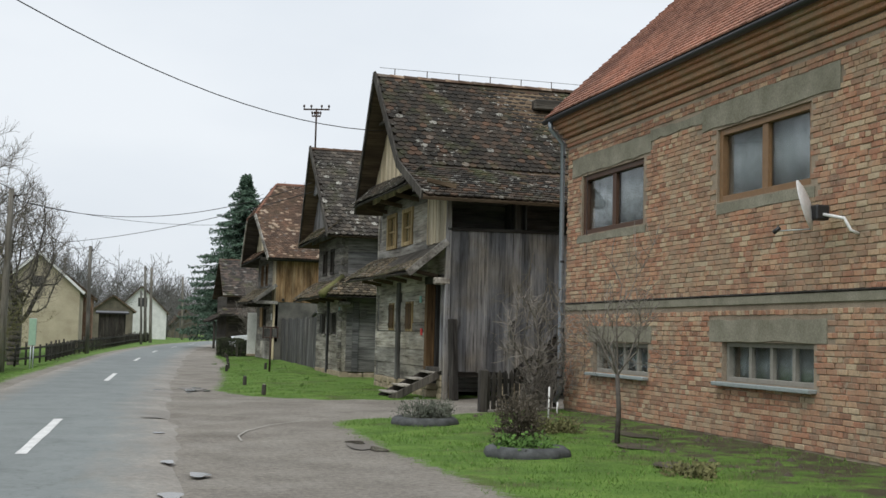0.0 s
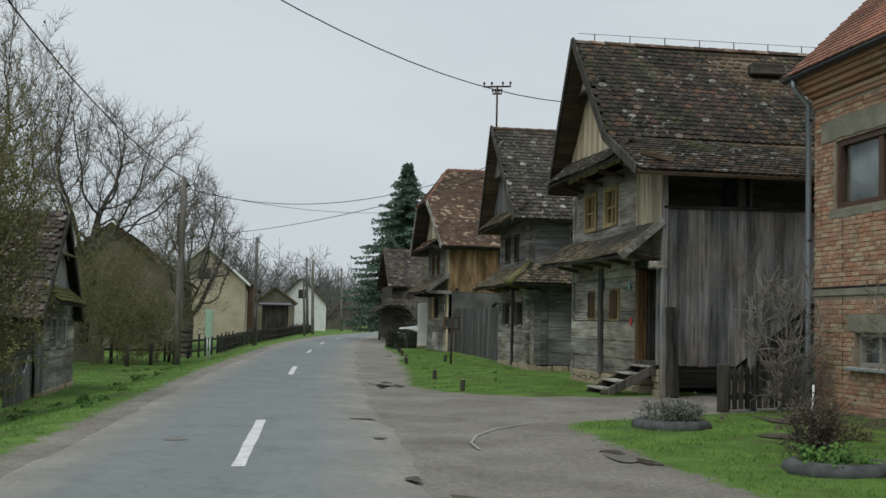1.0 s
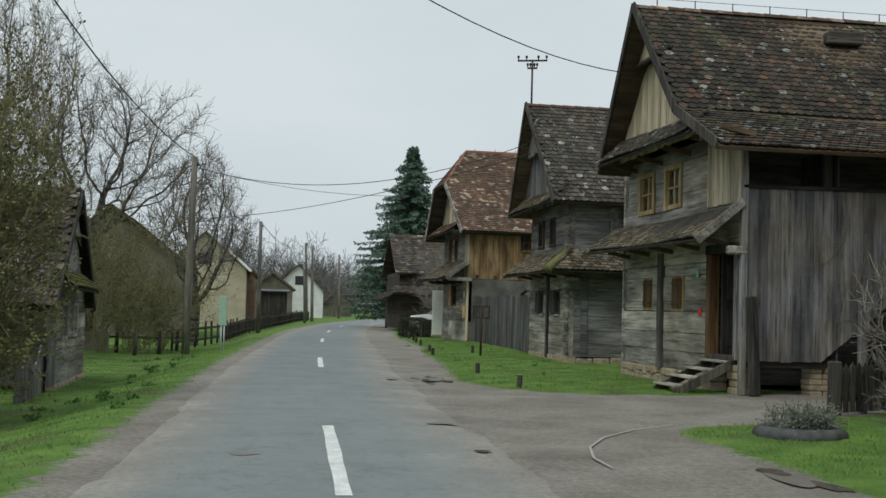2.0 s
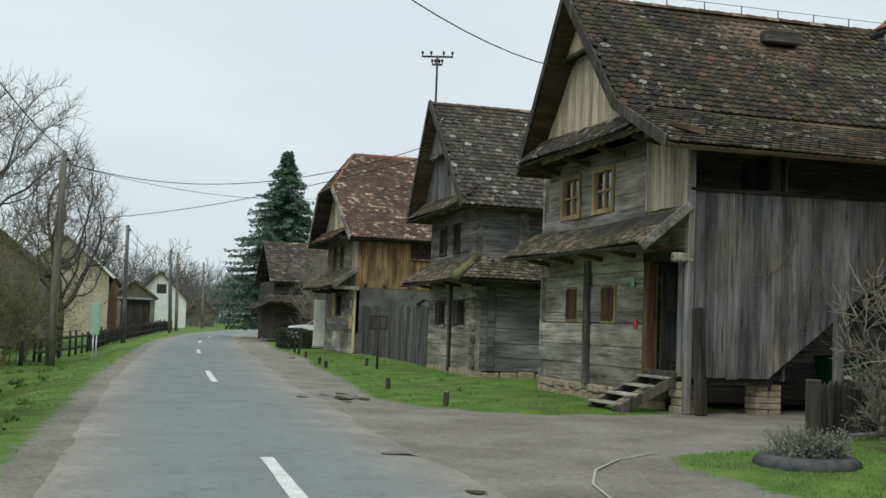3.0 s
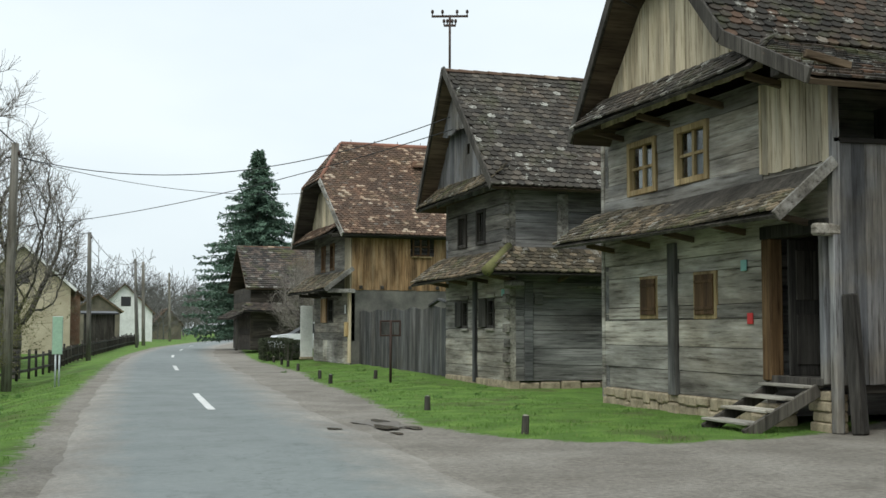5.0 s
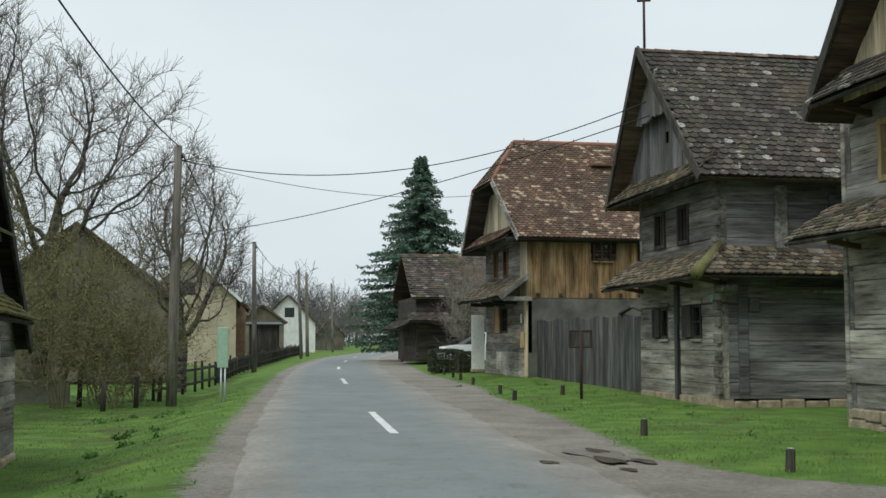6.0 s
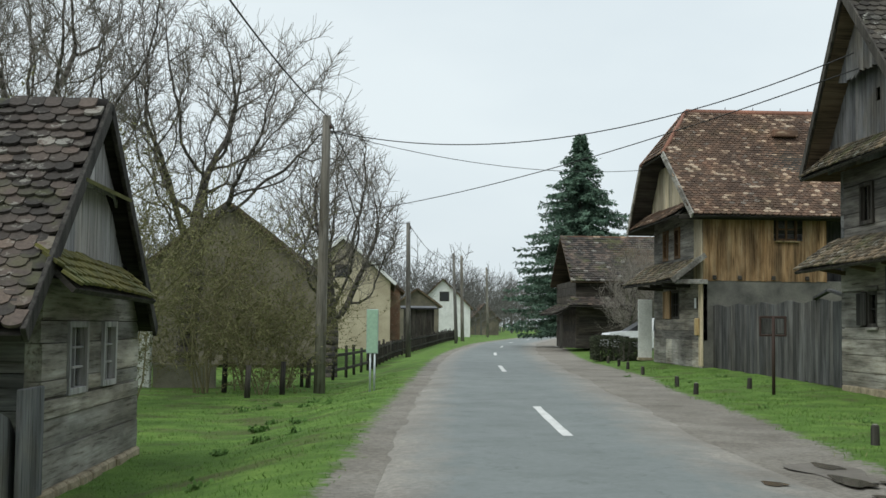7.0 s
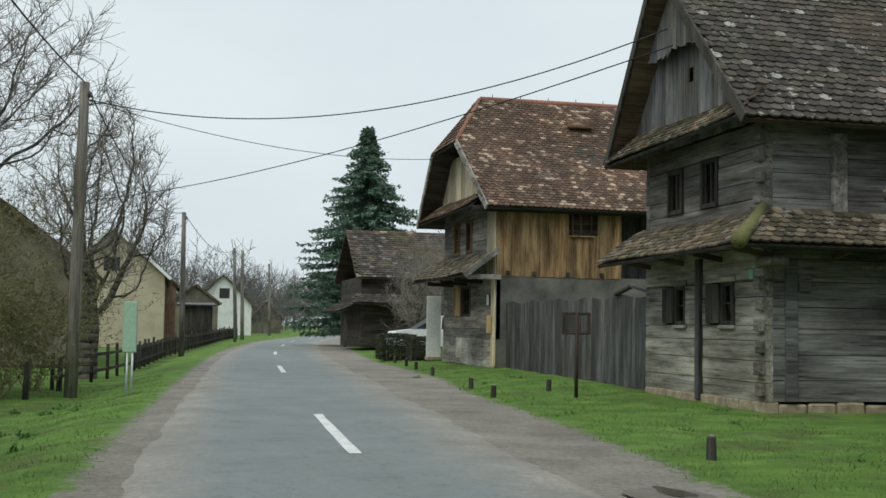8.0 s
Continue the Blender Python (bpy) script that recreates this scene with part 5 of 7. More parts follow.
    # windows
    for (a, b, c, d), mat in zip(ups, (M_BROWNPVC, M_TANPVC)):
        # Pale curtains here also brighten the panes in place of the sky's reflection.
        window(h, 0, X + 0.06, a, b, c, d, mat, 2, 1, 0.1, 0.16, deep=0.1, label="two-light brown framed window", curtain=True)
    for a, b, c, d in lows:
        window(h, 0, X + 0.1, a, b, c, d, M_GREYWIN, 4, 1, 0.07, 0.08, deep=0.1, label="low grey wooden window with curtains", curtain=True)
        box("sill", (X - 0.14, X + 0.06, a - 0.08, b + 0.1, c - 0.07, c - 0.01), M_SILL, h, "sloping zinc sill", 0.01)
    # gutter and downpipe
    for y in (0,):
        vs, fs = [], []
        n = 9
        for i, yy in enumerate((Y0 - 0.2, Y1 + 0.35)):
            for r in (0.075, 0.066):
                for j in range(n):
                    a = math.pi + math.pi * j / (n - 1)
                    vs.append((6.98 + r * math.cos(a), yy, 6.0 + r * math.sin(a)))
        for j in range(n - 1):
            fs += [(j, j + 1, 2 * n + j + 1, 2 * n + j), (n + j + 1, n + j, 3 * n + j, 3 * n + j + 1)]
        fs += [(0, 2 * n, 3 * n, n), (n - 1, 2 * n - 1, 4 * n - 1, 3 * n - 1)]
        fs += [(j, n + j, n + j + 1, j + 1) for j in range(n - 1)] + [(2 * n + j + 1, 3 * n + j + 1, 3 * n + j, 2 * n + j) for j in range(n - 1)]
        raw("gutter", vs, fs, M_GUTTER, h, "dark metal half-round gutter", True)
    tube("downpipe", [(6.98, 16.3, 5.95), (7.0, 16.32, 5.8), (7.28, 16.32, 5.5), (7.3, 16.32, 0.35), (7.22, 16.34, 0.1)], 0.05, M_ZINC, h, "grey zinc downpipe", 10)
    for z in (5.2, 3.0, 0.6):
        lathe("clamp", [(0.058, 0), (0.058, 0.05)], (7.3, 16.32, z), M_GUTTER, h, sides=10)
    # roof
    s = (8.92 - 6.12) / (9.887 - 6.964)
    ze, xr = 6.02, 11.6
    zr = ze + s * (xr - 6.95)
    v = Vector((xr - 6.95, 0, zr - ze))
    roof = slab("roof", [(6.95, Y1 + 0.3, ze), (6.95, Y0 - 0.2, ze), (xr, Y0 - 0.2, zr), (xr, Y1 + 0.3, zr)], 0.08, M_BEAM, h, "steep roof of small red clay tiles")
    roof_tiles(roof, (6.95, Y1 + 0.3, ze), (0, -1, 0), v, Y1 - Y0 + 0.5, v.length, T_RED, 0.17, 0.15, near=250, first=0.0, rough=0.3)
    roof2 = slab("roof", [(xr, Y1 + 0.3, zr), (xr, Y0 - 0.2, zr), (2 * xr - 6.95, Y0 - 0.2, ze), (2 * xr - 6.95, Y1 + 0.3, ze)], 0.08, T_RED, h, "steep red tile roof slope")
    slab("gable_wall", [(7.4, Y1, 5.85), (15.8, Y1, 5.85), (xr, Y1, zr - 0.3)][::-1], 0.3, M_BRICK, h, "brick gable")
    # dish and bracket
    tube("dish_arm", [(X - 0.02, 6.2, 2.86), (X - 0.12, 6.22, 2.9), (X - 0.16, 6.3, 3.06), (X - 0.3, 6.55, 3.12)], 0.022, M_PLATE, h, "white bent dish arm")
    tube("cable", [(X - 0.012, 15.2, 5.1), (X - 0.012, 15.21, 2.2), (X - 0.012, 15.2, 0.5)], 0.006, M_WIRE, h, sides=5)
    # bricks, each a piece where the road passes nearest
    bw, bh = 0.235, 0.08
    shared = bpy.data.meshes.new("brick")
    c = 0.006
    d = bmesh.new()
    boxes(d, [(-0.012, 0.05, -bw / 2 + 0.005, bw / 2 - 0.005, -bh / 2 + 0.005, bh / 2 - 0.005)], c)
    d.to_mesh(shared)
    d.free()
    shared.materials.append(M_BRICK)
    half = bpy.data.meshes.new("brick")
    d = bmesh.new()
    boxes(d, [(-0.012, 0.05, -bw / 4 + 0.005, bw / 4 - 0.005, -bh / 2 + 0.005, bh / 2 - 0.005)], c)
    d.to_mesh(half)
    d.free()
    half.materials.append(M_BRICK)
    masks = opens + patches + [(Y0, Y1, 1.98, 2.16)]
    picked, vs, fs = 0, [], []
    hv, fv = np.array([v.co[:] for v in half.vertices]), np.array([v.co[:] for v in shared.vertices])
    hf, ff = [tuple(p.vertices) for p in half.polygons], [tuple(p.vertices) for p in shared.polygons]
    cells = []
    for r in range(int(5.4 / bh)):
        z = bh * (r + 0.5)
        y, header = Y1 - (0 if r % 2 else bw / 4), r % 4 == 3
        while y > 4.0:
            w = bw / 2 if header or rng.random() < 0.12 else bw
            cells.append((y - w / 2, z, w))
            y -= w
    for y, z, w in cells:
        if any(a - w * 0.45 < y < b + w * 0.45 and cc - bh * 0.4 < z < dd + bh * 0.4 for a, b, cc, dd in masks):
            continue
        small = w < bw * 0.9
        p = (X - rng.uniform(-0.004, 0.01), y + rng.uniform(-0.005, 0.005), z + rng.uniform(-0.006, 0.006))
        if picked < 300 and 7.0 < y < 12.5 and 0.9 < z < 2.9:
            ob = adopt(new("brick", half if small else shared), h)
            ob.location = p
            ob.rotation_euler = (rng.gauss(0, 0.012), 0, rng.gauss(0, 0.01))
            picked += 1
        else:
            k = len(vs)
            vs.extend(((hv if small else fv) + np.array(p)).tolist())
            fs.extend(tuple(k + i for i in f) for f in (hf if small else ff))
    tagged(raw("brickwork", vs, fs, M_BRICK, h), kind="stuff")
    nearer(h)


brick_house()


def satellite_dish():
    s = thing("satellite_dish", (6.9, 7.0, 3.15), "white round satellite dish on a bent bracket of a brick wall", "satellite dish")
    vs, fs, n = [], [], 28
    prof = [(0.0, 0.0), (0.12, 0.01), (0.24, 0.035), (0.34, 0.075), (0.345, 0.085), (0.335, 0.08), (0.23, 0.045), (0.1, 0.018), (0.0, 0.01)]
    for r, z in prof:
        for i in range(n):
            a = 2 * math.pi * i / n
            vs.append(Vector((r * math.cos(a), r * math.sin(a), z)))
    m = look((7.02, 6.72, 3.28), (3.4, 9.9, 2.0))
    vs = [m @ Vector((v.x, v.y, -v.z)) for v in vs]
    for k in range(len(prof) - 1):
        fs += [(k * n + i, k * n + (i + 1) % n, (k + 1) * n + (i + 1) % n, (k + 1) * n + i) for i in range(n)]
    raw("dish", vs, fs, M_PLATE, s, "", True)
    tube("feed_arm", [m @ Vector((0, -0.33, -0.08)), m @ Vector((0, -0.24, -0.5))], 0.009, M_STEEL, s)
    tube("feed_horn", [m @ Vector((0, -0.25, -0.56)), m @ Vector((0, -0.2, -0.46))], 0.03, M_GUTTER, s, "small dark receiver head")
    box("mount", (7.0, 7.2, 6.55, 6.72, 3.05, 3.25), M_GUTTER, s, "", 0.02)
    nearer(s)


satellite_dish()


# ---- trees and bushes ----
def colonize(seed, base, fork, centre, radii, count=1500, step=0.3, kill=0.45, reach=2.2, bias=0.12):
    """Grows a crown towards scattered points in an ellipsoid; gives nodes, parents and radii."""
    g = np.random.default_rng(seed)
    p = g.normal(0, 1, (count, 3))
    p = p / np.linalg.norm(p, axis=1)[:, None] * g.uniform(0.12, 1, count)[:, None] ** 0.42
    lump = 1 + 0.16 * np.sin(p[:, :1] * 5 + seed) + 0.14 * np.sin(p[:, 1:2] * 6 + p[:, 2:] * 4)
    goal = np.array(centre) + p * lump * np.array(radii)
    base, fork = np.array(base, float), np.array(fork, float)
    n0 = max(3, int(np.linalg.norm(fork - base) / step))
    bend = g.normal(0, 0.05, (n0 + 1, 3)).cumsum(0) * np.linspace(0, 1, n0 + 1)[:, None]
    nodes = [base + (fork - base) * i / n0 + bend[i] * 0.5 for i in range(n0 + 1)]
    parent = [-1] + list(range(n0))
    alive = np.ones(count, bool)
    near, dist = np.zeros(count, int), np.full(count, 1e9)
    fresh = list(range(n0 // 2, n0 + 1))
    for turn in range(90):
        for k in fresh:
            d = np.linalg.norm(goal - nodes[k], axis=1)
            m = d < dist
            dist[m], near[m] = d[m], k
        alive &= dist > kill
        act = alive & ((dist < reach) if turn > 8 else (dist < 50))
        if not act.any():
            break
        fresh = []
        for k in np.unique(near[act]):
            v = goal[act & (near == k)] - nodes[k]
            v = (v / np.linalg.norm(v, axis=1)[:, None]).mean(0) + g.normal(0, 0.22, 3) + (0, 0, bias)
            if parent[k] >= 0:
                w = nodes[k] - nodes[parent[k]]
                v = v + 0.55 * w / max(1e-6, np.linalg.norm(w))
            fresh.append(len(nodes))
            parent.append(int(k))
            nodes.append(nodes[k] + step * v / max(0.3, np.linalg.norm(v)))
        if len(nodes) > 5200:
            break
    load = np.zeros(len(nodes))
    for k in range(len(nodes) - 1, 0, -1):
        load[k] = load[k] or 1.0
        load[parent[k]] += load[k]
    return np.array(nodes), parent, load


def bare_tree(x, y, label, fork, centre, radii, r, seed, count=1500, step=0.28, twigs=5, twig=0.62, mat=None, lean=(0.0, 0.0), kill=0.45):
    """A leafless tree: trunk up to the fork, limbs that fill the crown, fine twigs on them."""
    s = random.Random(seed)
    z = float(height(x, y)) - 0.1
    t = thing("bare_tree", (x, y, z), label, "tree", "bare trees")
    nodes, parent, load = colonize(seed, (x, y, z), (x + lean[0], y + lean[1], z + fork), centre, radii, count, step, kill)
    rad = r * (load / load[0]) ** 0.62
    trunk, thick, thin = [], [], []
    for k in range(1, len(nodes)):
        a, b = Vector(nodes[parent[k]]), Vector(nodes[k])
        ra, rb = min(float(rad[parent[k]]), float(rad[k]) * 1.25), float(rad[k])
        seg = (a, b, max(0.006, ra), max(0.005, rb))
        (trunk if rb > r * 0.55 else thick if rb > 0.018 else thin).append(seg)
        if rb < 0.025:
            for _ in range(twigs):
                d = (b - a).normalized() * s.uniform(0.3, 1.0) + Vector((s.gauss(0, 0.6), s.gauss(0, 0.6), s.gauss(0.35, 0.5)))
                q = b
                for j in range(3):
                    d = (d.normalized() + Vector((s.gauss(0, 0.25), s.gauss(0, 0.25), s.gauss(0.06, 0.2)))).normalized()
                    e = q + d * twig * s.uniform(0.2, 0.45)
                    thin.append((q, e, 0.0075 - 0.001 * j, 0.0065 - 0.001 * j))
                    q = e
    vs, fs = tube_data(trunk, 9)
    raw("trunk", vs, fs, M_BARK, t, "", True)
    vs, fs = tube_data(thick, 5)
    tagged(raw("branching", vs, fs, M_BARK, t, "", True), kind="stuff")
    vs, fs = tube_data(thin, 3)
    tagged(raw("crown", vs, fs, mat or M_TWIG, t), kind="stuff")
    return t


bare_tree(-9.4, 43.5, "large bare tree with dark spreading crooked limbs", 3.0, (-8.8, 43.5, 6.9), (3.3, 3.0, 3.0), 0.26, 3, 1700, lean=(0.3, 0.0))
bare_tree(-12.6, 40.0, "large bare tree with dense upright twigs", 3.2, (-12.4, 40.0, 8.0), (3.0, 3.0, 4.4), 0.24, 5, 1600)
bare_tree(-14.8, 31.5, "large bare tree with dense upright twigs", 2.6, (-14.6, 31.5, 7.2), (3.0, 3.0, 4.2), 0.22, 8, 1400)
bare_tree(-5.75, 50.0, "bare village tree with dark trunk behind a fence", 1.7, (-5.4, 50.0, 4.75), (2.3, 2.3, 2.75), 0.27, 14, 1300, 0.22, 5, 0.5, kill=0.32)
bare_tree(-17.0, 50.0, "tall bare tree far back in the garden", 3.5, (-17.0, 50.0, 9.0), (3.8, 3.8, 4.8), 0.28, 21, 1400)
bare_tree(10.6, 66.0, "bare fruit tree beside an old barn", 1.6, (10.6, 66.0, 4.0), (2.0, 2.0, 1.9), 0.16, 23, 700, 0.22)
bare_tree(8.6, 67.5, "bare fruit tree beside an old barn", 1.2, (8.6, 67.5, 3.4), (2.1, 2.0, 2.0), 0.15, 33, 800, 0.22)
bare_tree(6.9, 63.5, "bare fruit tree beside an old barn", 1.0, (7.1, 63.5, 2.7), (1.7, 1.6, 1.5), 0.12, 35, 700, 0.22)


def shrub(x, y, tall, wide, stems, seed, label, wood_mat, leaf_mat=None, leaves=0, name="bush", depth=2, leaf=0.03, category="bush", base=0.15, limit=0.0):
    s = random.Random(seed)
    z = float(height(x, y)) - 0.03
    t = thing(name, (x, y, z), label, category)
    segs = []
    for k in range(stems):
        a = s.uniform(0, 6.3)
        o = Vector((math.cos(a), math.sin(a), 0))
        p = Vector((x, y, z)) + o * s.uniform(0, wide * base)
        d = (Vector((0, 0, 1)) + o * s.uniform(0.1, 1.0) * wide / tall).normalized()
        grow(segs, p, d, tall * s.uniform(0.4, 0.6), 0.011 * tall ** 0.5 * s.uniform(0.7, 1.3), depth, s, 0.5, 0.0, 0.13)
    if limit:
        segs = [g for g in segs if (g[1].x - x) ** 2 + (g[1].y - y) ** 2 < (limit * s.uniform(0.85, 1.1)) ** 2]
    segs = [(a, b, max(0.0045, c), max(0.004, e)) for a, b, c, e in segs]
    vs, fs = tube_data(segs, 3)
    tagged(raw("stem_clump", vs, fs, wood_mat, t), kind="stuff")
    if leaves:
        vs, fs = [], []
        tips = [q for q in segs if q[2] < 0.02] or segs
        for k in range(leaves):
            a, b, _, _ = s.choice(tips)
            p = a.lerp(b, s.random()) + Vector((s.gauss(0, 0.03), s.gauss(0, 0.03), s.gauss(0, 0.03)))
            u = Vector((s.gauss(0, 1), s.gauss(0, 1), s.gauss(0, 1))).normalized()
            w = u.orthogonal().normalized() * leaf * 0.4
            k0 = len(vs)
            vs += [p, p + u * leaf * 0.5 + w, p + u * leaf, p + u * leaf * 0.5 - w]
            fs.append((k0, k0 + 1, k0 + 2, k0 + 3))
        tagged(raw("leaves", vs, fs, leaf_mat, t), kind="stuff")
    return t


for k, (x, y, tall, wide) in enumerate(((-8.3, 40.5, 4.3, 2.0), (-9.8, 37.5, 4.8, 2.2), (-7.5, 42.0, 3.9, 1.9), (-10.6, 33.0, 4.4, 2.4), (-9.3, 43.5, 2.8, 2.2), (-6.9, 40.4, 2.3, 1.5), (-6.6, 43.4, 2.5, 1.6), (-9.2, 35.2, 3.6, 2.0), (-11.8, 29.0, 4.6, 2.4))):
    shrub(x, y, tall, wide, 9, 40 + k, "large twiggy bush with sparse olive-green buds", M_OLIVETWIG, M_OLIVE, 4200, depth=3, leaf=0.055)
for k, (x, y) in enumerate(((-7.35, 15.6), (-8.3, 16.9), (-8.9, 15.2))):
    shrub(x, y, 4.4, 1.35, 60, 60 + k, "tangled twiggy roadside bush with olive-green buds", M_OLIVETWIG, M_OLIVE, 14000, depth=3, leaf=0.06, limit=1.55)


def spruce(x, y, tall, wide, seed):
    """A spruce: whorls of drooping boughs, each carrying many short hanging sprays."""
    s = random.Random(seed)
    z = float(height(x, y)) - 0.1
    t = thing("spruce", (x, y, z), "tall dark green spruce with drooping boughs", "tree")
    tube("trunk", [(x, y, z), (x, y, z + tall * 0.5), (x, y, z + tall * 0.98)], 0.2, M_BARK, t, "", 8, 0.02)
    segs, vs, fs = [], [], []
    up = Vector((0, 0, 1))
    n = int(tall / 0.21)
    for i in range(n):
        f = i / n
        whorl = z + tall * (0.1 + 0.9 * f)
        reach = min(wide, 0.64 * tall * 0.9 * (1 - f)) * (0.88 + 0.2 * math.sin(i * 1.7) * s.random()) + 0.15
        for k in range(int(7 + 7 * (1 - f))):
            a = s.uniform(0, 6.3)
            h = whorl + s.uniform(-0.25, 0.2) * min(1.0, 3 - 3 * f)
            o = Vector((math.cos(a), math.sin(a), 0))
            side = o.cross(up)
            L = reach * s.uniform(0.6, 1.12)
            p = Vector((x, y, h))
            steps = max(3, int(L / 0.3))
            for j in range(steps):
                g = (j + 1) / steps
                q = Vector((x, y, h)) + o * L * g + up * (L * (-0.34 * g + 0.2 * g * g) + 0.25 * (1 - g) * f)
                segs.append((p, q, 0.022 * (1.2 - g), 0.02 * (1.1 - g)))
                for _ in range(13):
                    m = p.lerp(q, s.random())
                    u = (o * s.uniform(0.1, 0.9) + side * s.uniform(-1, 1) + up * s.uniform(-1.0, 0.3)).normalized() * s.uniform(0.2, 0.5) * (1.1 - 0.4 * g)
                    w = u.cross(Vector((s.gauss(0, 1), s.gauss(0, 1), s.gauss(0, 1)))).normalized() * 0.045
                    k0 = len(vs)
                    vs += [m - w, m + u * 0.6 + w * 1.1, m + u, m + u * 0.6 - w * 1.1]
                    fs.append((k0, k0 + 1, k0 + 2, k0 + 3))
                p = q
    bv, bf = tube_data(segs, 3)
    tagged(raw("bough_frame", bv, bf, M_BARK, t), kind="stuff")
    tagged(raw("needles", vs, fs, M_NEEDLE, t), kind="stuff")


spruce(8.2, 86.0, 13.5, 4.7, 2)


def far_woods():
    """Bare woods closing the distance on both sides of the road."""
    s = random.Random(77)
    kinds = []
    for k in range(4):
        segs = []
        q = random.Random(100 + k)
        grow(segs, Vector((0, 0, 0)), Vector((0, 0, 1)), 4.0, 0.17, 4, q, 0.42)
        thin = 0.024
        segs = [(a, b, max(thin, c), max(thin * 0.8, e)) for a, b, c, e in segs]
        vs, fs = tube_data(segs, 3)
        kinds.append((np.array([v[:] for v in vs]), np.array(fs)))
    V, F, n = [], [], 0
    spots = []
    for i in range(100):
        y = s.uniform(105, 300)
        m = float(road_mid(y))
        spots.append((m - s.uniform(14, 70) if i % 3 else m + s.uniform(16, 60), y, s.uniform(0.85, 1.35)))
    for i in range(54):
        spots.append((s.uniform(-40, 90), s.uniform(230, 330), s.uniform(0.9, 1.4)))
    for i in range(120):
        y = s.uniform(120, 300)
        spots.append((float(road_mid(y)) - s.uniform(10, 46), y, s.uniform(0.55, 1.1)))
    for i in range(12):
        spots.append((s.uniform(-48, -20), s.uniform(20, 110), s.uniform(0.8, 1.15)))
    for x, y, k in spots:
        if abs(x - float(road_mid(min(y, 390)))) < 9:
            continue
        v, f = kinds[s.randrange(4)]
        a = s.uniform(0, 6.3)
        c, d = math.cos(a), math.sin(a)
        w = v * k
        V.append(np.stack([x + w[:, 0] * c - w[:, 1] * d, y + w[:, 0] * d + w[:, 1] * c, w[:, 2] - 0.2], -1))
        F.append(f + n)
        n += len(v)
    tagged(raw("woods", np.concatenate(V).tolist(), np.concatenate(F).tolist(), M_FARWOOD), "distant leafless grey-brown woods behind the village", "woods", kind="stuff")


far_woods()


# ---- the barn across the road ----
def barn():
    h = thing("barn", (-7.15, 24.8, -0.4), "small grey weathered log barn with steep mossy tile roof", "barn")
    X, Y0, Y1, BACK = -7.15, 22.6, 27.05, -15.0
    up = [(23.5, 24.3, 0.56, 1.33), (25.0, 25.65, 0.58, 1.33)]
    log_wall(h, 0, X, Y0, Y1, -0.3, 1.75, M_LOG, up, 0.36, out=1)
    log_wall(h, 1, Y0, BACK, X - 0.15, -0.3, 1.75, M_LOGX, (), 0.4, out=-1)
    log_wall(h, 1, Y1, BACK, X - 0.15, -0.3, 1.75, M_LOGX, (), 0.4, out=1)
    log_wall(h, 0, BACK, Y0, Y1, -0.3, 1.75, M_LOGX, (), 0.4, out=-1)
    for y in np.arange(Y0, Y1, 0.45):
        box("stone", (X - 0.3, X + 0.06 + rng.uniform(-0.02, 0.04), y, y + 0.42, -0.5, -0.3), M_STONE, h, "", 0.03)
    for a, b, c, d in up:
        window(h, 0, X, a, b, c, d, M_PALEBOARD, 2, 3, 0.07, 0.035, out=1, proud=0.04, label="old pale wooden window with small panes", curtain=True)
    ym, zr, ye, ze = 24.15, 3.65, 21.3, 1.2
    xf = -6.95
    for sy, mat_near in ((-1, 260), (1, 0)):
        y2 = ym + sy * (ym - ye) * (1.0 if sy < 0 else 1.04)
        v = Vector((0, ym - y2, zr - ze))
        pts = [(xf, y2, ze), (xf, ym, zr), (BACK - 0.4, ym, zr), (BACK - 0.4, y2, ze)]
        if sy < 0:
            pts = [(BACK - 0.4, y2, ze), (xf, y2, ze), (xf, ym, zr), (BACK - 0.4, ym, zr)]
        roof = slab("roof", pts, 0.07, M_BEAM, h, "steep sagging old tile roof slope with moss")
        L = xf - BACK + 0.4
        if sy < 0:
            roof_tiles(roof, (BACK - 0.4, y2, ze), (1, 0, 0), v, L, v.length, T_BARN, 0.18, 0.14, near=260, first=L - 1.5, rough=2.6)
        else:
            roof_tiles(roof, (xf, y2, ze), (-1, 0, 0), v, L, v.length, T_BARN, 0.24, 0.2, rough=1.5)
    tube("ridge_cap", [(xf, ym, zr + 0.02), (-11, ym, zr - 0.03), (BACK - 0.4, ym, zr + 0.02)], 0.09, T_BARN, h, "worn ridge tiles", 8)
    for sy in (-1, 1):
        beam("bargeboard", (xf + 0.03, ym, zr), (xf + 0.03, ym + sy * (ym - ye), ze), 0.05, 0.16, M_POST, h)
    top = lambda y: zr - (zr - ze) * abs(y - ym) / (ym - ye) - 0.15
    board_wall(h, 0, X + 0.02, 22.3, 26.5, 1.95, lambda y: min(top(y), 2.8), M_PALEBOARD, w=0.34, out=1)
    board_wall(h, 0, X + 0.1, 23.1, 25.2, 2.75, top, M_PALEBOARD, w=0.3, out=1)
    slab("cross_rail", [(-6.88, 23.1, 2.76), (-6.88, 25.2, 2.76), (-7.04, 25.2, 2.83), (-7.04, 23.1, 2.83)], 0.04, M_OLIVE, h, "mossy rail")
    pent = slab("pent_roof", [(-6.68, 22.0, 1.62), (-6.68, 25.75, 1.58), (-7.12, 25.6, 1.98), (-7.12, 22.2, 2.0)], 0.05, M_BEAM, h, "mossy little lean-to roof")
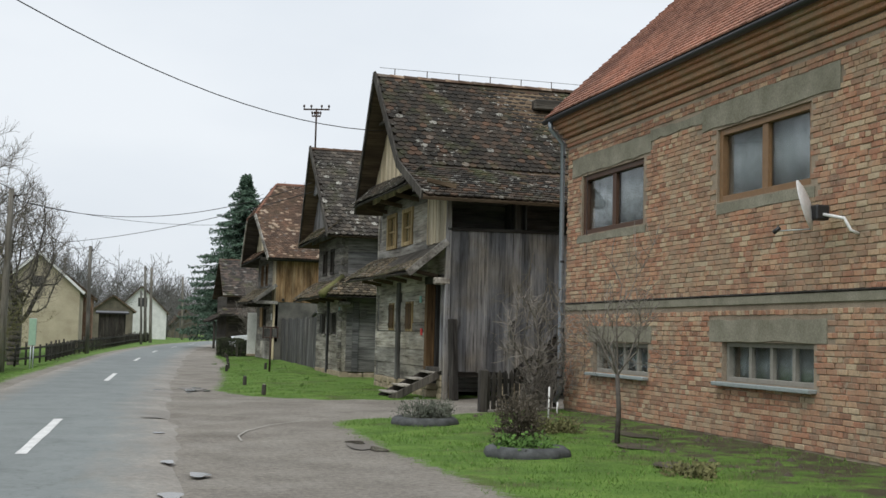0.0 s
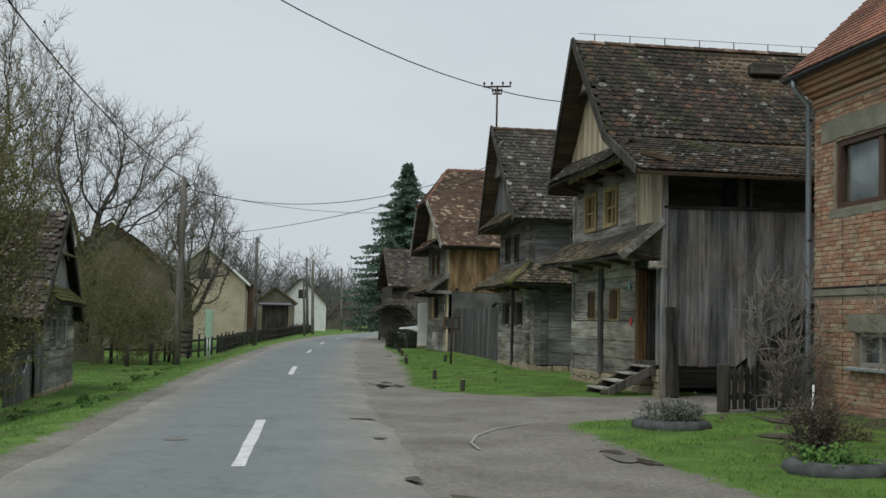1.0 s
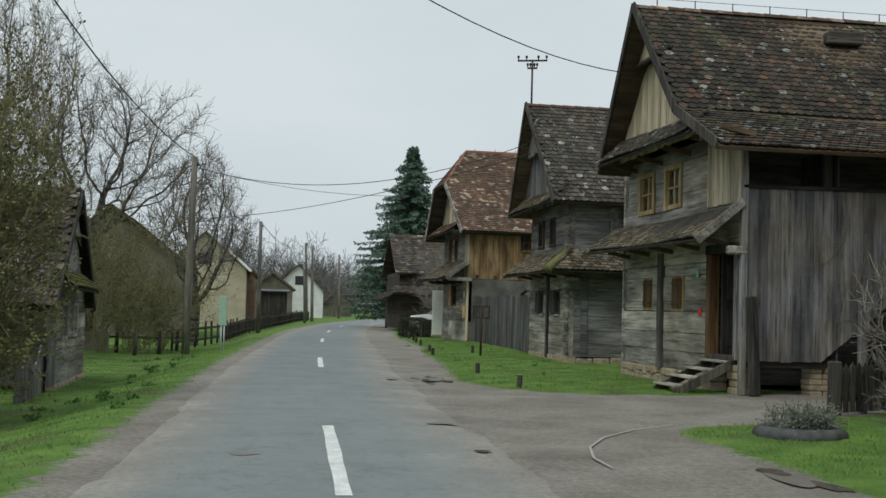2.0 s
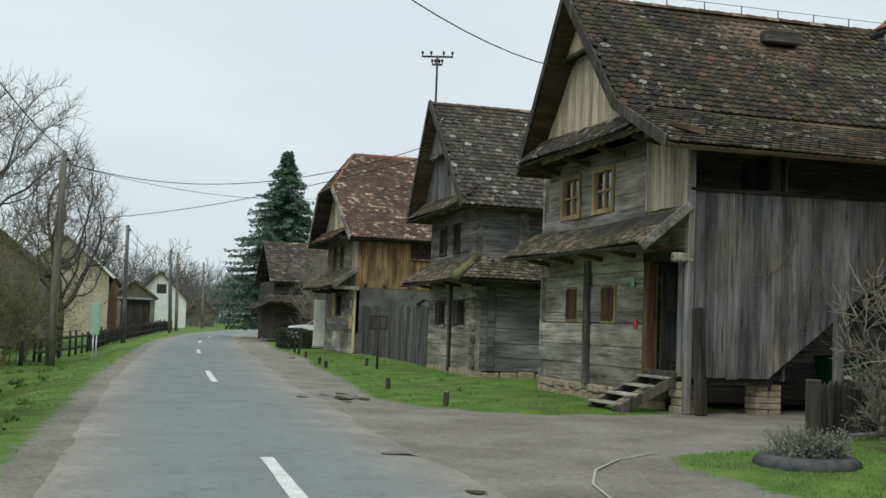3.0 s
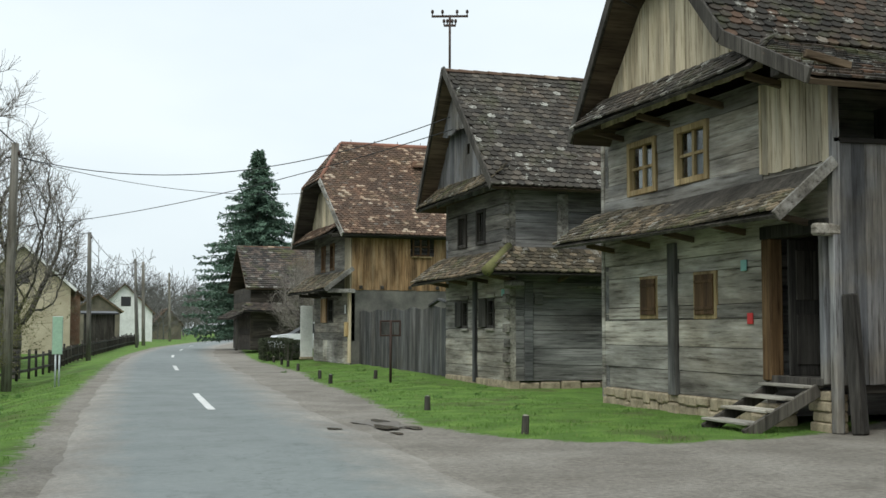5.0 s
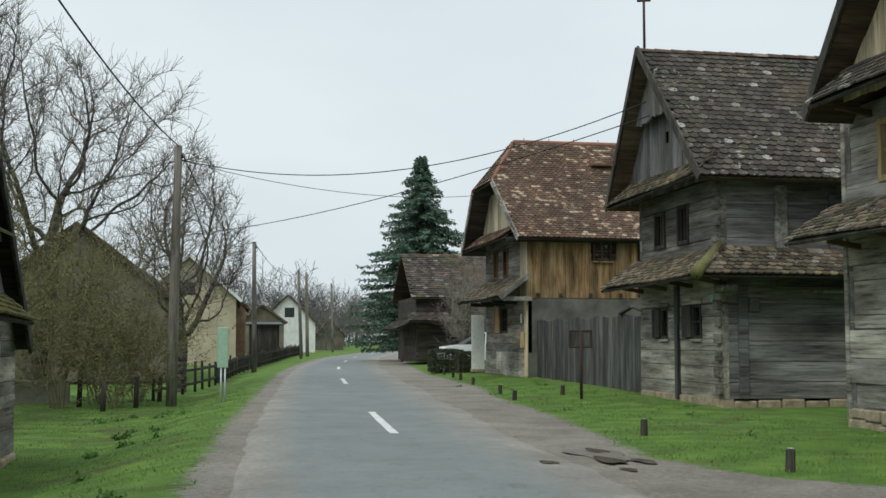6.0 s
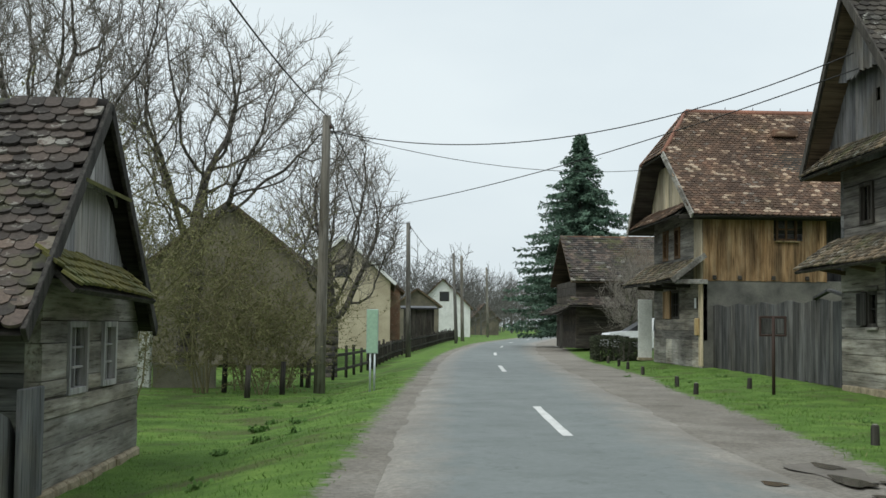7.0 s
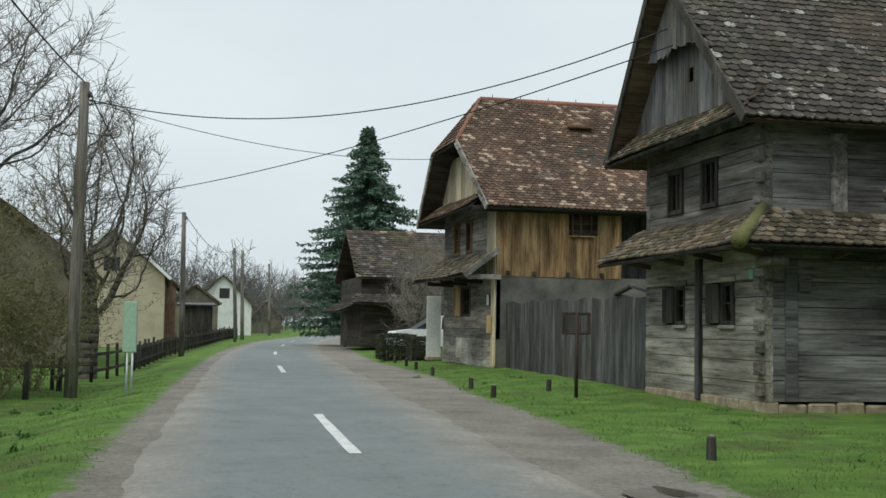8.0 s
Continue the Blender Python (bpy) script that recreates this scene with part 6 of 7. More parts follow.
    roof_tiles(pent, (-6.68, 22.0, 1.61), (0, 1, -0.008), (-0.44, 0, 0.38), 3.75, 0.58, T_MOSS, 0.17, 0.12, rough=1.5)


T_BARN = tiles("barn_tiles", [(0.0, (0.045, 0.042, 0.04)), (0.5, (0.075, 0.066, 0.06)), (0.85, (0.11, 0.09, 0.08)), (1.0, (0.15, 0.12, 0.1))], 0.5, 0.85, 0.05)
T_MOSS = tiles("moss_tiles", [(0.0, (0.09, 0.085, 0.03)), (0.6, (0.15, 0.14, 0.045)), (1.0, (0.2, 0.19, 0.07))], 0.2, 0.9, 0.02)
M_PALEBOARD = wood("pale_grey_board", (0.2, 0.2, 0.2), (0.4, 0.4, 0.4), (0.56, 0.56, 0.55), 2, 0.35)
barn()


def barn_fence():
    g = thing("plank_fence", (-7.3, 21.0, -0.4), "short weathered grey plank fence beside a barn", "fence")
    board_wall(g, 0, -7.2, 19.2, 22.2, -0.45, lambda y: 0.35 + 0.2 * math.sin(y * 5), M_BOARD, w=0.28, out=1, ragged=0.03)
    box("rail", (-7.3, -7.23, 19.2, 22.2, 0.0, 0.1), M_BOARD, g)
    box("door_leaf", (-7.12, -7.07, 21.8, 22.5, -0.3, 0.72), M_BOARD, g, "leaning grey plank")


barn_fence()


# ---- houses along the far left of the road ----
def plain_house(name, x0, x1, y0, y1, eave, ridge, wall_mat, tile_mat, label, wins=(), side=(), base=-0.3, trim=None, peak=None):
    """A rendered house with its ridge along y and its gable towards the village green."""
    h = thing(name, ((x0 + x1) / 2, (y0 + y1) / 2, base), label, "house", "village houses")
    xm = (x0 + x1) / 2
    t = 0.3
    def cells(a0, a1, z0, z1, opens):
        ac, zc = sorted({a0, a1, *[v for o in opens for v in o[:2]]}), sorted({z0, z1, *[v for o in opens for v in o[2:]]})
        return [(a, b, c, d) for a, b in zip(ac, ac[1:]) for c, d in zip(zc, zc[1:]) if not any(o[0] <= a and b <= o[1] and o[2] <= c and d <= o[3] for o in opens)]
    lowwins = [w for w in wins if w[3] <= eave]
    part("wall", welded(boxes(bmesh.new(), [(a, b, y0, y0 + t, c, d) for a, b, c, d in cells(x0, x1, base, eave, lowwins)])), wall_mat, h)
    part("wall", welded(boxes(bmesh.new(), [(x1 - t, x1, a, b, c, d) for a, b, c, d in cells(y0 + t, y1, base, eave, side)])), wall_mat, h)
    box("wall", (x0, x0 + t, y0 + t, y1, base, eave), wall_mat, h, "", 0)
    box("wall", (x0 + t, x1 - t, y1 - t, y1, base, eave), wall_mat, h, "", 0)
    slab("gable", [(x0, y0, eave), (x1, y0, eave), (xm, y0, ridge - 0.1)], t, wall_mat, h)
    slab("gable", [(x1, y1, eave), (x0, y1, eave), (xm, y1, ridge - 0.1)], t, wall_mat, h)
    o = 0.35
    k = (ridge - eave) / (xm - x0)
    for sx in (-1, 1):
        xe = x0 - o if sx < 0 else x1 + o
        ze = eave - k * o
        if sx < 0:
            pts, org, u = [(xe, y1 + o, ze), (xe, y0 - o, ze), (xm, y0 - o, ridge), (xm, y1 + o, ridge)], (xe, y1 + o, ze), (0, -1, 0)
        else:
            pts, org, u = [(xe, y0 - o, ze), (xe, y1 + o, ze), (xm, y1 + o, ridge), (xm, y0 - o, ridge)], (xe, y0 - o, ze), (0, 1, 0)
        roof = slab("roof", pts, 0.12, M_SOFFIT, h)
        v = Vector((xm - xe, 0, ridge - ze))
        roof_tiles(roof, org, u, v, y1 - y0 + 2 * o, v.length, tile_mat, 0.3, 0.3, rough=0.5)
        if trim:
            beam("verge_trim", (xe, y0 - o - 0.02, ze), (xm, y0 - o - 0.02, ridge), 0.06, 0.18, trim, h, "white verge board")
    for a, b, c, d in wins:
        if d <= eave:
            window(h, 1, y0 + 0.08, a, b, c, d, M_GREYWIN, 2, 1, 0.08, 0.06, label="house window")
        else:
            w = box("attic_window", (a, b, y0 - 0.03, y0 + 0.05, c, d), M_POST, h, "small dark attic window", 0.01)
            box("pane", (a + 0.08, b - 0.08, y0 - 0.045, y0 - 0.032, c + 0.08, d - 0.08), M_GUTTER, w, "", 0)
    for a, b, c, d in side:
        window(h, 0, x1 - 0.08, a, b, c, d, M_GREYWIN, 2, 2, 0.08, 0.06, out=1, label="house window")
    return h


plain_house("village_house", -13.6, -6.7, 58.0, 70.0, 3.4, 6.1, M_OLDPLASTER, T_FAR, "old cream plaster house with dark tile roof behind bushes", side=[(61, 62, 1.2, 2.6), (64, 65, 1.2, 2.6)])
plain_house("village_house", -9.6, -3.75, 85.0, 99.0, 4.1, 6.7, M_CREAMPLASTER, T_FAR, "cream plaster house with brown roof and white verge", wins=[(-7.2, -6.3, 4.2, 5.0)], side=[(86.5, 87.3, 1.5, 3.2), (89.2, 90.0, 1.5, 3.2), (92, 92.8, 1.5, 3.2)], trim=M_WHITE)
plain_house("village_house", -8.8, -3.0, 99.6, 109.0, 4.0, 6.3, M_BRICK, T_W3, "red brick house with brown roof", side=[(101.5, 102.5, 1.3, 2.8), (105.5, 106.5, 1.3, 2.8)])
plain_house("village_house", -3.2, 0.9, 124.0, 134.0, 3.3, 4.8, M_OLDPLASTER, T_FAR, "small old house with dark roof", wins=[(-1.8, -0.8, 2.2, 3.1)], side=[(126, 126.8, 1.2, 2.6), (128, 128.8, 1.2, 2.6), (130, 130.8, 1.2, 2.6)])
plain_house("village_house", -0.8, 5.4, 146.0, 160.0, 3.5, 6.6, M_WHITE, T_FAR, "white rendered house with grey roof", wins=[(1.9, 3.0, 4.0, 5.1)], side=[(148, 149, 1.2, 2.6), (152, 153, 1.2, 2.6)])
plain_house("village_house", 7.6, 11.4, 176.0, 188.0, 2.3, 4.4, M_OLDPLASTER, T_W3, "distant pale house with brown roof", side=[(180, 181, 1.2, 2.3)])
box_shed = thing("shed", (-1.2, 114.0, -0.2), "low dark timber shed beside the road", "shed", "village houses")
board_wall(box_shed, 1, 112.0, -2.5, 0.0, -0.3, 2.75, M_POST, w=0.3)
board_wall(box_shed, 0, 0.0, 112.0, 117.0, -0.3, 2.75, M_POST, w=0.3, out=1)
box("back", (-2.5, -2.3, 112.1, 117.0, -0.3, 2.75), M_POST, box_shed)
slab("roof", [(-2.8, 111.6, 2.75), (0.3, 111.6, 2.75), (0.3, 117.4, 3.0), (-2.8, 117.4, 3.0)], 0.12, M_GUTTER, box_shed)


# ---- the dark old barn behind the hedge ----
def old_barn():
    h = thing("old_barn", (9.0, 76.0, 0.2), "dark old timber barn with mossy brown roof", "barn")
    X, Y0, Y1, BACK = 5.75, 72.0, 79.0, 13.0
    log_wall(h, 1, Y0, X, BACK, 0.2, 3.7, M_BARNLOG, (), 0.4)
    log_wall(h, 0, X, Y0, Y1, 0.2, 3.7, M_BARNLOG, (), 0.4)
    log_wall(h, 0, BACK, Y0, Y1, 0.2, 3.7, M_BARNLOG, (), 0.4, out=1)
    log_wall(h, 1, Y1, X, BACK, 0.2, 3.7, M_BARNLOG, (), 0.4, out=1)
    gable_roof(h, 5.42, BACK + 0.4, 75.5, 6.2, 71.5, 3.6, 79.5, 3.6, T_BARN, tile=(0.25, 0.22))
    pent_roof(h, (5.2, 71.0, 2.35), (BACK, 71.0, 2.35), (BACK, 71.95, 2.8), (5.7, 71.95, 2.8), T_BARN, tile=(0.25, 0.2))
    pent_roof(h, (4.75, 79.0, 1.95), (4.75, 71.6, 1.95), (5.73, 71.9, 2.5), (5.73, 79.0, 2.5), T_BARN, tile=(0.25, 0.2))
    box("corner_post", (4.9, 5.05, 71.8, 71.95, 0.2, 1.95), M_POST, h)


old_barn()


def hedge(x0, x1, y0, y1, tall, seed, label, leaves=9000, leaf=0.055):
    """A clipped evergreen hedge: stems inside, leaves crowded towards its surface."""
    q = np.random.default_rng(seed)
    xm, ym = (x0 + x1) / 2, (y0 + y1) / 2
    z = float(height(xm, ym)) - 0.03
    t = thing("hedge", (xm, ym, z), label, "hedge")
    stems = [(Vector((a, b, z)), Vector((a + q.normal(0, 0.08), b + q.normal(0, 0.08), z + tall * q.uniform(0.6, 0.9))), 0.015, 0.006) for a, b in zip(q.uniform(x0, x1, 40), q.uniform(y0, y1, 40))]
    vs, fs = tube_data(stems, 4)
    tagged(raw("stem_clump", vs, fs, M_BARK, t), kind="stuff")
    p = q.uniform(-1, 1, (leaves, 3))
    push = np.abs(p).max(1, keepdims=True)
    p = p / push * q.uniform(0.72, 1.0, (leaves, 1))
    p = p * (1 - 0.1 * (np.abs(p[:, [1, 2, 0]]) ** 4)) + q.normal(0, 0.03, (leaves, 3))
    c = np.stack([xm + p[:, 0] * (x1 - x0) / 2, ym + p[:, 1] * (y1 - y0) / 2, z + tall * (0.52 + 0.48 * p[:, 2])], -1)
    c[:, 2] = np.maximum(c[:, 2], z + 0.02)
    u = q.normal(0, 1, (leaves, 3))
    u = u / np.linalg.norm(u, axis=1)[:, None] * leaf
    w = np.cross(u, q.normal(0, 1, (leaves, 3)))
    w = w / np.linalg.norm(w, axis=1)[:, None] * leaf * 0.4
    V = np.stack([c - u * 0.5, c + w, c + u * 0.5, c - w], 1).reshape(-1, 3)
    tagged(raw("leaves", V.tolist(), np.arange(4 * leaves).reshape(-1, 4).tolist(), M_HEDGE, t), kind="stuff")


hedge(3.75, 5.1, 55.0, 56.2, 0.98, 91, "dark clipped evergreen hedge before a parked car")
hedge(4.6, 5.45, 53.7, 54.6, 0.85, 92, "small dark rounded evergreen hedge beside a house", 5000)
shrub(8.2, 68.0, 2.0, 1.6, 24, 93, "bare brown thicket in front of a barn", M_TWIG, M_TWIG, 500, "bush", 3, 0.04)


def parked_car():
    c = thing("car", (6.85, 58.6, 0.2), "white parked estate car behind a hedge", "car")
    def loft(name, prof, y0, y1, inset, mat, label=""):
        k = len(prof)
        vs = [(6.85 + x, y0 + inset * (z > 0.95), 0.22 + z) for x, z in prof] + [(6.85 + x, y1 - inset * (z > 0.95), 0.22 + z) for x, z in prof]
        fs = [tuple(range(k)), tuple(reversed(range(k, 2 * k)))] + [((i + 1) % k, i, k + i, k + (i + 1) % k) for i in range(k)]
        return raw(name, vs, fs, mat, c, label)
    loft("body", [(-2.1, 0.3), (-2.15, 0.6), (-2.0, 0.85), (-1.2, 0.95), (2.0, 0.98), (2.1, 0.6), (2.05, 0.3)], 57.8, 59.4, 0.0, M_CARPAINT)
    loft("cabin", [(-1.25, 0.951), (-0.5, 1.4), (-0.2, 1.45), (1.5, 1.45), (1.95, 0.975)], 57.85, 59.35, 0.1, M_GUTTER, "dark glazing")
    loft("roof", [(-0.5, 1.41), (-0.2, 1.47), (1.5, 1.47), (1.6, 1.41)], 57.88, 59.32, 0.05, M_CARPAINT)
    for x in (-0.3, 0.75):
        beam("pillar", (6.85 + x, 57.83, 1.17), (6.85 + x + 0.05, 57.93, 1.66), 0.08, 0.06, M_CARPAINT, c)
    for x in (-1.35, 1.35):
        for y in (57.82, 59.38):
            w = lathe("wheel", [(0.2, -0.09), (0.31, -0.09), (0.31, 0.09), (0.2, 0.09)], (0, 0, 0), M_RUBBER, None, "", 16)
            w.data.transform(Matrix.Translation((6.85 + x, y, 0.53)) @ Matrix.Rotation(math.pi / 2, 4, "X"))
            adopt(w, c)


parked_car()
panel = thing("white_panel", (5.25, 53.2, 0.2), "white upright sheet panel standing beside a house", "panel")
box("sheet", (5.0, 5.5, 53.15, 53.2, 0.25, 2.3), M_WHITE, panel)
box("foot", (5.0, 5.5, 53.0, 53.4, 0.15, 0.25), M_STONE, panel)


# ---- poles, wires, signs and the roadside fence ----
def utility_pole(base, top, r, label, arms=False):
    p = thing("utility_pole", base, label, "utility pole", "poles along the road")
    b, t = Vector(base), Vector(top)
    tube("shaft", [b - Vector((0, 0, 0.2)), b.lerp(t, 0.35), b.lerp(t, 0.7), t], r, M_POLE, p, "", 12, r * 0.7)
    lathe("insulator", [(0.02, 0), (0.04, 0.02), (0.045, 0.08), (0.02, 0.12)], t + Vector((0.1, -0.05, -0.35)), M_RUST, p, sides=10)
    tube("clamp_loop", [t + Vector((0.08 + 0.1 * math.cos(a), 0, -0.35 + 0.16 * math.sin(a))) for a in np.linspace(0, 6.28, 12)], 0.012, M_WIRE, p, sides=5)


TOP1 = Vector((-5.47, 41.0, 6.56))
TOP2 = Vector((-2.93, 70.0, 6.37))
utility_pole((-5.55, 41.0, -0.42), TOP1, 0.15, "weathered grey wooden utility pole leaning slightly")
utility_pole((-2.86, 70.0, -0.2), TOP2, 0.14, "dark wooden utility pole in the verge")
utility_pole((1.9, 112.0, 0.0), (1.6, 112.0, 7.4), 0.16, "dark wooden utility pole in the verge")
utility_pole((2.3, 110.0, 0.0), (2.15, 110.0, 7.1), 0.16, "dark wooden utility pole in the verge")
utility_pole((7.4, 146.0, 0.0), (7.2, 146.0, 7.9), 0.16, "dark wooden utility pole in the verge")
utility_pole((1.2, 100.0, 0.0), (1.0, 100.0, 4.6), 0.12, "short dark wooden pole in the verge")


def wire(a, b, sag, r, label="thin black overhead wire"):
    a, b = Vector(a), Vector(b)
    pts = [a.lerp(b, i / 24) - Vector((0, 0, sag * 4 * (i / 24) * (1 - i / 24))) for i in range(25)]
    tagged(tube("overhead_wire", pts, r, M_WIRE, None, "", 5), label, "wire", "overhead wires")


BEHIND = Vector((-9.12, 3.67, 10.5))
wire(TOP1, BEHIND, 1.35, 0.018, "thick black bundled overhead cable")
wire(TOP1, TOP2, 0.9, 0.016, "thick black bundled overhead cable")
wire(TOP2, (1.6, 112.0, 7.3), 0.9, 0.016)
wire((1.6, 112.0, 7.3), (7.2, 146.0, 7.8), 0.7, 0.016)
wire(TOP1 - Vector((-0.1, 0, 0.38)), (4.6, 32.3, 6.38), 0.9, 0.012)
wire(TOP1 - Vector((0.05, 0, 0.36)), (4.8, 49.5, 6.48), 0.44, 0.009)
wire((-7.2, 58.0, 5.5), (4.6, 32.1, 6.05), 0.5, 0.012)
wire((-9.6, 20.5, 9.0), (10.5, 14.6, 9.0), 0.2, 0.008)
wire((5.1, 23.5, 6.76), (-11.88, 3.5, 10.63), 1.98, 0.011)


def road_sign():
    g = thing("road_sign", (-4.2, 36.0, -0.1), "pale green narrow sign board on two steel legs", "sign")
    for x in (-4.22, -4.13):
        tube("leg", [(x, 36.0, -0.35), (x, 36.0, 0.8)], 0.022, M_STEEL, g)
    box("board", (-4.3, -4.07, 35.97, 36.0, 0.73, 1.63), M_SIGN, g, "pale green sign board", 0.005)
    box("edge", (-4.31, -4.06, 36.004, 36.03, 0.72, 1.64), M_STEEL, g, "", 0.005)


road_sign()


def roadside_fence():
    f = thing("wire_fence", (-4.0, 60.0, -0.3), "low dark fence of posts and rails along the verge", "fence")
    pts = [(-6.2, 44.0), (-5.2, 50.0), (-4.6, 56.0), (-4.2, 62.0), (-3.6, 70.0), (-2.4, 80.0), (-1.0, 92.0), (0.6, 106.0), (2.6, 122.0)]
    k = 0
    for (xa, ya), (xb, yb) in zip(pts, pts[1:]):
        n = int((yb - ya) / 2)
        for i in range(n):
            x, y = xa + (xb - xa) * i / n, ya + (yb - ya) * i / n
            z = float(height(x, y))
            tube("post", [(x, y, z - 0.1), (x + rng.uniform(-0.03, 0.03), y, z + 0.95 + rng.uniform(-0.1, 0.1))], 0.05, M_POST, f, sides=7)
        za, zb = float(height(xa, ya)), float(height(xb, yb))
        for q in (0.3, 0.75):
            beam("rail", (xa, ya, za + q), (xb, yb, zb + q), 0.04, 0.09, M_POST, f)
        if ya >= 56:
            for i in range(int((yb - ya) / 0.22)):
                g = (i + 0.5) / int((yb - ya) / 0.22)
                x, y = xa + (xb - xa) * g, ya + (yb - ya) * g
                z = za + (zb - za) * g
                box("slat", (x - 0.012, x + 0.012, y - 0.08, y + 0.08, z + 0.05, z + 0.85 + rng.uniform(-0.04, 0.04)), M_POST, f, "", 0)


roadside_fence()


def fence_stump(x, y, tall):
    p = thing("fence_post", (x, y, float(height(x, y))), "old weathered leaning fence post in the grass", "post", "old fence posts")
    tube("shaft", [(x, y, float(height(x, y)) - 0.1), (x + 0.03, y, float(height(x, y)) + tall)], 0.07, M_POST, p, "", 8, 0.06)


for x, y, tall in ((-7.9, 41.0, 1.1), (-7.1, 39.0, 0.75), (-6.4, 40.2, 0.8), (-6.0, 43.5, 0.8)):
    fence_stump(x, y, tall)
pil = thing("gate_pillar", (-10.1, 43.0, -0.4), "white plastered gate pillar with dark gate", "pillar")
box("pillar", (-10.45, -10.1, 42.9, 43.2, -0.5, 1.9), M_WHITE, pil, "", 0.02)
box("cap", (-10.5, -10.05, 42.85, 43.25, 1.9, 1.98), M_CEMENT, pil, "", 0.02)
box("low_wall", (-10.05, -8.4, 43.0, 43.15, -0.5, 0.25), M_CEMENT, pil, "", 0.02)


# ---- the front garden of the brick house ----
for sx, sy, srx, sry in ((4.4, 5.2, 0.22, 0.5), (4.9, 7.3, 0.25, 0.5), (4.2, 10.0, 0.35, 0.5), (5.6, 9.0, 0.2, 0.7), (5.2, 12.3, 0.35, 0.6)):
    puddle(sx, sy, srx, sry, M_SOIL, float(height(sx, sy)) + 0.013, "soil_patch", "bare dark garden soil in the lawn")
for k in range(40):
    sx, sy = rng.uniform(4.2, 6.6), rng.uniform(3.5, 13.5)
    sz, sr = float(height(sx, sy)), rng.uniform(0.03, 0.07)
    st = raw("soil_clod", [(sx + sr * a, sy + sr * b * 1.2, sz + sr * c) for a, b, c in ((1, 0, 0), (0.2, 0.9, 0.1), (-0.9, 0.3, 0), (-0.4, -0.9, 0), (0.6, -0.7, 0.1), (0.1, 0.1, 0.8))], [(0, 1, 5), (1, 2, 5), (2, 3, 5), (3, 4, 5), (4, 0, 5), (4, 3, 2, 1, 0)], M_SOIL)
    tagged(st, "small dark clod of earth in the lawn", "clod", "earth clods")

def tyre_bed(x, y, r, label):
    t = thing("tyre_planter", (x, y, 0.05), label, "planter", "garden tyres")
    z = float(height(x, y))
    vs, fs, n, m = [], [], 40, 10
    for i in range(n):
        a = 2 * math.pi * i / n
        for j in range(m):
            b = 2 * math.pi * j / m
            w = 0.085 + (0.03 if i % 4 < 2 else 0.0) * (math.cos(b) > -0.3)
            q = r + w * math.cos(b)
            vs.append((x + q * math.cos(a), y + q * math.sin(a), z + 0.02 + 0.1 * math.sin(b)))
    for i in range(n):
        for j in range(m):
            fs.append((i * m + j, ((i + 1) % n) * m + j, ((i + 1) % n) * m + (j + 1) % m, i * m + (j + 1) % m))
    raw("tyre", vs, fs, M_RUBBER, t, "half-buried dark tyre", True)
    lathe("soil", [(r - 0.04, -0.05), (r - 0.03, 0.06), (r * 0.5, 0.1)], (x, y, z), M_SOIL, t, "dark garden soil", 24)


tyre_bed(3.15, 11.5, 0.44, "half-buried dark tyre planter with lavender")
shrub(3.15, 11.5, 0.48, 0.5, 80, 201, "grey-green lavender bush in a tyre planter", M_LAVENDER, M_LAVENDER, 2600, "lavender", 1, 0.035, "bush", 0.6)
tyre_bed(3.15, 6.7, 0.42, "half-buried dark tyre planter with green bulbs")
shrub(3.15, 6.7, 0.3, 0.42, 50, 202, "clump of fresh green bulb leaves in a tyre planter", M_LEAF, M_LEAF, 900, "garden_plant", 1, 0.06, "plant", 0.7)
shrub(3.35, 7.6, 0.62, 0.3, 24, 203, "small brown leafless garden shrub", M_SOIL, M_SOIL, 900, "bush", 2, 0.04)
shrub(4.6, 9.6, 0.3, 0.5, 40, 204, "low yellow-green garden tuft", M_OLIVE, M_OLIVE, 900, "garden_plant", 1, 0.05, "plant", 0.6)
shrub(4.1, 4.4, 0.22, 0.4, 30, 205, "low olive garden tuft in the lawn", M_OLIVE, M_OLIVE, 500, "garden_plant", 1, 0.05, "plant", 0.6)
bare_tree(5.8, 13.9, "small forked leafless tree with a pale trunk beside a fence", 0.75, (5.85, 13.9, 1.5), (0.7, 0.7, 0.85), 0.036, 206, 90, 0.14, 3, 0.35, M_TWIG, kill=0.22)
shrub(6.2, 14.2, 0.9, 0.7, 14, 207, "brown leafless garden shrub", M_TWIG, None, 0, "bush", 3)


def sapling():
    x, y = 4.85, 7.9
    z = float(height(x, y)) - 0.05
    t = thing("young_tree", (x, y, z), "young leafless fruit tree in the lawn before a brick wall", "tree")
    tube("trunk", [(x, y, z), (x + 0.02, y, z + 0.5), (x - 0.01, y, z + 0.98)], 0.04, M_BARK, t, "", 8, 0.03)
    s = random.Random(5)
    segs = []
    for k in range(6):
        a = k * 1.05 + s.uniform(-0.3, 0.3)
        grow(segs, Vector((x - 0.01, y, z + 0.95)), Vector((math.cos(a) * 0.75, math.sin(a) * 0.75, 0.85)).normalized(), 0.5, 0.014, 3, s, 0.4, 0.0, 0.1)
    grow(segs, Vector((x - 0.01, y, z + 0.95)), Vector((0, 0, 1)), 0.75, 0.016, 3, s, 0.35, 0.0, 0.08)
    vs, fs = tube_data([(a, b, max(0.0035, c), max(0.003, e)) for a, b, c, e in segs], 4)
    tagged(raw("crown", vs, fs, M_TWIG, t), kind="stuff")


sapling()


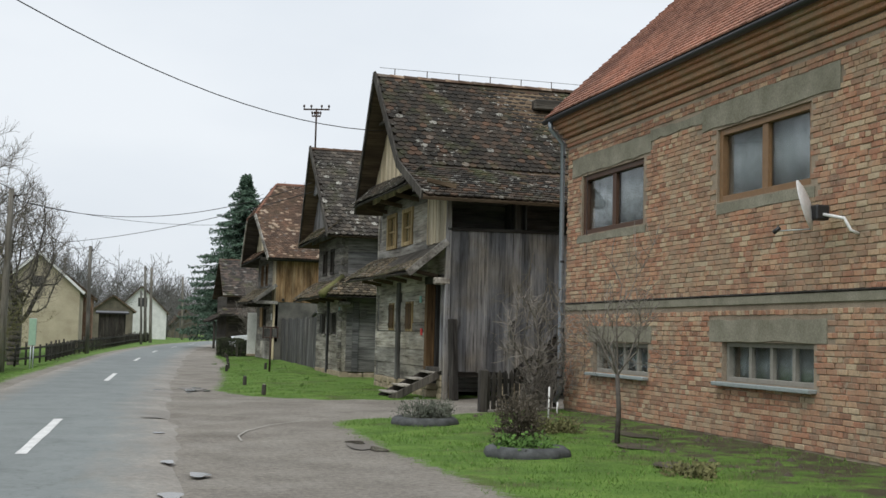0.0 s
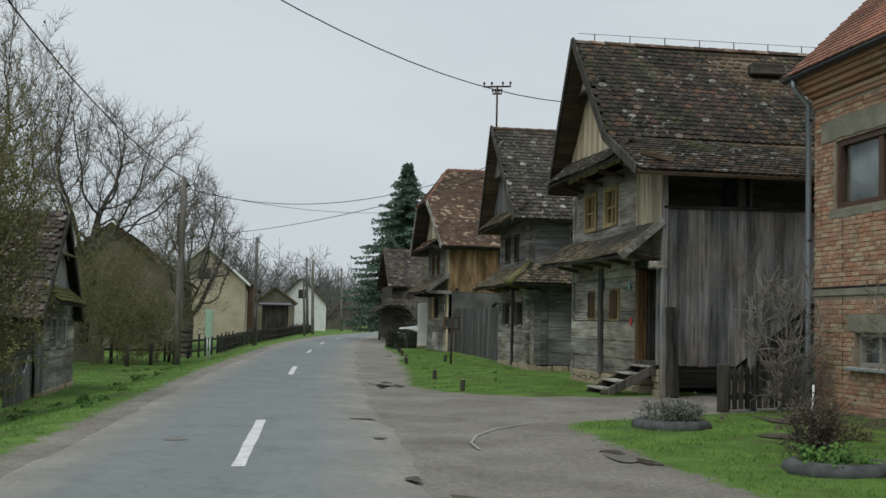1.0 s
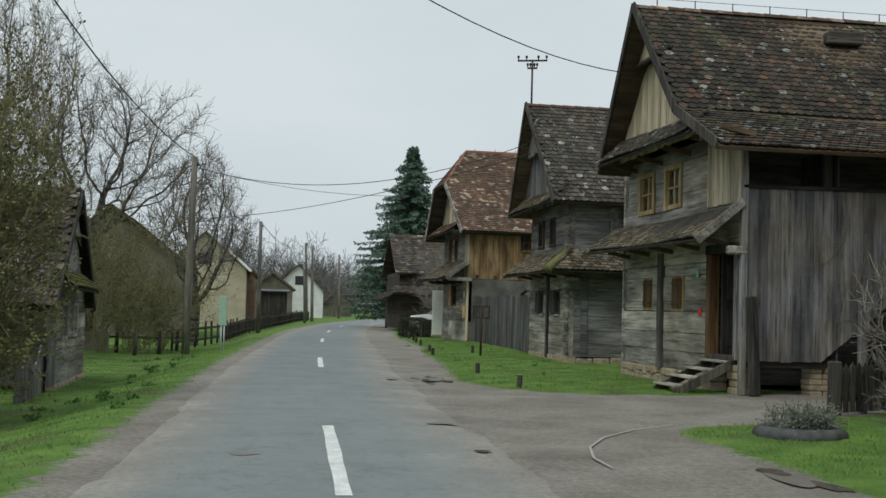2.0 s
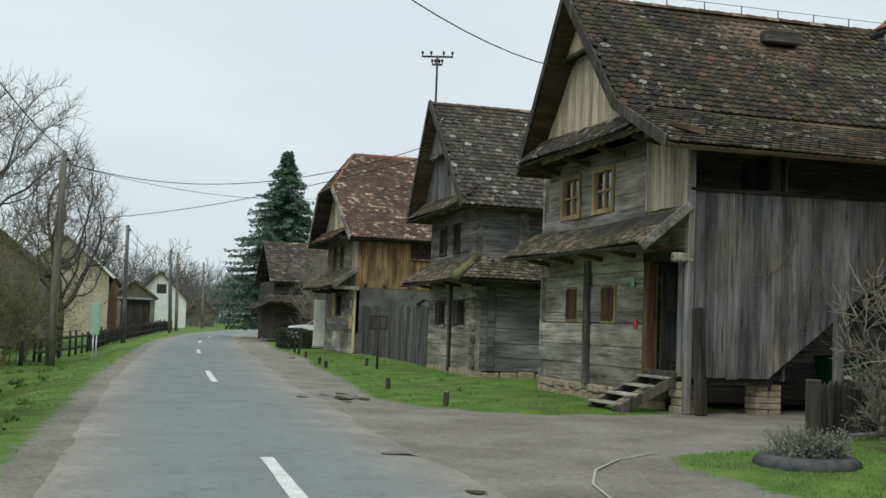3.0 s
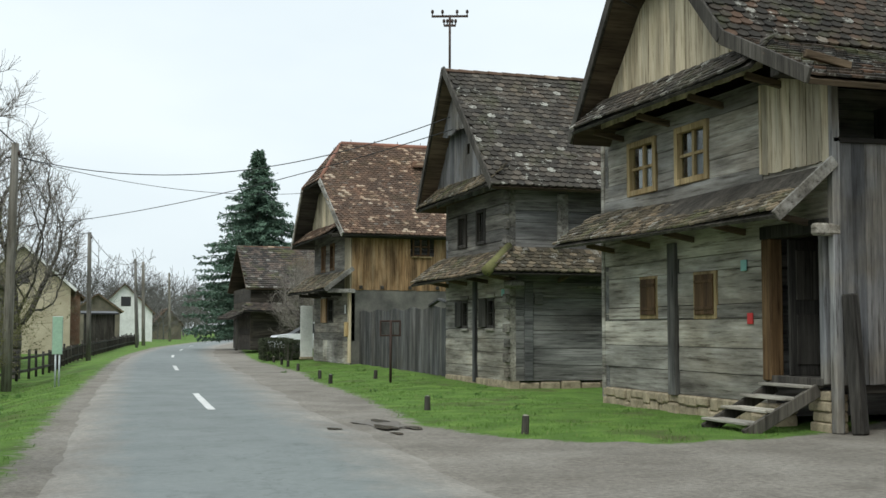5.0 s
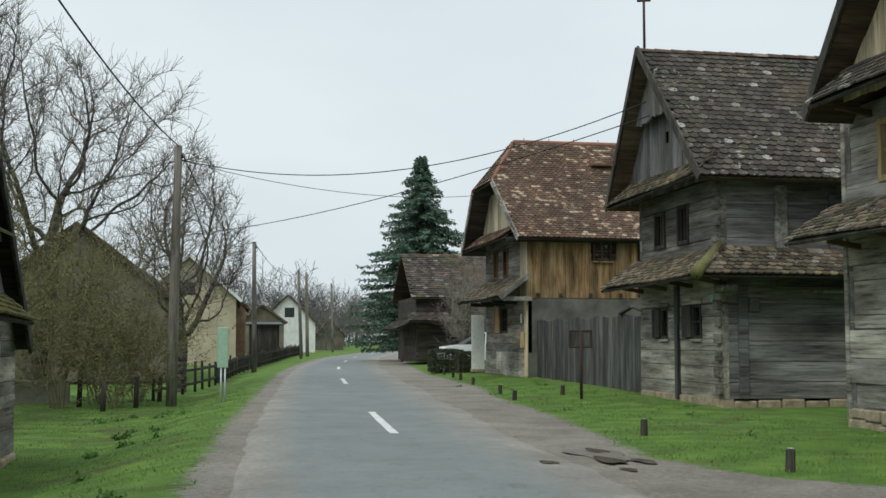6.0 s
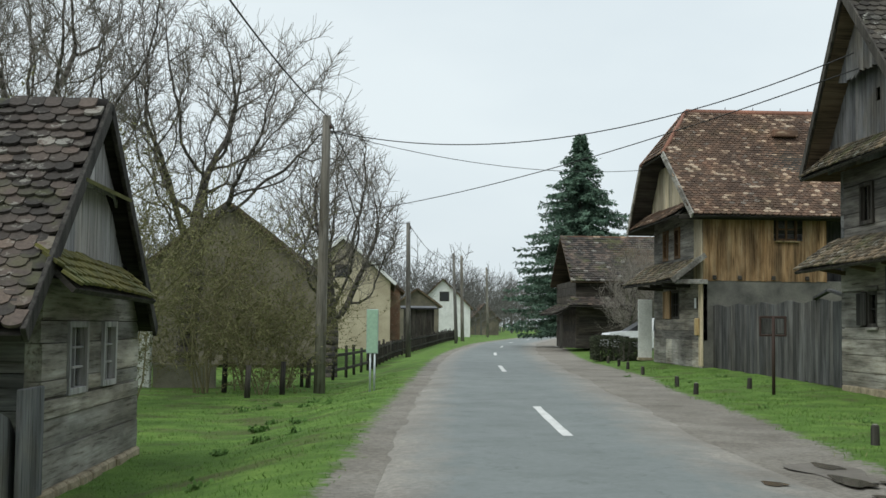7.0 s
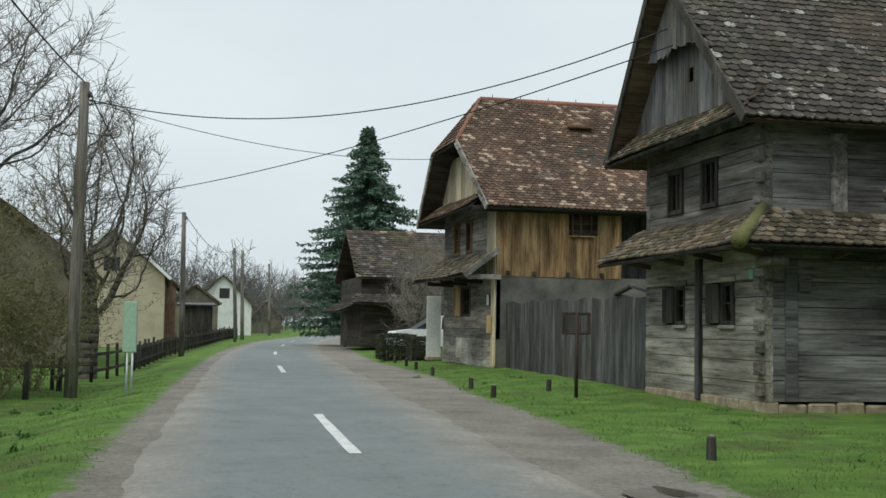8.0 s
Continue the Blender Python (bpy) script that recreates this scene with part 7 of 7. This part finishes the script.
def picket_fence():
    f = thing("picket_fence", (6.0, 15.2, 0.1), "dark weathered low picket fence with a stout post", "fence")
    a, b = Vector((5.0, 14.2, 0)), Vector((6.85, 15.25, 0))
    n = 13
    for i in range(n):
        p = a.lerp(b, (i + 0.5) / n)
        d = rng.uniform(-0.02, 0.02)
        vs = [(p.x + dx, p.y + dy, z) for z in (0.08, 0.72 + d) for dx, dy in ((-0.045, -0.02), (0.045, -0.005), (0.045, 0.02), (-0.045, 0.005))]
        vs += [(p.x, p.y, 0.8 + d)]
        raw("picket", vs, HEX[2:] + [(0, 3, 2, 1), (4, 5, 8), (5, 6, 8), (6, 7, 8), (7, 4, 8)], M_POST, f)
    for z in (0.28, 0.6):
        beam("rail", a + Vector((0, 0.05, z)), b + Vector((0, 0.05, z)), 0.05, 0.09, M_POST, f)
    box("post", (4.88, 5.04, 14.1, 14.26, 0.0, 0.82), M_POST, f, "stout dark post", 0.02)
    box("post", (5.6, 5.72, 14.62, 14.74, 0.0, 1.75), M_BOARD, f, "tall grey post", 0.015)


picket_fence()


def wheelie_bin(x, y):
    b = thing("wheelie_bin", (x, y, 0.02), "green plastic wheelie bin under a gallery", "bin", "wheelie bins")
    w0, w1, hh, z = 0.24, 0.3, 0.95, 0.04
    vs = [(x + i * w0, y + j * w0, z) for i, j in ((-1, -1), (1, -1), (1, 1), (-1, 1))] + [(x + i * w1, y + j * w1, z + hh) for i, j in ((-1, -1), (1, -1), (1, 1), (-1, 1))]
    raw("body", vs, HEX, M_BIN, b)
    box("lid", (x - 0.33, x + 0.33, y - 0.35, y + 0.33, z + hh + 0.003, z + hh + 0.06), M_BIN, b, "", 0.025)
    box("label", (x - 0.08, x + 0.08, y - 0.296, y - 0.284, z + 0.6, z + 0.66), M_PLATE, b, "small white mark", 0)
    for i in (-1, 1):
        w = lathe("wheel", [(0.03, -0.03), (0.09, -0.03), (0.09, 0.03), (0.03, 0.03)], (0, 0, 0), M_RUBBER, None, "", 12)
        w.data.transform(Matrix.Translation((x + i * 0.24, y + 0.28, 0.1)) @ Matrix.Rotation(math.pi / 2, 4, "Y"))
        adopt(w, b)


wheelie_bin(9.1, 19.75)
wheelie_bin(9.9, 19.8)
for k, (x, y) in enumerate(((5.35, 11.8), (6.2, 13.6))):
    st = thing("garden_stake", (x, y, 0.05), "thin pale garden stake stuck in the lawn", "stake", "garden stakes")
    tube("rod", [(x, y, 0.0), (x + 0.01, y, 0.62 - 0.35 * k)], 0.015, M_WHITE, st, sides=6)


# ---- weeds in the verge ----
for k in range(26):
    x, y = rng.uniform(-6.8, -4.9), rng.uniform(14, 38)
    shrub(x, y, rng.uniform(0.08, 0.18), rng.uniform(0.12, 0.25), 14, 300 + k, "small leafy weed tuft in the grass verge", M_LEAF, M_LEAF, 60, "weed_tuft", 0, 0.06, "plant", 0.6)
for k in range(14):
    x, y = rng.uniform(2.2, 5.0), rng.uniform(20, 44)
    shrub(x, y, rng.uniform(0.06, 0.14), rng.uniform(0.1, 0.2), 12, 340 + k, "small leafy weed tuft in the lawn", M_LEAF, M_LEAF, 50, "weed_tuft", 0, 0.05, "plant", 0.6)
